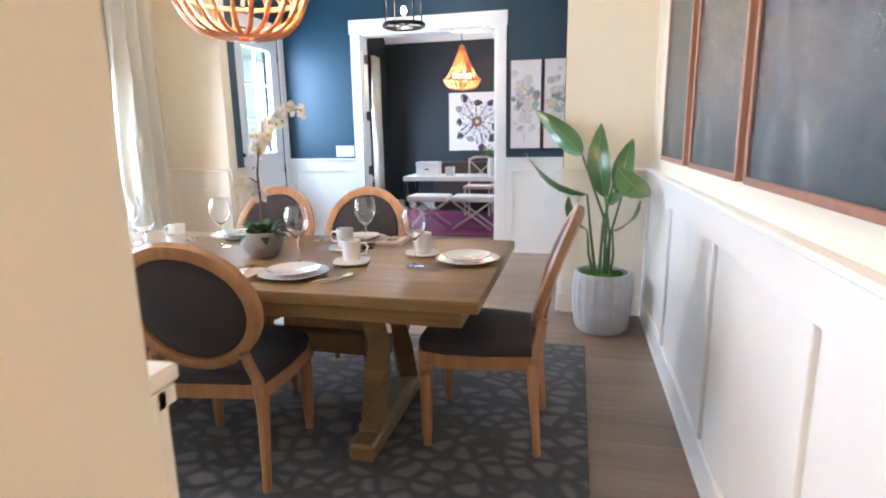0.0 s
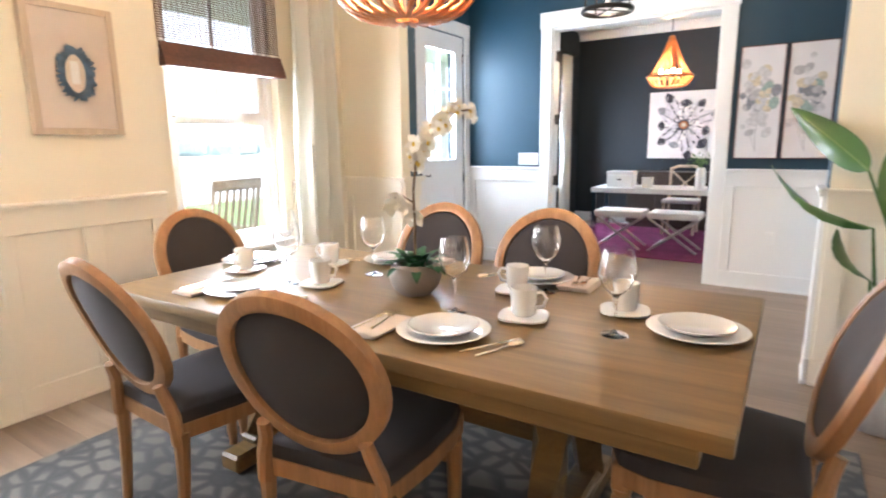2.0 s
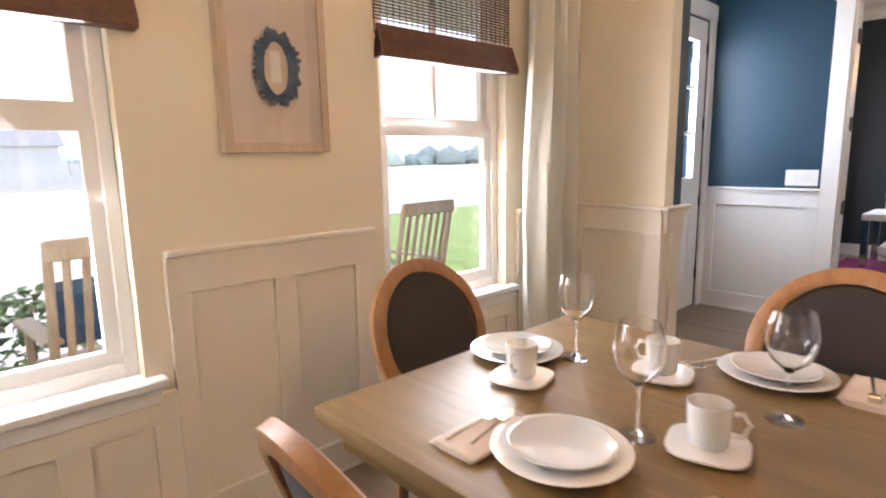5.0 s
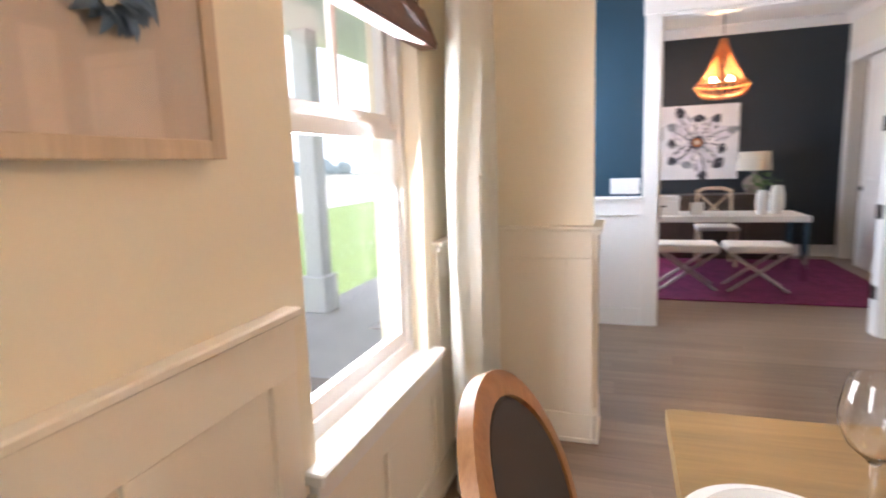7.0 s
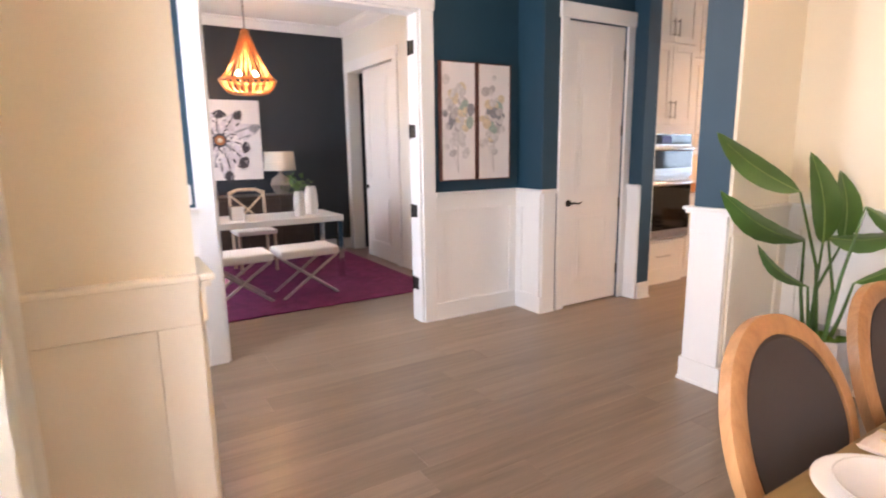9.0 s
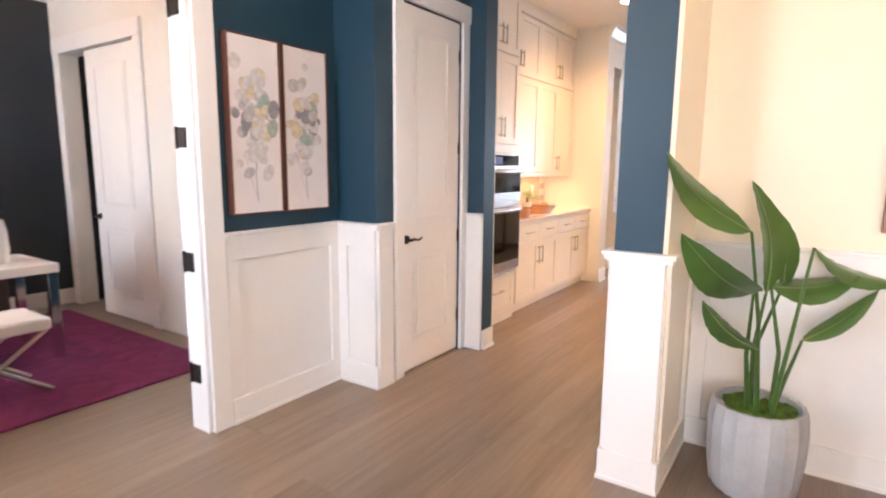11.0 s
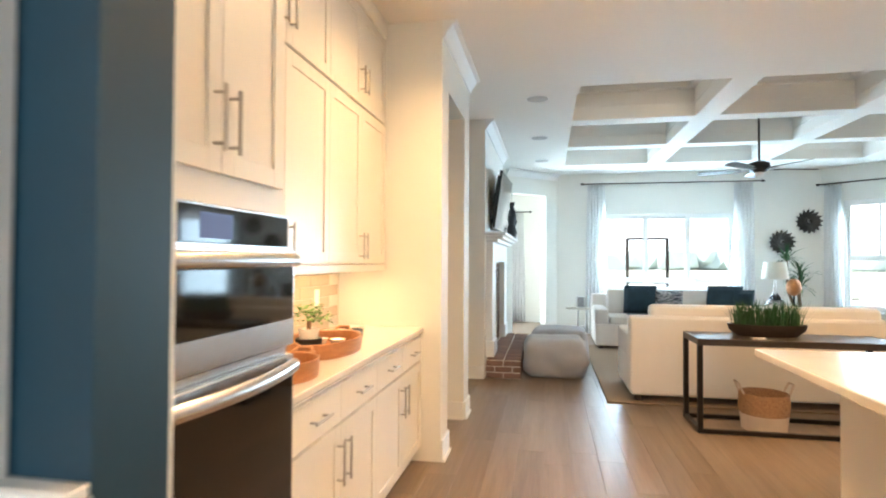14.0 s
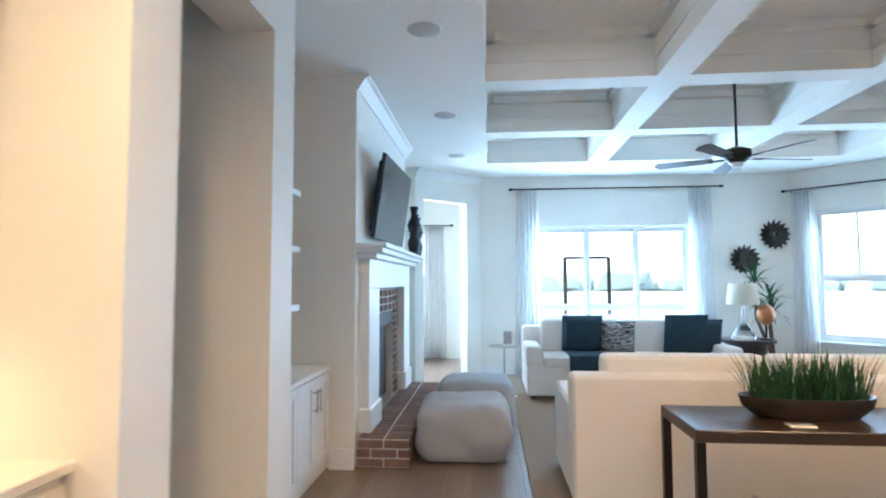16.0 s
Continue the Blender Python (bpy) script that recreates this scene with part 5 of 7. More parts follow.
WESTFACE = Matrix(((0, -1, 0, XE), (1, 0, 0, 0), (0, 0, 1, 0), (0, 0, 0, 1)))
for y0, y1 in ((3.42, 4.10), (2.57, 3.30), (1.66, 2.49)):
    framed(WESTFACE @ pose(y0, 0, 1.155), y1 - y0, 1.35, "dark abstract canvas in a slim walnut frame", REDWOOD, ABSTRACT, 0.022, 0.045)
NORTHFACE = Matrix(((-1, 0, 0, 0), (0, -1, 0, YB), (0, 0, 1, 0), (0, 0, 0, 1)))
for x1 in (0.632, 0.985):
    fr = framed(NORTHFACE @ pose(-x1, 0, 1.155), 0.332, 0.93, "tall white canvas with overlapping grey watercolour dots", MAHOGANY, CANVAS, 0.008, 0.05)
    for k in range(58):
        r = rg.uniform(0.021, 0.040)
        cx = 0.17 + rg.gauss(0, 0.065)
        cz = 0.47 + rg.gauss(0, 0.14)
        cx, cz = min(max(cx, 0.05), 0.295), min(max(cz, 0.22), 0.82)
        d = part("dab", Build().lathe([(0.0, 0.0), (r, 0.0), (0.0, 0.0006)], (0, 0, 0), 14, 1.0, rg.uniform(1.0, 1.5)), rg.choice(INKS if abs(cz - 0.5) < 0.12 else INKS[1:2] * 3 + INKS[:1] + INKS[4:]), fr)
        d.matrix_local = Matrix.Translation((cx, 0.0422 + k * 0.0001, cz)) @ Matrix.Rotation(radians(-90), 4, "X") @ Matrix.Rotation(rg.random() * 3, 4, "Z")
    part("stalk", Build().tube([(0.17, 0.043, 0.06), (0.18, 0.043, 0.2), (0.165, 0.043, 0.36)], 0.004, 5, flat=0.2).tube([(0.175, 0.043, 0.08), (0.22, 0.043, 0.22), (0.235, 0.043, 0.3)], 0.003, 5, flat=0.2), INKS[0], fr)
# wreath in a shadow box between the windows
sb = framed(facing_east(XW, 3.045, 1.388), 0.42, 0.63, "pale wooden shadow box holding a blue feather wreath", FRAMEWOOD, NAPKIN, 0.032, 0.05, "shadow_box")
wr = Build()
for k in range(190):
    a = rg.random() * 6.28
    x, z = 0.21 + 0.047 * math.cos(a), 0.30 + 0.092 * math.sin(a)
    wr.blade((x, 0.044, z), (x + 0.035 * math.cos(a) + rg.uniform(-.02, .02), 0.05 + 0.01 * rg.random(), z + 0.035 * math.sin(a) + rg.uniform(-.02, .02)), 0.014, 0.2, 0.2, 4, side=Vector((-math.sin(a), 0.3, math.cos(a))))
part("paper_insert", Build().box(0.19, 0.23, 0.0425, 0.0445, 0.25, 0.36, 0.0005), CHINA, sb, "white paper strip inside the wreath")
part("wreath", wr, mat("blue_feather", (0.10, 0.15, 0.22), 0.8, vary=0.5, scale=20), sb, "slate blue feather wreath")
g = part("glazing", Build().box(0.03, 0.39, 0.046, 0.047, 0.03, 0.60), PANE, sb)
g.visible_shadow = False
# arched lattice panel in the foyer
lat = thing("arched_wall_panel", Matrix(((-1, 0, 0, 2.02), (0, 1, 0, YS1 + 0.004), (0, 0, 1, 1.215), (0, 0, 0, 1))), "whitewashed arched wooden wall panel with diamond lattice", "wall decor")
LW, LH, LR = 0.98, 0.50, 0.49


def lattice_side(x):
    u = (x - LW / 2) / LR
    return LH + 0.42 * math.sqrt(max(0.0, 1 - u * u))


b = Build().box(0, LW, 0, 0.05, 0, 0.05, 0.004).box(0, 0.055, 0, 0.05, 0.05, LH, 0.004).box(LW - 0.055, LW, 0, 0.05, 0.05, LH, 0.004)
arc = [(LW / 2 - LR * math.cos(math.pi * k / 20), LH + 0.42 * math.sin(math.pi * k / 20)) for k in range(21)]
for (xa, za), (xb, zb) in zip(arc, arc[1:]):
    ma, mb = Vector((xa - LW / 2, za - LH)) * 0.89, Vector((xb - LW / 2, zb - LH)) * 0.89
    ol = [(xa, za), (xb, zb), (mb.x + LW / 2, mb.y + LH), (ma.x + LW / 2, ma.y + LH)]
    b.prism(ol, -0.05, 0.0, Matrix(((1, 0, 0, 0), (0, 0, -1, 0), (0, 1, 0, 0), (0, 0, 0, 1))))
part("frame", b, GALVWHITE, lat)
for s in (-1, 1):
    for k in range(-8, 14):
        pts = []
        for j in range(61):
            x = 0.05 + (LW - 0.10) * j / 60
            z = 0.19 * k + s * (x - LW / 2) * 1.75 + 0.25
            if 0.05 < z < lattice_side(x) - 0.05:
                pts.append((x, z))
        if len(pts) > 2:
            (xa, za), (xb, zb) = pts[0], pts[-1]
            part("lath", Build().rod((xa, 0.02 + 0.008 * s, za), (xb, 0.02 + 0.008 * s, zb), 0.007, n=4), FRAMEWOOD, lat)
# small plates on walls
tagged(part("light_switch", Build().box(-1.76, -1.535, YB - 0.008, YB - 0.001, 1.085, 1.21, 0.003).box(-1.73, -1.70, YB - 0.013, YB - 0.008, 1.115, 1.18, 0.002).box(-1.665, -1.635, YB - 0.013, YB - 0.008, 1.115, 1.18, 0.002).box(-1.60, -1.57, YB - 0.013, YB - 0.008, 1.115, 1.18, 0.002), WHITE), "white triple rocker switch plate", "switch")
tagged(part("wall_outlet", Build().box(0.60, 0.67, YB - 0.012, YB - 0.006, 0.40, 0.52, 0.002).box(0.617, 0.653, YB - 0.015, YB - 0.012, 0.415, 0.45, 0.002).box(0.617, 0.653, YB - 0.015, YB - 0.012, 0.47, 0.505, 0.002), WHITE), "white wall outlet plate", "outlet")
# sideboard
sd = thing("sideboard", pose(-1.14, 1.45, 0), "dark sideboard with a weathered herringbone plank top", "sideboard")
part("body", Build().box(-0.54, 0.54, -0.21, 0.20, 0.10, 0.815, 0.006), DARKWOOD, sd)
for k in range(2):
    dd = part("door", Build().box(-0.52 + 0.53 * k, -0.01 + 0.53 * k, 0.2, 0.222, 0.14, 0.79, 0.006), DARKWOOD, sd)
    part("knob", Build().rod((-0.05 + 0.1 * k, 0.222, 0.48), (-0.05 + 0.1 * k, 0.25, 0.48), 0.012), NICKEL, dd)
for k in range(14):
    x0 = -0.58 + k * 1.16 / 14
    part("top_plank", Build().box(x0 + 0.001, x0 + 1.16 / 14 - 0.001, -0.235, 0.225, 0.815, 0.85 + 0.002 * (k % 2), 0.004), GREYWOOD, sd)
for sx in (-0.5, 0.5):
    for sy in (-0.17, 0.16):
        part("leg", Build().box(sx - 0.03, sx + 0.03, sy - 0.03, sy + 0.03, 0, 0.10, 0.004), DARKWOOD, sd)


# ---- kitchen ----
def bar_pull(parent, a, c, out=(0, -1, 0)):
    a, c, o = Vector(a), Vector(c), Vector(out)
    d = (c - a).normalized()
    b = Build().rod(a + o * 0.034, c + o * 0.034, 0.006).rod(a + d * 0.02, a + d * 0.02 + o * 0.034, 0.005).rod(c - d * 0.02, c - d * 0.02 + o * 0.034, 0.005)
    return part("handle", b, NICKEL, parent, "brushed nickel bar pull")


def shaker(parent, x0, x1, z0, z1, y, material=CABINET, name="door", rail=0.06):
    """A framed flat-panel front at plane y, facing -y."""
    g = 0.0015
    b = Build().box(x0 + g, x1 - g, y - 0.012, y, z0 + g, z1 - g)
    if z1 - z0 > 0.25:
        b.box(x0 + g, x0 + rail, y - 0.021, y - 0.012, z0 + g, z1 - g, 0.0015).box(x1 - rail, x1 - g, y - 0.021, y - 0.012, z0 + g, z1 - g, 0.0015)
        b.box(x0 + rail, x1 - rail, y - 0.021, y - 0.012, z0 + g, z0 + rail, 0.0015).box(x0 + rail, x1 - rail, y - 0.021, y - 0.012, z1 - rail, z1 - g, 0.0015)
    else:
        b.box(x0 + g, x1 - g, y - 0.021, y - 0.012, z0 + g, z1 - g, 0.002)
    return part(name, b, material, parent)


KF = 6.655
XO0, XO1 = 2.42, 3.155
oven_tower = thing("oven_cabinet", pose(0, 0, 0), "tall cream cabinet housing a double wall oven", "cabinet")
part("body", Build().box(XO0, XO1, KF, 7.25, 0.0, 0.46).box(XO0, XO1, KF, 7.25, 1.53, 2.93).box(XO0, XO0 + 0.02, KF, 7.25, 0.46, 1.53).box(XO1 - 0.02, XO1, KF, 7.25, 0.46, 1.53), CABINET, oven_tower)
part("filler", Build().box(XK + 0.17, XO0, KF, 7.25, 0, 2.93), CABINET, oven_tower)
part("crown", Build().box(XK + 0.17, XO1 + 0.01, KF - 0.03, 7.25, 2.93, H - 0.001, 0.008), CABINET, oven_tower)
xm = (XO0 + XO1) / 2
for x0, x1, hx in ((XO0 + 0.02, xm, xm - 0.035), (xm, XO1 - 0.02, xm + 0.035)):
    d = shaker(oven_tower, x0, x1, 1.61, 2.36, KF)
    bar_pull(d, (hx, KF - 0.02, 1.665), (hx, KF - 0.02, 1.84))
    d = shaker(oven_tower, x0, x1, 2.38, 2.90, KF)
    bar_pull(d, (hx, KF - 0.02, 2.43), (hx, KF - 0.02, 2.59))
d = shaker(oven_tower, XO0 + 0.02, XO1 - 0.02, 0.11, 0.44, KF, name="drawer")
bar_pull(d, (xm - 0.1, KF - 0.02, 0.30), (xm + 0.1, KF - 0.02, 0.30))
ov = thing("wall_oven", pose(0, 0, 0), "stainless steel double wall oven with black glass", "oven")
OX0, OX1 = XO0 + 0.025, XO1 - 0.005
part("body", Build().box(XO0 + 0.022, XO1 - 0.022, KF + 0.005, 7.2, 0.47, 1.525), BLACK, ov)
part("frame", Build().box(OX0, OX1, KF - 0.03, KF - 0.002, 0.475, 1.524, 0.003), STEEL, ov)
part("control_panel", Build().box(OX0 + 0.012, OX1 - 0.012, KF - 0.036, KF - 0.03, 1.422, 1.516, 0.002), OVENGLASS, ov, "black glass control panel")
part("display", Build().box(xm - 0.11, xm + 0.03, KF - 0.0375, KF - 0.036, 1.435, 1.50), glow("oven_display", (0.25, 0.3, 0.7), 0.12), ov, "dim blue display")
for z0, z1 in ((1.105, 1.412), (0.49, 1.075)):
    dr = part("door", Build().box(OX0 + 0.003, OX1 - 0.003, KF - 0.058, KF - 0.03, z0, z1, 0.004), STEEL, ov, "stainless oven door")
    part("window", Build().box(OX0 + 0.02, OX1 - 0.02, KF - 0.062, KF - 0.058, z0 + 0.085, z1 - 0.055, 0.002), OVENGLASS, dr, "black oven glass")
    hz = z1 - 0.032
    pts = [(OX0 + 0.03 + (OX1 - OX0 - 0.06) * k / 12, KF - 0.075 - 0.035 * math.sin(math.pi * k / 12), hz) for k in range(13)]
    part("handle", Build().tube(pts, 0.017, 10, flat=1.3).box(OX0 + 0.02, OX0 + 0.05, KF - 0.08, KF - 0.058, hz - 0.015, hz + 0.015).box(OX1 - 0.05, OX1 - 0.02, KF - 0.08, KF - 0.058, hz - 0.015, hz + 0.015), STEEL, dr, "curved stainless handle")

bc = thing("base_cabinet", pose(0, 0, 0), "cream shaker base cabinet with drawers over doors", "cabinet")
BX0, BX1 = 3.155, 5.16
part("body", Build().box(BX0 + 0.001, BX1, KF, 7.25, 0.09, 0.885).box(BX0 + 0.02, BX1, KF + 0.05, 7.2, 0, 0.09), CABINET, bc)
n = 4
for k in range(n):
    x0, x1 = BX0 + 0.02 + k * (BX1 - BX0 - 0.03) / n, BX0 + 0.02 + (k + 1) * (BX1 - BX0 - 0.03) / n
    d = shaker(bc, x0, x1, 0.70, 0.86, KF, name="drawer")
    bar_pull(d, ((x0 + x1) / 2 - 0.075, KF - 0.02, 0.78), ((x0 + x1) / 2 + 0.075, KF - 0.02, 0.78))
    d = shaker(bc, x0, x1, 0.11, 0.69, KF)
    hx = x1 - 0.04 if k % 2 == 0 else x0 + 0.04
    bar_pull(d, (hx, KF - 0.02, 0.45), (hx, KF - 0.02, 0.63))
tagged(part("countertop", Build().box(BX0 + 0.002, BX1 + 0.005, KF - 0.035, 7.248, 0.886, 0.918, 0.004), QUARTZ), "pale quartz kitchen countertop slab", "countertop")
uc = thing("upper_cabinet", pose(0, 0, 0), "tall cream shaker wall cabinets up to the ceiling", "cabinet")
UY = 6.92
part("body", Build().box(BX0 + 0.001, BX1 - 0.005, UY, 7.248, 1.355, 2.93), CABINET, uc)
part("light_rail", Build().box(BX0 + 0.001, BX1 - 0.005, UY - 0.022, UY + 0.005, 1.31, 1.354, 0.004), CABINET, uc)
part("crown", Build().box(BX0 + 0.012, BX1 - 0.005, UY - 0.03, 7.24, 2.931, H - 0.001, 0.008), CABINET, uc)
uw = (BX1 - BX0 - 0.02) / 2
for k in range(4):
    x0, x1 = BX0 + 0.01 + k * uw / 2, BX0 + 0.01 + (k + 1) * uw / 2
    hx = x1 - 0.035 if k % 2 == 0 else x0 + 0.035
    d = shaker(uc, x0, x1, 1.36, 2.31, UY)
    bar_pull(d, (hx, UY - 0.02, 1.385), (hx, UY - 0.02, 1.545))
    d = shaker(uc, x0, x1, 2.33, 2.92, UY)
    bar_pull(d, (hx, UY - 0.02, 2.40), (hx, UY - 0.02, 2.56))
# backsplash tiles
bs = tagged(part("backsplash", Build().box(BX0, BX1 + 0.005, 7.242, 7.2495, 0.918, 1.355), GROUT), "taupe glazed subway tile backsplash", "backsplash", kind="structure")
tile_b = Build().box(0.0015, 0.2985, -0.008, 0, 0.0015, 0.0715, 0.002)
tile_me = bpy.data.meshes.new("tile")
tile_b.bm.to_mesh(tile_me)
tile_b.bm.free()
tile_me.materials.append(TILE)
for r in range(6):
    for k in range(6):
        o = new("tile", tile_me)
        o.parent = bs
        o.location = (BX0 + 0.02 + k * 0.30 + (0.15 if r % 2 else 0), 7.242, 0.919 + r * 0.073)
tagged(part("wall_outlet", Build().box(4.72, 4.79, 7.226, 7.234, 1.07, 1.19, 0.002), WHITE), "white outlet plate on the backsplash", "outlet")


def tray(x, y, rx, ry, label):
    r = thing("wooden_tray", pose(x, y, 0.919), label, "tray", "counter trays")
    part("base", Build().lathe([(0.0, 0.0), (1.0, 0.0), (1.0, 0.010), (0.0, 0.010)], (0, 0, 0), 40, rx, ry), TRAYWOOD, r)
    part("rim", Build().lathe([(0.99, 0.0), (1.02, 0.03), (1.03, 0.072), (1.0, 0.075), (0.965, 0.07), (0.95, 0.0105)], (0, 0, 0), 40, rx, ry), TRAYWOOD, r)
    for s in (-1, 1):
        part("grip", Build().tube([(s * rx * 1.02, -0.05, 0.065), (s * (rx + 0.03), -0.03, 0.085), (s * (rx + 0.03), 0.03, 0.085), (s * rx * 1.02, 0.05, 0.065)], 0.009, 8), TRAYWOOD, r)
    return r


tray(4.08, 6.91, 0.30, 0.19, "oval copper-brown wooden serving tray with cups")
tray(3.47, 6.80, 0.17, 0.13, "small oval wooden tray")
kp = thing("potted_herb", pose(4.10, 6.98, 0.93), "small leafy green plant in a black and white pot", "plant")
part("pot", Build().lathe([(0.0, 0.0), (0.062, 0.0), (0.070, 0.05), (0.0, 0.05)], (0, 0, 0), 24), BLACK, kp)
part("collar", Build().lathe([(0.045, 0.05), (0.055, 0.10), (0.05, 0.10), (0.0, 0.09)], (0, 0, 0), 24), CHINA, kp)
lf = Build()
for k in range(110):
    a, e, q = rg.random() * 6.28, rg.uniform(-0.2, 1.4), rg.uniform(0.05, 0.11)
    p = Vector((q * math.cos(a) * math.cos(e), q * math.sin(a) * math.cos(e), 0.14 + 0.8 * q * math.sin(e)))
    lf.blade(p, p + Vector((0.03 * math.cos(a), 0.03 * math.sin(a), 0.015 * rg.uniform(-1, 1))), 0.013, 0.2, 0.2, 4)
part("foliage", lf, mat("herb_leaf", (0.10, 0.22, 0.03), 0.5, vary=0.5, scale=30), kp)
part("stem", Build().rod((0, 0, 0.09), (0, 0, 0.15), 0.012), STEM, kp)
for k in range(3):
    tagged(part("small_bowl", Build().lathe([(0.0, 0.0), (0.03, 0.0), (0.045, 0.03), (0.042, 0.03), (0.0, 0.008)], (4.24 - 0.07 * (k == 1) * 5, 6.88 + 0.05 * k - 0.06 * (k == 1), 0.93), 20), CHINA), "small white bowl on the tray", "bowl", "tray bowls")
copy_thing(nap, pose(3.96, 6.87, 0.936, 0, 0, 35))
pk = thing("plate_stack", pose(4.72, 6.98, 0.919), "stack of white side plates on the counter", "plates")
for k in range(5):
    part("side_plate", Build().lathe([(0.0, 0.0), (0.06, 0.0), (0.085, 0.010), (0.083, 0.012), (0.0, 0.004)], (0, 0, 0.0095 * k), 28), CHINA, pk)

isl = thing("kitchen_island", pose(0, 0, 0), "white kitchen island with an overhanging quartz top", "island")
part("body", Build().box(2.95, 4.58, 3.40, 4.33, 0.0, 0.875, 0.004).box(2.94, 4.59, 3.39, 4.34, 0, 0.12, 0.004), CABINET, isl)
part("end_panel", Build().box(4.58, 4.592, 3.48, 4.25, 0.20, 0.80, 0.003), CABINET, isl)
part("worktop", Build().box(2.85, 4.68, 3.32, 4.69, 0.876, 0.915, 0.004), QUARTZ, isl)
for k, px in enumerate((3.2, 4.25)):
    pd = thing("pendant_light", pose(px, 3.95, 0), "glass globe pendant over the island", "lamp", "island pendants")
    part("cord", Build().rod((0, 0, 1.98), (0, 0, H), 0.004), BLACKMETAL, pd)
    part("shade", Build().ball((0, 0, 1.86), 0.12, (1, 1, 1), 3), SHADE, pd)
    part("cap", Build().rod((0, 0, 1.96), (0, 0, 2.02), 0.03), NICKEL, pd)
ph = thing("picture_stand", pose(4.45, 3.95, 0.916), "small dark framed photo on the island", "frame")
part("frame", Build().box(-0.01, 0.01, -0.08, 0.08, 0.0, 0.12, 0.004), DARKWOOD, ph)
part("photo", Build().box(-0.013, -0.01, -0.065, 0.065, 0.015, 0.105), CANVAS, ph)
for cx, cy, z in [(a, b_, H) for a, b_ in CANS] + [(7.5, 4.8, H + 0.38), (7.5, 1.6, H + 0.38), (10.6, 1.6, H + 0.38)]:
    dl = thing("downlight", pose(cx, cy, z), "round recessed ceiling light, lit", "light", "downlights")
    part("ring", Build().tube([(0.085 * math.cos(2 * math.pi * k / 28), 0.085 * math.sin(2 * math.pi * k / 28), -0.003) for k in range(28)], 0.009, 6, closed=True, flat=0.5), WHITE, dl)
    part("lens", Build().rod((0, 0, -0.004), (0, 0, -0.001), 0.078, n=24), CANGLOW, dl)
for cx, cy in ((7.16, 5.89), (8.99, 5.9), (10.73, 5.89), (12.0, 1.9)):
    sk = thing("ceiling_speaker", pose(cx, cy, H), "round grey ceiling speaker grille", "speaker", "ceiling speakers")
    part("grille", Build().lathe([(0.0, -0.006), (0.105, -0.006), (0.115, -0.001), (0.0, -0.001)], (0, 0, 0), 28), mat("speaker_grille", (0.48, 0.48, 0.47), 0.8), sk)
    part("ring", Build().tube([(0.115 * math.cos(2 * math.pi * k / 28), 0.115 * math.sin(2 * math.pi * k / 28), -0.003) for k in range(28)], 0.006, 6, closed=True, flat=0.5), WHITE, sk)

# ---- living room ----
bi = thing("built_in_cabinet", pose(0, 0, 0), "white built-in cabinet with shelves above", "cabinet")
part("body", Build().box(6.482, 7.878, 6.73, 7.05, 0.0, 0.74), CABINET, bi)
part("top", Build().box(6.482, 7.878, 6.70, 7.05, 0.741, 0.775, 0.004), WHITE, bi)
for k in range(4):
    x0 = 6.49 + k * 0.346
    d = shaker(bi, x0, x0 + 0.344, 0.10, 0.73, 6.73, WHITE)
    hx = x0 + (0.31 if k % 2 == 0 else 0.034)
    bar_pull(d, (hx, 6.71, 0.50), (hx, 6.71, 0.66))
for z in (1.24, 1.63, 2.01):
    part("shelf", Build().box(6.482, 7.34, 6.76, 7.05, z - 0.02, z + 0.02, 0.003), WHITE, bi)
part("shelf", Build().box(6.9, 7.30, 6.80, 7.05, 2.27, 2.31, 0.003), DARKWOOD, bi)
fp = thing("fireplace", pose(0, 0, 0), "white mantel fireplace with brick surround and raised brick hearth", "fireplace")
for x0, x1 in ((8.02, 8.42), (9.80, 10.20)):
    part("pilaster", Build().box(x0, x1, 6.43, 6.51, 0.23, 1.36, 0.004).box(x0 - 0.015, x1 + 0.015, 6.41, 6.51, 0.23, 0.42, 0.006), WHITE, fp)
part("frieze", Build().box(8.02, 10.20, 6.43, 6.51, 1.36, 1.60, 0.004), WHITE, fp)
part("mantel", Build().box(7.96, 10.26, 6.36, 6.51, 1.60, 1.64, 0.006).box(7.90, 10.32, 6.30, 6.51, 1.64, 1.68, 0.006).box(7.86, 10.34, 6.26, 6.51, 1.68, 1.715, 0.008), WHITE, fp)
part("firebox", Build().box(8.62, 9.60, 6.60, 6.62, 0.235, 1.10), BLACK, fp, "dark firebox")
part("hood", Build().box(8.6, 9.62, 6.53, 6.60, 0.98, 1.12, 0.004), BLACKMETAL, fp)
hb = part("hearth", Build().box(7.93, 10.30, 6.10, 6.50, 0.0, 0.215), MORTAR, fp, "raised brick hearth")
sur = part("surround", Build().box(8.43, 8.62, 6.522, 6.53, 0.215, 1.35).box(9.60, 9.79, 6.522, 6.53, 0.215, 1.35).box(8.62, 9.60, 6.522, 6.53, 1.12, 1.35), MORTAR, fp, "brick surround")


def brick_data(w, d, h, nm):
    b = Build().box(0, w, 0, d, 0, h, 0.006)
    me = bpy.data.meshes.new(nm)
    b.bm.to_mesh(me)
    b.bm.free()
    me.materials.append(BRICK)
    return me


def lay(parent, me, x, y, z, rz=0):
    o = new("brick", me)
    o.parent = parent
    o.matrix_local = pose(x, y, z, 0, 0, rz)


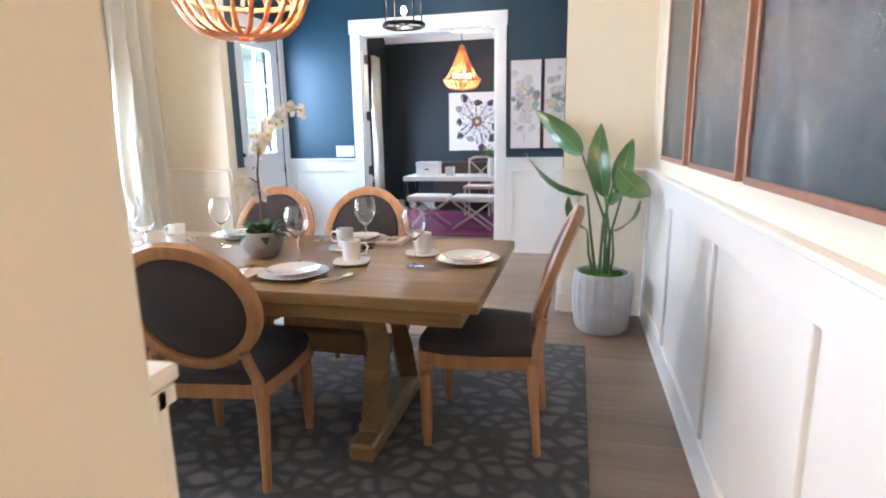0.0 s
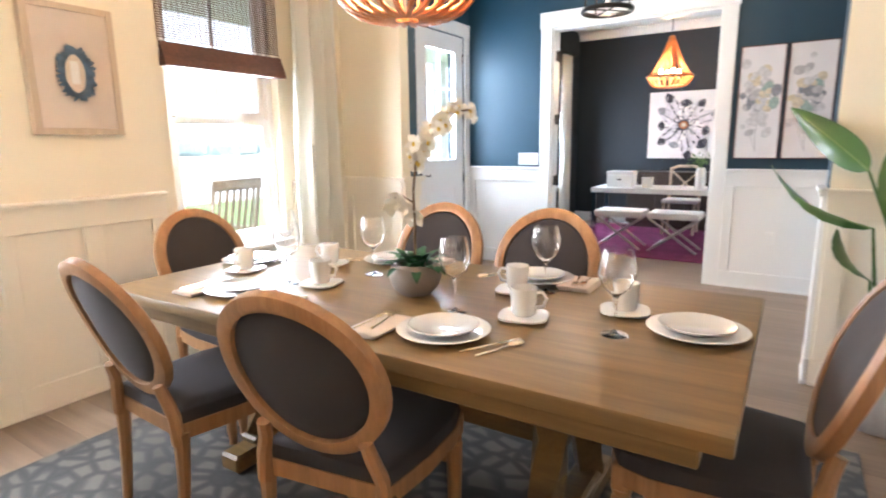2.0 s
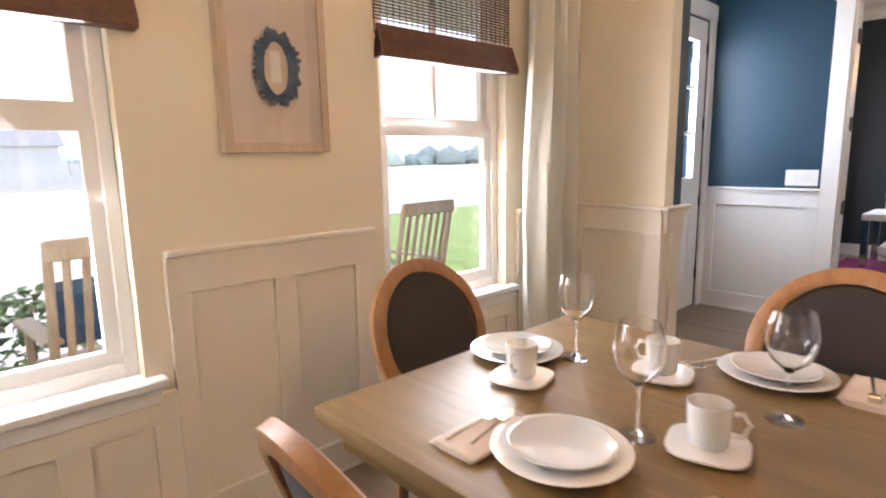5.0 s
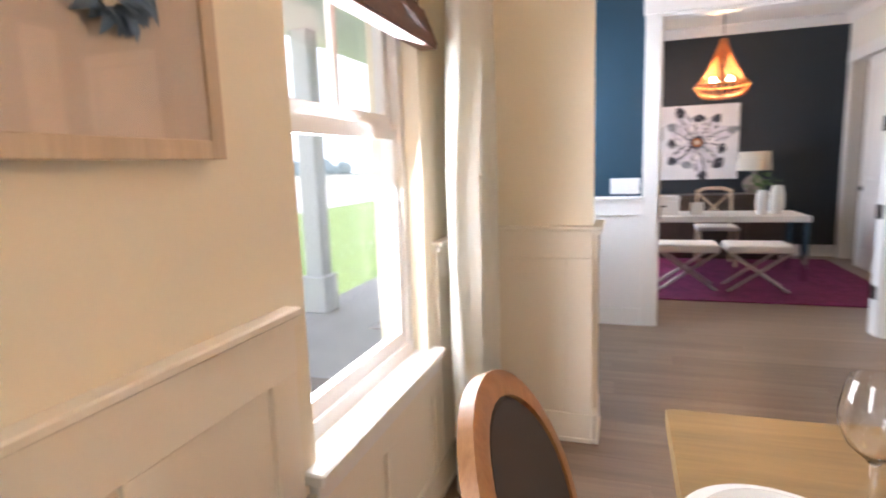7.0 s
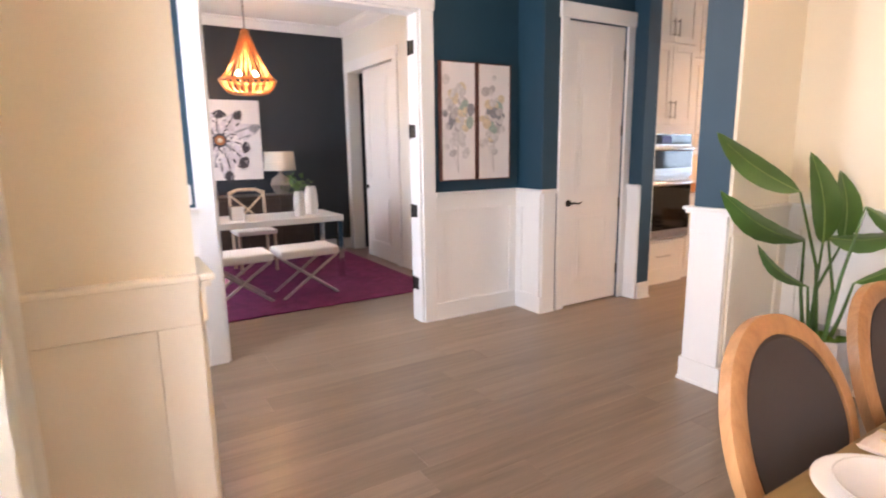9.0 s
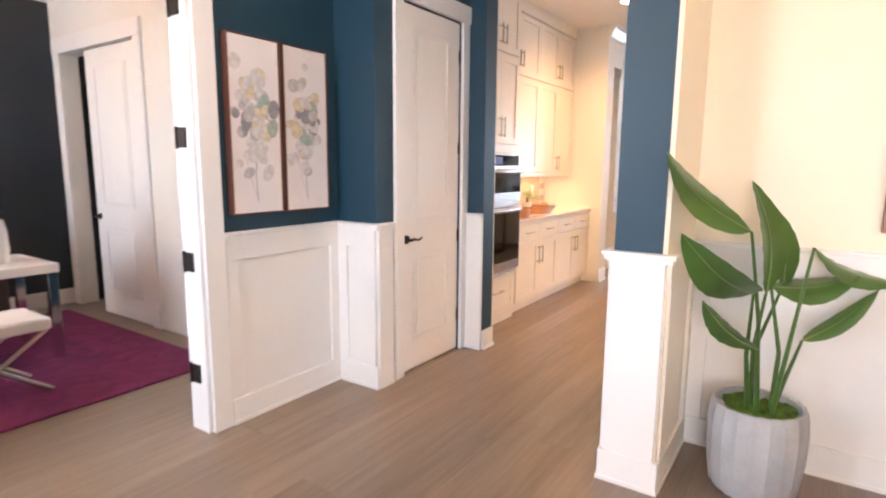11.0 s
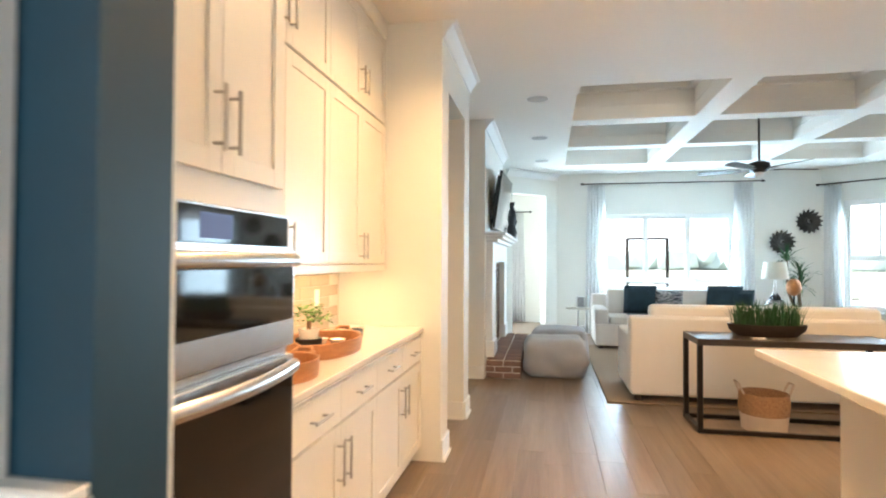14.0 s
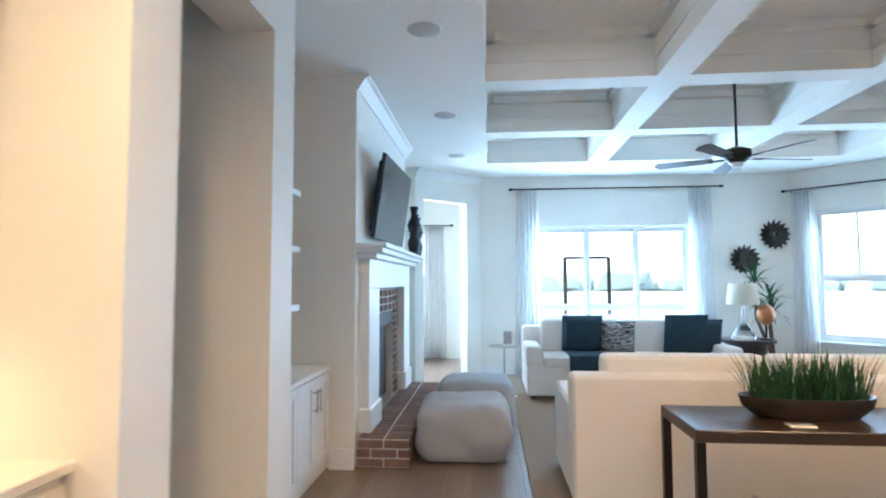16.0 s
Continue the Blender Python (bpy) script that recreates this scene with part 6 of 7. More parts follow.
b_side = brick_data(0.195, 0.012, 0.060, "brick")
b_top = brick_data(0.095, 0.195, 0.012, "brick")
for r in range(3):
    for k in range(-1, 2):
        o = 0.10 if r % 2 else 0.0
        x0 = 6.095 + k * 0.205 + o
        if 6.08 < x0 + 0.19 and x0 < 6.48:
            a0, a1 = max(6.092, x0), min(6.50, x0 + 0.195)
            if a1 - a0 > 0.04:
                lay(hb, brick_data(a1 - a0, 0.012, 0.060, "brick"), 7.93, a0, 0.006 + r * 0.07, 90)
    for k in range(12):
        lay(hb, b_side, 7.925 + k * 0.205 - (0.0 if r % 2 else 0.0), 6.092, 0.006 + r * 0.07)
for k in range(23):
    for j in range(2):
        lay(hb, b_top, 7.925 + k * 0.1035, 6.09 + j * 0.205, 0.213)
for x0 in (8.43, 9.60):
    for r in range(16):
        lay(sur, b_side, x0 + 0.0, 6.508, 0.232 + r * 0.07)
for k in range(4):
    for r in range(3):
        lay(sur, b_side, 8.66 + k * 0.235, 6.508, 1.13 + r * 0.072)
tv = thing("television", Matrix.Translation((8.78, 6.40, 2.14)) @ pose(0, 0, 0, 8, 0, -2), "large black flat television tilted on its wall bracket", "television")
part("screen", Build().box(-0.60, 0.60, -0.045, -0.010, -0.36, 0.36, 0.006), SCREEN, tv)
part("casing", Build().box(-0.55, 0.55, -0.010, 0.02, -0.30, 0.30, 0.006), BLACK, tv)
part("bracket", Build().box(-0.12, 0.12, 0.02, 0.10, -0.12, 0.12, 0.004), BLACKMETAL, tv)
for k, (vx, h) in enumerate(((9.92, 0.56), (10.14, 0.46))):
    vs = thing("mantel_vase", pose(vx, 6.335, 1.7155), "black sculptural vase on the mantel", "vase", "mantel vases")
    part("body", Build().lathe([(0.0, 0.0), (0.05, 0.0), (0.075, h * 0.25), (0.045, h * 0.42), (0.08, h * 0.62), (0.03, h * 0.82), (0.05, h), (0.0, h * 0.98)], (0, 0, 0), 14), BLACK, vs)
    wv = Build()
    for j in range(9):
        a = j * 0.7
        wv.blade((0.03 * math.cos(a), 0.03 * math.sin(a), h * (0.2 + 0.07 * j)), (0.10 * math.cos(a), 0.10 * math.sin(a), h * (0.3 + 0.07 * j)), 0.03, 0.2, 0.2, 4)
    part("fins", wv, BLACK, vs)


def pillow_shape(w, h, t, n=10):
    b = Build()
    for s in (1, -1):
        g = [[b.bm.verts.new((w * (i / n - 0.5), s * t * (max(0.0, (1 - (2 * i / n - 1) ** 4) * (1 - (2 * j / n - 1) ** 4))) ** 0.5, h * (j / n - 0.5))) for j in range(n + 1)] for i in range(n + 1)]
        for i in range(n):
            for j in range(n):
                b.bm.faces.new((g[i][j], g[i + 1][j], g[i + 1][j + 1], g[i][j + 1]))
    bmesh.ops.remove_doubles(b.bm, verts=b.bm.verts, dist=0.0005)
    return b


def make_sofa(m, L, label):
    """A slipcovered sofa along local x, facing +y."""
    s = thing("sofa", m, label, "sofa", "white sofas")
    part("base", Build().box(0.005, L - 0.005, 0.215, 0.98, 0.06, 0.40, 0.03, 3), SOFACLOTH, s)
    part("back", Build().box(0.0, L, 0, 0.22, 0.06, 0.83, 0.045, 3), SOFACLOTH, s)
    for x0, x1 in ((0, 0.20), (L - 0.20, L)):
        part("arm", Build().box(x0, x1, 0.20, 0.97, 0.38, 0.64, 0.05, 3), SOFACLOTH, s)
    w = (L - 0.42) / 2
    for k in range(2):
        part("seat_cushion", Build().box(0.21 + k * w, 0.21 + (k + 1) * w - 0.008, 0.22, 0.99, 0.395, 0.52, 0.035, 3), SOFACLOTH, s)
        part("back_cushion", Build().box(0.21 + k * w + 0.01, 0.21 + (k + 1) * w - 0.02, 0.15, 0.38, 0.50, 0.93, 0.06, 3), SOFACLOTH, s)
    for x in (0.08, L - 0.08):
        for y in (0.08, 0.90):
            part("foot", Build().box(x - 0.03, x + 0.03, y - 0.03, y + 0.03, 0, 0.07), DARKWOOD, s)
    return s


make_sofa(Matrix(((0, 1, 0, 7.10), (-1, 0, 0, 4.99), (0, 0, 1, 0.014), (0, 0, 0, 1))), 2.5, "white slipcovered sofa seen from behind")
make_sofa(Matrix(((0, -1, 0, 11.35), (1, 0, 0, 2.55), (0, 0, 1, 0), (0, 0, 0, 1))), 2.5, "white slipcovered sofa below the window")
tagged(part("jute_rug", Build().box(7.05, 10.75, 1.6, 5.21, 0.0, 0.014, 0.004), JUTE), "brown woven jute rug", "rug")
STRIPE = blotch("patterned_cushion", [(0.45, (0.02, 0.03, 0.05)), (0.52, (0.55, 0.55, 0.56))], 9, 0.9, (1, 1, 6))
for y, z, mt, w, lab in ((4.32, 0.74, NAVYCLOTH, 0.50, "dark navy textured cushion"), (3.88, 0.70, STRIPE, 0.42, "navy and white patterned cushion"), (3.05, 0.74, NAVYCLOTH, 0.52, "dark navy textured cushion"), (2.85, 0.71, NAVYCLOTH, 0.46, "dark navy textured cushion")):
    c = part("cushion", pillow_shape(w, w * 0.94, 0.09), mt)
    c.matrix_world = Matrix.Translation((10.82, y, z + 0.02)) @ pose(0, 0, 0, 0, 0, 90) @ pose(0, 0, 0, -12, 0, 0)
    tagged(c, lab, "cushion", "sofa cushions")
b = Build()
prof = [(10.85, 0.545), (10.6, 0.545), (10.40, 0.548), (10.345, 0.535), (10.325, 0.48), (10.32, 0.36), (10.325, 0.24)]
rows = [[b.bm.verts.new((x + 0.006 * math.sin(k * 1.1 + z * 9), 3.70 + 0.85 * k / 20 + 0.03 * noise.noise(Vector((k * 0.3, x, z))), z + 0.008 * noise.noise(Vector((k * 0.5, x * 4, 1))) - 0.04 * (z < 0.3) * math.sin(k * 0.31))) for k in range(21)] for x, z in prof]
for p, q in zip(rows, rows[1:]):
    for k in range(20):
        b.bm.faces.new((p[k], p[k + 1], q[k + 1], q[k]))
th = part("throw_blanket", b, NAVYCLOTH)
th.modifiers.new("thickness", "SOLIDIFY").thickness = 0.012
tagged(th, "dark navy throw draped over the sofa seat", "blanket")
for x, y in ((8.36, 5.69), (9.38, 5.62)):
    ot = thing("pouf_ottoman", pose(x, y, 0), "soft grey canvas pouf ottoman", "ottoman", "grey poufs")
    b = Build()
    b.box(-0.36, 0.36, -0.36, 0.36, 0.0, 0.42, 0.11, 5)
    bmesh.ops.subdivide_edges(b.bm, edges=[e for e in b.bm.edges if e.calc_length() > 0.15], cuts=7, use_grid_fill=True)
    for v in b.bm.verts:
        k = 1 + 0.10 * math.sin(math.pi * min(1, max(0, v.co.z / 0.42)))
        v.co.x, v.co.y = v.co.x * k * 0.95, v.co.y * k * 0.95
        if v.co.z > 0.3:
            v.co.z += 0.035 * (1 - (v.co.x ** 2 + v.co.y ** 2) / 0.3)
        if v.co.z > 0.02:
            v.co += Vector((v.co.x, v.co.y, 0.25 * v.co.z)) * (0.10 * noise.noise(v.co * 5 + Vector((x, 0, 0)))) + Vector((0, 0, 0.018 * noise.noise(v.co * 9 + Vector((x, 3, 0)))))
    part("cushion", b, GREYCLOTH, ot)
    part("seam", Build().tube([(0.345 * sx * 0.95, 0.345 * sy * 0.95, 0.035) for sx, sy in ((-1, -1), (1, -1), (1, 1), (-1, 1))], 0.006, 6, closed=True), GREYCLOTH, ot)
cn = thing("console_table", pose(0, 0, 0), "dark brown metal-framed console table behind the sofa", "table")
CX0, CX1, CY0, CY1 = 6.22, 6.72, 3.10, 4.59
part("tabletop", Build().box(CX0, CX1, CY0, CY1, 0.705, 0.76, 0.004), DARKWOOD, cn)
for x in (CX0 + 0.02, CX1 - 0.02):
    for y in (CY0 + 0.02, CY1 - 0.02):
        part("leg", Build().box(x - 0.02, x + 0.02, y - 0.02, y + 0.02, 0, 0.705, 0.002), BLACKMETAL, cn)
    part("runner", Build().box(x - 0.018, x + 0.018, CY0 + 0.04, CY1 - 0.04, 0.0, 0.035, 0.002), BLACKMETAL, cn)
for y in (CY0 + 0.02, CY1 - 0.02):
    part("runner", Build().box(CX0 + 0.04, CX1 - 0.04, y - 0.018, y + 0.018, 0.0, 0.035, 0.002), BLACKMETAL, cn)
gt = thing("grass_planter", pose(6.50, 3.98, 0.761), "faux grass in a rough wooden dough bowl", "plant")
part("bowl", Build().lathe([(0.0, 0.0), (0.75, 0.0), (0.95, 0.05), (1.0, 0.10), (0.95, 0.10), (0.85, 0.06), (0.0, 0.05)], (0, 0, 0), 28, 0.13, 0.31), DARKWOOD, gt)
gb = Build()
for k in range(420):
    x, y = rg.uniform(-0.09, 0.09), rg.uniform(-0.25, 0.25)
    h = rg.uniform(0.14, 0.27)
    gb.blade((x, y, 0.05), (x * 1.5 + rg.uniform(-.05, .05), y * 1.15 + rg.uniform(-.06, .06), 0.05 + h), 0.005, 0.1, 0.2, 3)
part("grass", gb, GRASSLEAF, gt, "long dark green grass blades")
tagged(part("paper_card", Build().box(6.27, 6.33, 4.06, 4.17, 0.761, 0.772, 0.003), CHINA), "small white card box on the console", "card")
bk = thing("wicker_basket", pose(6.46, 4.02, 0.0), "two-tone wicker basket with rope handles under the console", "basket")
part("lower", Build().lathe([(0.0, 0.0), (0.165, 0.0), (0.18, 0.13), (0.0, 0.13)], (0, 0, 0), 36, wave=0.003, waves=18), NAPKIN, bk, "cream painted lower band")
part("upper", Build().lathe([(0.18, 0.13), (0.19, 0.20), (0.185, 0.30), (0.175, 0.30), (0.175, 0.20), (0.0, 0.135)], (0, 0, 0), 36, wave=0.003, waves=18), WICKER, bk)
for s in (-1, 1):
    part("handle", Build().tube([(-0.06, s * 0.17, 0.29), (-0.05, s * 0.21, 0.38), (0.05, s * 0.21, 0.38), (0.06, s * 0.17, 0.29)], 0.009, 6), NAPKIN, bk)
st = thing("side_table", pose(10.72, 5.30, 0), "small round chrome C-shaped side table", "table")
part("tabletop", Build().lathe([(0.0, 0.60), (0.20, 0.60), (0.20, 0.615), (0.0, 0.615)], (0, 0, 0), 32), NICKEL, st)
part("post", Build().rod((0.0, 0, 0.0), (0.0, 0, 0.60), 0.014).rod((0, 0, 0.012), (-0.20, -0.16, 0.012), 0.012), CHROME, st)
pf = thing("photo_frame", pose(10.70, 5.26, 0.616, 0, 0, 100), "small white framed photo on a table", "frame")
part("frame", Build().box(-0.07, 0.07, -0.01, 0.01, 0, 0.19, 0.003), WHITE, pf)
part("photo", Build().box(-0.05, 0.05, 0.0105, 0.012, 0.02, 0.17), INKS[0], pf)
et = thing("end_table", pose(11.45, 2.05, 0), "dark round wooden end table", "table")
part("tabletop", Build().lathe([(0.0, 0.60), (0.36, 0.60), (0.36, 0.64), (0.0, 0.64)], (0, 0, 0), 32), DARKWOOD, et)
part("body", Build().lathe([(0.0, 0.0), (0.26, 0.0), (0.22, 0.30), (0.26, 0.60), (0.0, 0.60)], (0, 0, 0), 24), DARKWOOD, et)
tl = thing("table_lamp", pose(11.40, 2.10, 0.641), "clear glass lamp with a white drum shade", "lamp")
part("base", Build().lathe([(0.0, 0.0), (0.14, 0.0), (0.15, 0.05), (0.10, 0.13), (0.035, 0.22), (0.022, 0.40), (0.022, 0.46), (0.0, 0.46)], (0, 0, 0), 28), GLASS, tl)
part("shade", Build().lathe([(0.20, 0.46), (0.165, 0.74), (0.160, 0.74), (0.195, 0.46)], (0, 0, 0), 32), SHADE, tl)
eg = thing("ornament", pose(11.30, 1.86, 0.641), "bronze egg-shaped ornament on a stand", "ornament")
part("egg", Build().ball((0, 0, 0.33), 0.11, (1, 1, 1.3), 3), ROPE, eg)
part("stand", Build().rod((0, 0, 0), (0, 0, 0.2), 0.015).rod((0, 0, 0), (0, 0, 0.02), 0.08), BLACKMETAL, eg)
py = thing("yucca_plant", pose(11.62, 1.62, 0), "spiky-leaved yucca beside the lamp", "plant")
part("trunk", Build().tube([(0, 0, 0.3), (0.03, 0.02, 0.8), (0, 0.02, 1.15)], 0.03, 8, 0.8).tube([(0, 0, 0.35), (0.02, 0.2, 0.9), (0.0, 0.22, 1.4)], 0.025, 8, 0.8), STEM, py)
part("pot", Build().lathe([(0.0, 0.0), (0.16, 0.0), (0.19, 0.32), (0.0, 0.31)], (0, 0, 0), 24), CLAY, py)
yl = Build()
for cx, cy, cz in ((0, 0.02, 1.15), (0, 0.22, 1.4), (0.0, 0.0, 0.95)):
    for k in range(34):
        a, e = rg.random() * 6.28, rg.uniform(-0.5, 1.3)
        L = rg.uniform(0.25, 0.4)
        yl.blade((cx, cy, cz), (cx + L * math.cos(a) * math.cos(e), cy + L * math.sin(a) * math.cos(e), cz + L * math.sin(e)), 0.014, 0.12, 0.2, 5)
part("leaves", yl, GRASSLEAF, py)
mat_flower = mat("aged_dark_metal", (0.07, 0.065, 0.06), 0.5, 0.6, vary=0.3, scale=20)
for yy, zz, rr in ((1.22, 2.11, 0.23), (1.66, 1.74, 0.23)):
    wd = thing("wall_flower", pose(12.29, yy, zz, 0, -90, 0), "dark layered metal flower wall ornament", "wall decor", "wall flowers")
    for ring_, q in ((0, 1.0), (1, 0.75), (2, 0.5)):
        for k in range(16):
            a = 2 * math.pi * k / 16 + ring_ * 0.2
            part("petal", Build().blade((0.03 * math.cos(a), 0.03 * math.sin(a), 0.02 + 0.015 * ring_), (rr * q * math.cos(a), rr * q * math.sin(a), 0.03 + 0.03 * ring_), 0.045 * q, 0.1, 0.25, 4, side=Vector((-math.sin(a), math.cos(a), 0.35))), mat_flower, wd)
    part("hub", Build().ball((0, 0, 0.06), 0.03, (1, 1, 0.7), 1), BLACKMETAL, wd)
fan = thing("ceiling_fan", pose(8.95, 3.18, 0), "dark bronze ceiling fan with five blades, at rest", "fan")
part("rod", Build().rod((0, 0, 2.63), (0, 0, H + 0.38), 0.013).lathe([(0.0, H + 0.32), (0.05, H + 0.32), (0.07, H + 0.38), (0.0, H + 0.38)], (0, 0, 0), 20), BLACKMETAL, fan)
part("motor", Build().lathe([(0.0, 2.50), (0.06, 2.50), (0.10, 2.53), (0.125, 2.57), (0.12, 2.62), (0.05, 2.65), (0.0, 2.65)], (0, 0, 0), 28), BLACKMETAL, fan)
part("light_kit", Build().lathe([(0.0, 2.455), (0.04, 2.46), (0.065, 2.50), (0.0, 2.50)], (0, 0, 0), 24), WHITE, fan)
for k in range(5):
    a = 2 * math.pi * k / 5 + 1.1
    bl = part("blade", Build().prism([(0.2, -0.05), (0.68, -0.07), (0.72, -0.03), (0.72, 0.03), (0.68, 0.07), (0.2, 0.05)], -0.004, 0.004), DARKWOOD, fan)
    bl.matrix_local = pose(0, 0, 2.545, 0, 0, math.degrees(a)) @ pose(0, 0, 0, 12, 0, 0)
    part("blade_iron", Build().box(0.09, 0.24, -0.02, 0.02, -0.01, -0.004), BLACKMETAL, bl)

# ---- office ----
tagged(part("plum_rug", Build().box(-1.9, 0.80, 7.80, 10.25, 0, 0.014, 0.005), PLUM), "deep plum shag rug", "rug")
dk = thing("writing_desk", pose(0, 0, 0), "white parsons desk with chrome legs", "desk")
part("tabletop", Build().box(-1.55, 0.21, 8.80, 9.50, 0.645, 0.71, 0.004), WHITE, dk)
for x in (-1.51, 0.17):
    for y in (8.84, 9.46):
        part("leg", Build().box(x - 0.03, x + 0.03, y - 0.03, y + 0.03, 0.014, 0.645, 0.002), CHROME, dk)
for x in (-1.02, -0.38):
    bn = thing("x_bench_stool", pose(x, 8.38, 0.014), "cream upholstered stool on crossed chrome legs", "stool", "office stools")
    part("seat", Build().box(-0.29, 0.29, -0.21, 0.21, 0.39, 0.47, 0.03, 3), SOFACLOTH, bn)
    for y in (-0.17, 0.17):
        part("leg", Build().rod((-0.27, y, 0), (0.27, y, 0.39), 0.014).rod((0.27, y + 0.005, 0), (-0.27, y + 0.005, 0.39), 0.014), NICKEL, bn)
    part("stretcher", Build().rod((0, -0.17, 0.195), (0, 0.17, 0.195), 0.012), NICKEL, bn)
ch2 = thing("desk_chair", pose(-0.55, 9.78, 0.014), "light oak cross-back chair with a pale seat pad", "chair")
part("seat", Build().box(-0.23, 0.23, -0.22, 0.2, 0.44, 0.49, 0.02, 2), SOFACLOTH, ch2)
for x in (-0.2, 0.2):
    part("leg", Build().rod((x, -0.19, 0), (x, -0.19, 0.44), 0.018), FRAMEWOOD, ch2)
    part("back_post", Build().tube([(x, 0.18, 0), (x, 0.19, 0.46), (x, 0.24, 0.92)], 0.018), FRAMEWOOD, ch2)
part("top_rail", Build().tube([(-0.2, 0.235, 0.90), (-0.1, 0.25, 0.94), (0.1, 0.25, 0.94), (0.2, 0.235, 0.90)], 0.022, 8), FRAMEWOOD, ch2)
part("cross", Build().rod((-0.19, 0.20, 0.52), (0.19, 0.23, 0.88), 0.012).rod((0.19, 0.205, 0.52), (-0.19, 0.235, 0.88), 0.012), FRAMEWOOD, ch2)
cr = thing("credenza", pose(-0.55, 10.33, 0), "dark wood credenza against the office wall", "cabinet")
part("body", Build().box(-0.85, 0.85, -0.22, 0.22, 0.08, 0.86, 0.006), DARKWOOD, cr)
for k in range(4):
    part("door", Build().box(-0.83 + k * 0.417, -0.83 + k * 0.417 + 0.41, -0.235, -0.22, 0.12, 0.82, 0.004), DARKWOOD, cr)
part("plinth", Build().box(-0.8, 0.8, -0.18, 0.2, 0, 0.08), DARKWOOD, cr)
l2 = thing("table_lamp", pose(-0.05, 10.30, 0.861), "brown ceramic lamp with a white drum shade", "lamp")
part("base", Build().lathe([(0.0, 0.0), (0.07, 0.0), (0.10, 0.05), (0.13, 0.12), (0.10, 0.20), (0.03, 0.25), (0.02, 0.32), (0.0, 0.32)], (0, 0, 0), 24), CLAY, l2)
part("shade", Build().lathe([(0.20, 0.30), (0.18, 0.54), (0.175, 0.54), (0.195, 0.30)], (0, 0, 0), 32), SHADE, l2)
bx = thing("storage_box", pose(-1.22, 9.1, 0.711), "white lidded storage box on the desk", "box")
part("box", Build().box(-0.17, 0.17, -0.13, 0.13, 0, 0.16, 0.005), WHITE, bx)
part("lid", Build().box(-0.175, 0.175, -0.135, 0.135, 0.161, 0.21, 0.005), WHITE, bx)
part("slot", Build().box(-0.03, 0.03, -0.1315, -0.13, 0.09, 0.11), BLACK, bx)
tagged(part("tissue_box", Build().box(-0.93, -0.80, 8.98, 9.1, 0.711, 0.85, 0.006), CHINA), "small white box on the desk", "box")
for x, y, h, r in ((-0.22, 8.98, 0.27, 0.065), (-0.05, 9.10, 0.31, 0.075)):
    v = thing("vase", pose(x, y, 0.711), "white faceted ceramic vase", "vase", "desk vases")
    part("body", Build().lathe([(0.0, 0.0), (r * 0.85, 0.0), (r, h * 0.3), (r * 0.95, h * 0.75), (r * 0.7, h), (r * 0.6, h), (0.0, h * 0.8)], (0, 0, 0), 10), CHINA, v)
    if h < 0.3:
        sg = Build()
        for k in range(60):
            a, e, q = rg.random() * 6.28, rg.uniform(0.1, 1.4), rg.uniform(0.06, 0.2)
            p = Vector((q * math.cos(a) * math.cos(e), q * math.sin(a) * math.cos(e), h + q * math.sin(e)))
            sg.blade(p, p + Vector((rg.uniform(-.04, .04), rg.uniform(-.04, .04), 0.03)), 0.012, 0.2, 0.2, 4)
            if k % 6 == 0:
                sg.rod((0, 0, h * 0.85), p, 0.003, n=5)
        part("sprigs", sg, SHRUB, v, "grey-green leafy sprigs")
fa = framed(Matrix(((-1, 0, 0, 0), (0, -1, 0, 10.60), (0, 0, 1, 0), (0, 0, 0, 1))) @ pose(0.20, 0, 1.05), 1.02, 1.00, "large square canvas with a bold charcoal and lavender flower", CANVAS, CANVAS, 0.01, 0.045)
fr_rng = random.Random(11)
DEEP = mat("ink_charcoal", (0.045, 0.042, 0.055), 0.8, vary=0.5, scale=18, fine=120, bump=0.02)
WASH = mat("ink_lavender", (0.60, 0.58, 0.64), 0.8, vary=0.25, scale=14, fine=120, bump=0.02)
RUST = mat("ink_rust", (0.34, 0.13, 0.05), 0.8, vary=0.4, scale=25, bump=0.02)
for k in range(11):
    a = 2 * math.pi * k / 11 + fr_rng.uniform(-0.1, 0.1)
    L = 0.36 + 0.08 * (k % 3)
    ca, sa = math.cos(a), math.sin(a)
    side = Vector((-sa, 0, ca))
    y = 0.0465 + 0.0006 * k
    part("petal", Build().blade((0.51 + 0.05 * ca, y, 0.5 + 0.05 * sa), (0.51 + L * ca, y, 0.5 + L * sa), 0.115, 0.0, 0.0, 9, side=side), WASH if k % 3 else CANVAS, fa)
    for q0, q1, w, off in ((0.74, 1.05, 0.075, 0.0), (0.30, 0.92, 0.014, 0.065), (0.16, 0.42, 0.040, 0.0), (0.35, 0.8, 0.012, -0.03)):
        o = side * off
        part("brush_stroke", Build().blade((0.51 + L * q0 * ca + o.x, y + 0.0003, 0.5 + L * q0 * sa + o.z), (0.51 + L * q1 * ca + o.x, y + 0.0003, 0.5 + L * q1 * sa + o.z), w * fr_rng.uniform(0.7, 1.2), 0.0, 0.0, 6, side=side), DEEP if (k + int(q0 * 10)) % 4 else INKS[2], fa)
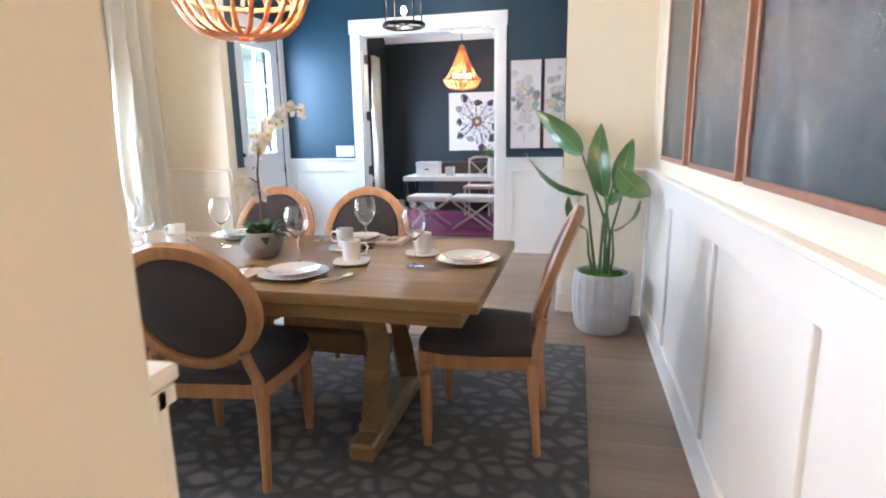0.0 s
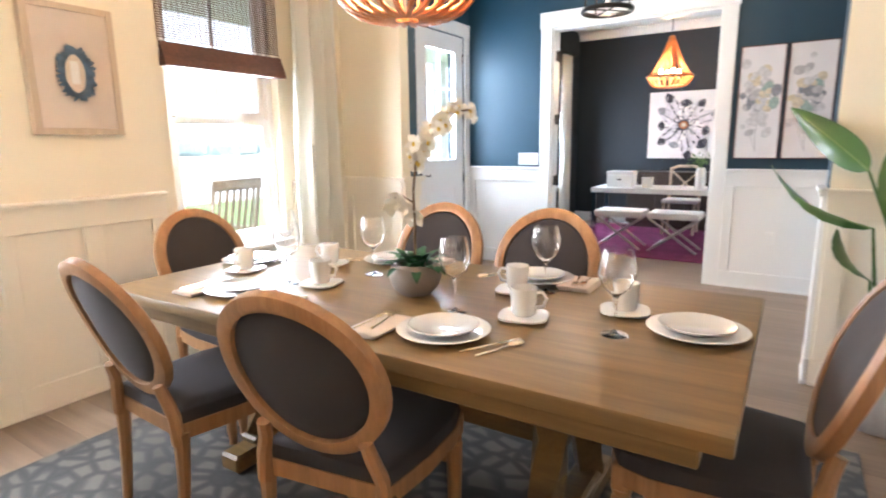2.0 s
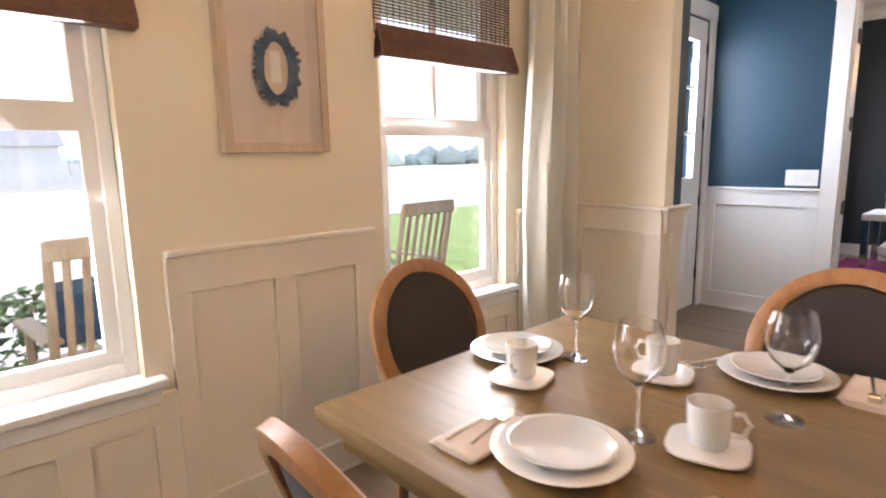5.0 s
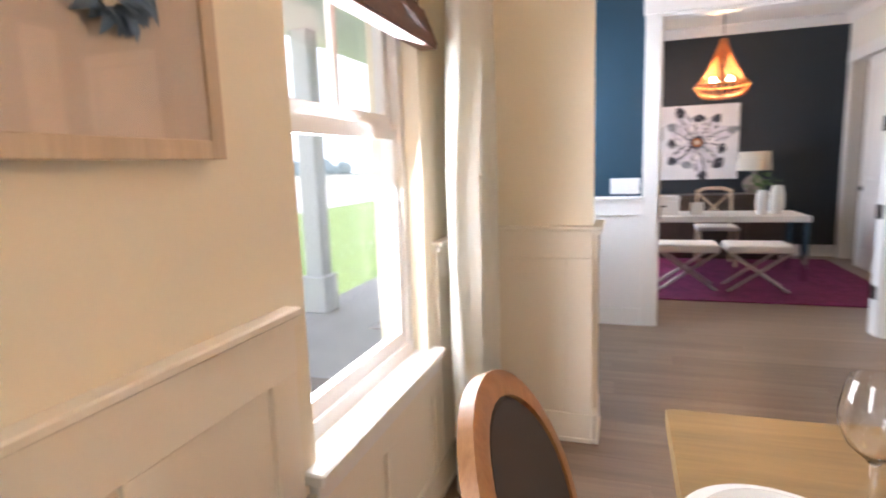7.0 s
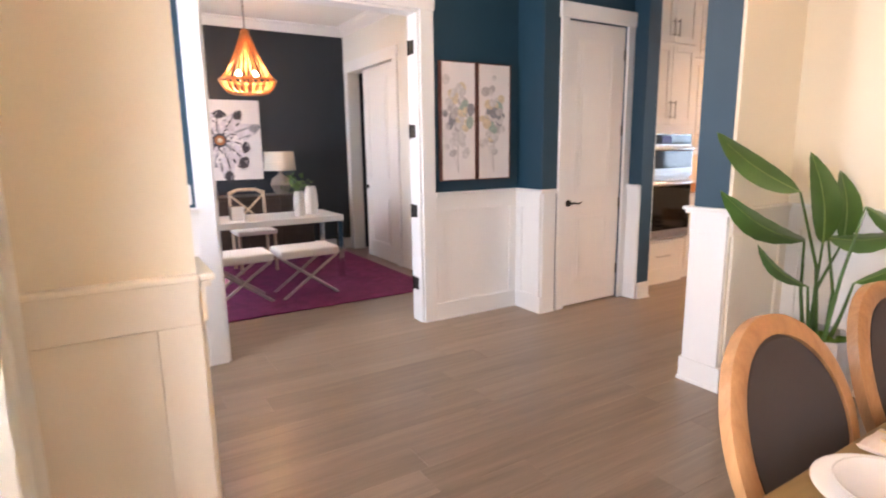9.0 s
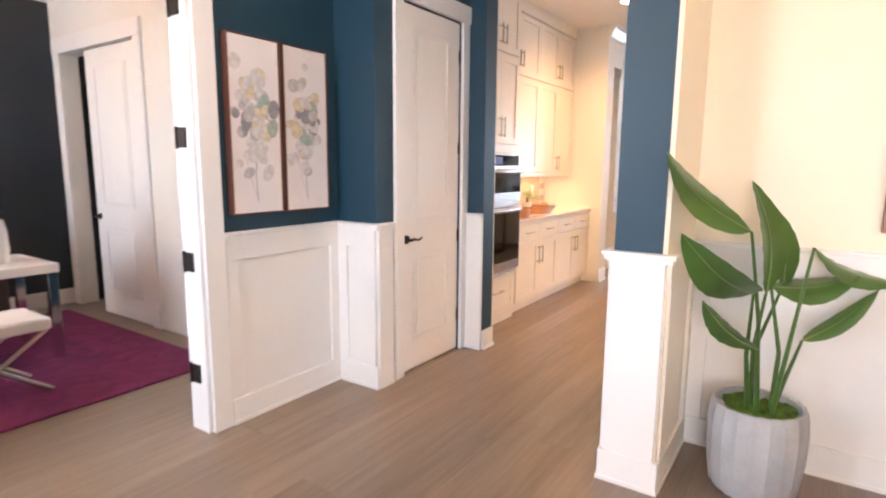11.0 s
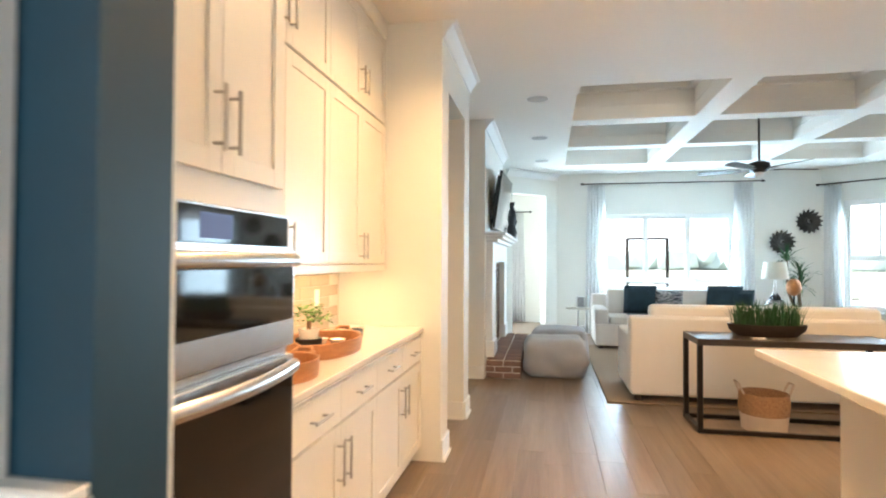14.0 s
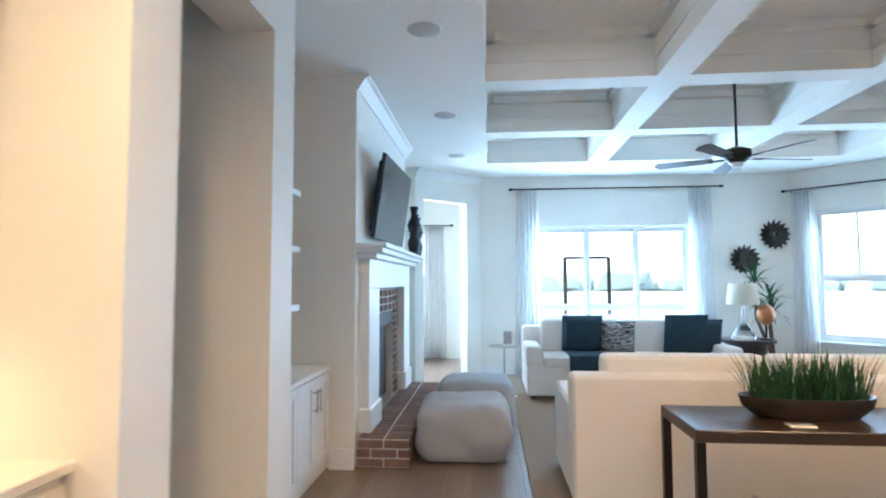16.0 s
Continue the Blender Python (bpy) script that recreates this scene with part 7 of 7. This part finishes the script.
for rr, yy, mm in ((0.085, 0.0545, DEEP), (0.062, 0.0555, RUST), (0.03, 0.0565, INKS[4])):
    part("flower_centre", Build().lathe([(0.0, 0.0), (rr, 0.0), (0.0, 0.002)], (0, 0, 0), 18), mm, fa).matrix_local = Matrix.Translation((0.51, yy, 0.5)) @ Matrix.Rotation(radians(-90), 4, "X")

# ---- outdoors ----
struct("ground", Build().box(-900, -2.6, -900, 900, -0.45, -0.35).box(14.3, 900, -900, 900, -0.45, -0.35).box(-2.6, 14.3, -900, -2.2, -0.45, -0.35).box(-2.6, 14.3, 10.8, 900, -0.45, -0.35), LAWN, "wide mown lawn", "lawn")
struct("field", Build().box(18.5, 700, -500, 500, -0.34, -0.32), GLAREGROUND, "ground behind the house, coloured pale for sun glare", "field")
struct("porch_floor", Build().box(-4.9, -2.58, -3, 11, -0.34, -0.14), CONCRETE, "pale concrete front porch", "porch")
struct("path_front", Build().box(-30, -6.2, -60, 6.2, -0.345, -0.33).box(-30, -14, 6.2, 60, -0.345, -0.33), CONCRETE, "pale driveway and road in front of the house", "road")
struct("ground_front_glare", Build().box(-700, -30, -500, 500, -0.348, -0.33), GLAREGROUND, "ground across the road, coloured pale for sun glare", "field")
struct("porch_ceiling", Build().box(-5.0, -2.6, -3, 11, 2.75, 2.9), PORCHWHITE, "white porch ceiling", "ceiling")
struct("porch_rear_floor", Build().box(14.35, 17.5, -2, 6, -0.34, -0.02), CONCRETE, "rear porch slab", "porch")
for py_ in (-1.5, 1.0, 4.7, 7.3, 10.0):
    tagged(part("porch_post", Build().box(-4.85, -4.65, py_ - 0.1, py_ + 0.1, -0.14, 2.75, 0.01).box(-4.89, -4.61, py_ - 0.14, py_ + 0.14, -0.14, 0.25, 0.01), PORCHWHITE), "square white porch post", "post", "porch posts")


def rocking_chair(m):
    r = thing("rocking_chair", m, "wooden slat-back rocking chair on the porch", "chair", "porch rockers")
    part("seat", Build().box(-0.27, 0.27, -0.25, 0.27, 0.40, 0.43, 0.006), PORCHCHAIR, r)
    for x in (-0.27, 0.27):
        part("post", Build().tube([(x, -0.24, 0.08), (x, -0.26, 0.45), (x, -0.40, 1.12)], 0.022, 8), PORCHCHAIR, r)
        part("front_leg", Build().rod((x, 0.24, 0.08), (x, 0.24, 0.64), 0.02), PORCHCHAIR, r)
        part("arm", Build().box(x - 0.045, x + 0.045, -0.30, 0.32, 0.64, 0.665, 0.006), PORCHCHAIR, r)
        part("rocker", Build().tube([(x, -0.55, 0.10), (x, -0.25, 0.035), (x, 0.1, 0.02), (x, 0.45, 0.06)], 0.02, 8), PORCHCHAIR, r)
    part("top_rail", Build().box(-0.29, 0.29, -0.425, -0.39, 1.06, 1.16, 0.01), PORCHCHAIR, r)
    for k in range(6):
        x = -0.20 + k * 0.08
        part("slat", Build().tube([(x, -0.26, 0.43), (x, -0.40, 1.07)], 0.018, 6, flat=0.4), PORCHCHAIR, r)
    return r


rc = rocking_chair(pose(-3.85, 2.45, -0.14, 0, 0, 95))
copy_thing(rc, pose(-4.05, 4.70, -0.14, 0, 0, 95))
pc = part("cushion", pillow_shape(0.42, 0.40, 0.07), mat("blue_porch_cushion", (0.03, 0.09, 0.20), 0.85))
pc.matrix_world = Matrix.Translation((-4.0, 2.45, 0.54)) @ pose(0, 0, 0, 12, 0, 95)
tagged(pc, "blue cushion on the porch rocker", "cushion")


def leafy(name, x, y, z, r, h, n, label, trunk):
    s = thing(name, pose(x, y, z), label, "tree" if trunk else "shrub", name + "s outdoors")
    part("trunk", Build().tube([(0, 0, 0), (0.02 * h, 0, h * 0.35), (0, 0.02 * h, h * 0.75)], 0.03 * h if trunk else 0.02, 7, 0.4).tube([(0, 0, h * 0.35), (r * 0.5, r * 0.2, h * 0.65)], 0.012 * h, 6, 0.4).tube([(0, 0, h * 0.4), (-r * 0.4, -r * 0.3, h * 0.7)], 0.012 * h, 6, 0.4), STEM, s)
    b = Build()
    for k in range(n):
        a, e, q = rg.random() * 6.28, rg.uniform(-0.6, 1.5), rg.random() ** 0.4
        c = Vector((r * q * math.cos(a) * math.cos(e), r * q * math.sin(a) * math.cos(e), h * (0.62 if trunk else 0.45) + 0.42 * h * q * math.sin(e)))
        d = Vector((rg.uniform(-1, 1), rg.uniform(-1, 1), rg.uniform(-0.4, 0.8))) * (0.16 * r + 0.03)
        b.blade(c, c + d, 0.07 * r + 0.008, 0.2, 0.2, 3)
    part("crown", b, SHRUB, s)
    return s


for x, y in ((-5.5, 1.2), (-5.4, 2.3), (-5.6, 3.4), (-5.5, 5.4)):
    leafy("shrub", x, y, -0.35, 0.45, 0.9, 260, "low green foundation shrub", False)
for x, y in ((-9.5, 0.6), (-21, 14)):
    leafy("tree", x, y, -0.35, 0.55, 1.5, 300, "young pale green garden tree", True)


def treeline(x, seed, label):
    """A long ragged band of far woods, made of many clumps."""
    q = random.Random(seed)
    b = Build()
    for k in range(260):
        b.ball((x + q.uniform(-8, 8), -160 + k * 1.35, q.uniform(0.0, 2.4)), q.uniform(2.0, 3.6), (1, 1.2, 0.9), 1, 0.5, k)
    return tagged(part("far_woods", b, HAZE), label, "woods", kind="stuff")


def haze_sky(name, x, away):
    """A bowed screen far beyond the garden, added to glow as bright hazy sky."""
    b = Build()
    rows = []
    for j in range(5):
        rows.append([b.bm.verts.new((x + away * 140 * math.cos(a), 5 + 230 * math.sin(a), -2 + 40 * j)) for a in [radians(-80 + 10 * k) for k in range(17)]])
    for p, q in zip(rows, rows[1:]):
        for k in range(16):
            b.bm.faces.new((p[k], p[k + 1], q[k + 1], q[k]))
    return struct(name, b, HAZESKY, "added glowing screen of bright hazy sky", "sky")


treeline(118, 2, "distant woods behind the field, tinted blue-green for haze")
treeline(-105, 5, "distant woods across the road, tinted pale for haze")
haze_sky("backdrop_east", 20, 1)
haze_sky("backdrop_west", -10, -1)


def far_house(x, y, w, d, h, rz):
    o = thing("house", pose(x, y, -0.35, 0, 0, rz), "distant pale grey house with a dark roof", "house", "houses in the distance")
    part("wall", Build().box(-w / 2, w / 2, -d / 2, d / 2, 0, h), HOUSEWALL, o)
    part("roof", Build().prism([(-d / 2 - 0.4, h), (d / 2 + 0.4, h), (0, h + d * 0.35)], -w / 2 - 0.4, w / 2 + 0.4, Matrix(((0, 0, 1, 0), (1, 0, 0, 0), (0, 1, 0, 0), (0, 0, 0, 1)))), HOUSEROOF, o)
    for k in range(4):
        xx = -w / 2 + w * (k + 0.5) / 4
        wn_ = part("window", Build().box(xx - 0.5, xx + 0.5, -d / 2 - 0.05, -d / 2, 0.9, 2.3), OVENGLASS, o)
        part("frame", Build().box(xx - 0.58, xx + 0.58, -d / 2 - 0.04, -d / 2 - 0.002, 0.82, 2.38), WHITE, wn_)


far_house(-58, 2, 16, 9, 3.2, -90)
far_house(-60, 26, 16, 9, 3.2, -90)
far_house(-58, -24, 16, 9, 3.2, -90)
fe = thing("fence", pose(-44, 0, -0.35), "long pale board fence across the road", "fence")
for k in range(60):
    part("board", Build().box(-0.02, 0.02, -18 + k * 0.6, -18 + k * 0.6 + 0.56, 0, 1.8), HOUSEWALL, fe)
part("rail", Build().box(0.02, 0.08, -18, 18, 0.4, 0.5).box(0.02, 0.08, -18, 18, 1.3, 1.4), HOUSEWALL, fe)
sc = thing("screened_porch_frame", pose(0, 0, 0), "dark framed screen door and posts on the rear porch", "porch screen")
for y in (2.61, 3.65):
    part("post", Build().box(17.2, 17.28, y - 0.04, y + 0.04, -0.02, 2.02), BLACKMETAL, sc)
for z in (0.8, 2.0):
    part("rail", Build().box(17.2, 17.26, 2.65, 3.61, z - 0.03, z + 0.03), BLACKMETAL, sc)
part("rail", Build().box(17.2, 17.24, -2, 6.0, 0.42, 0.46), BLACKMETAL, sc)

# ---- floor planks ----
floor_root = struct("floor", Build().box(-2.6, 14.2, -2.2, 10.8, -0.12, -0.006), PLANK, "wide grey-brown oak plank floor", "floor")
PW, PL = 0.185, 1.45


def plank_mesh():
    b = Build().box(0.0003, PL - 0.0003, 0.0003, PW - 0.0003, -0.008, 0.0, 0.0008)
    me = bpy.data.meshes.new("plank")
    b.bm.to_mesh(me)
    b.bm.free()
    me.materials.append(PLANK)
    return me


plank_data = plank_mesh()
rest = Build()
rng = random.Random(4)
count = 0
for row in range(int(13.0 / PW)):
    y = -2.15 + row * PW
    shift = rng.random() * PL
    for col in range(13):
        x = -2.55 - shift + col * PL + PL * 0.0
        if x + PL < -2.58 or x > 14.1:
            continue
        near = (1.0 < y < 6.9 and x < 2.0) or (4.6 < y < 6.6 and x < 9.0)
        if near and count < 300:
            ob = new("plank", plank_data)
            ob.location = (x, y, 0)
            ob.parent = floor_root
            count += 1
        elif y < 10.7:
            rest.box(x + 0.0003, x + PL - 0.0003, y + 0.0003, y + PW - 0.0003, -0.008, 0.0)
tagged(part("planks", rest, PLANK, floor_root, smooth=False), kind="stuff")
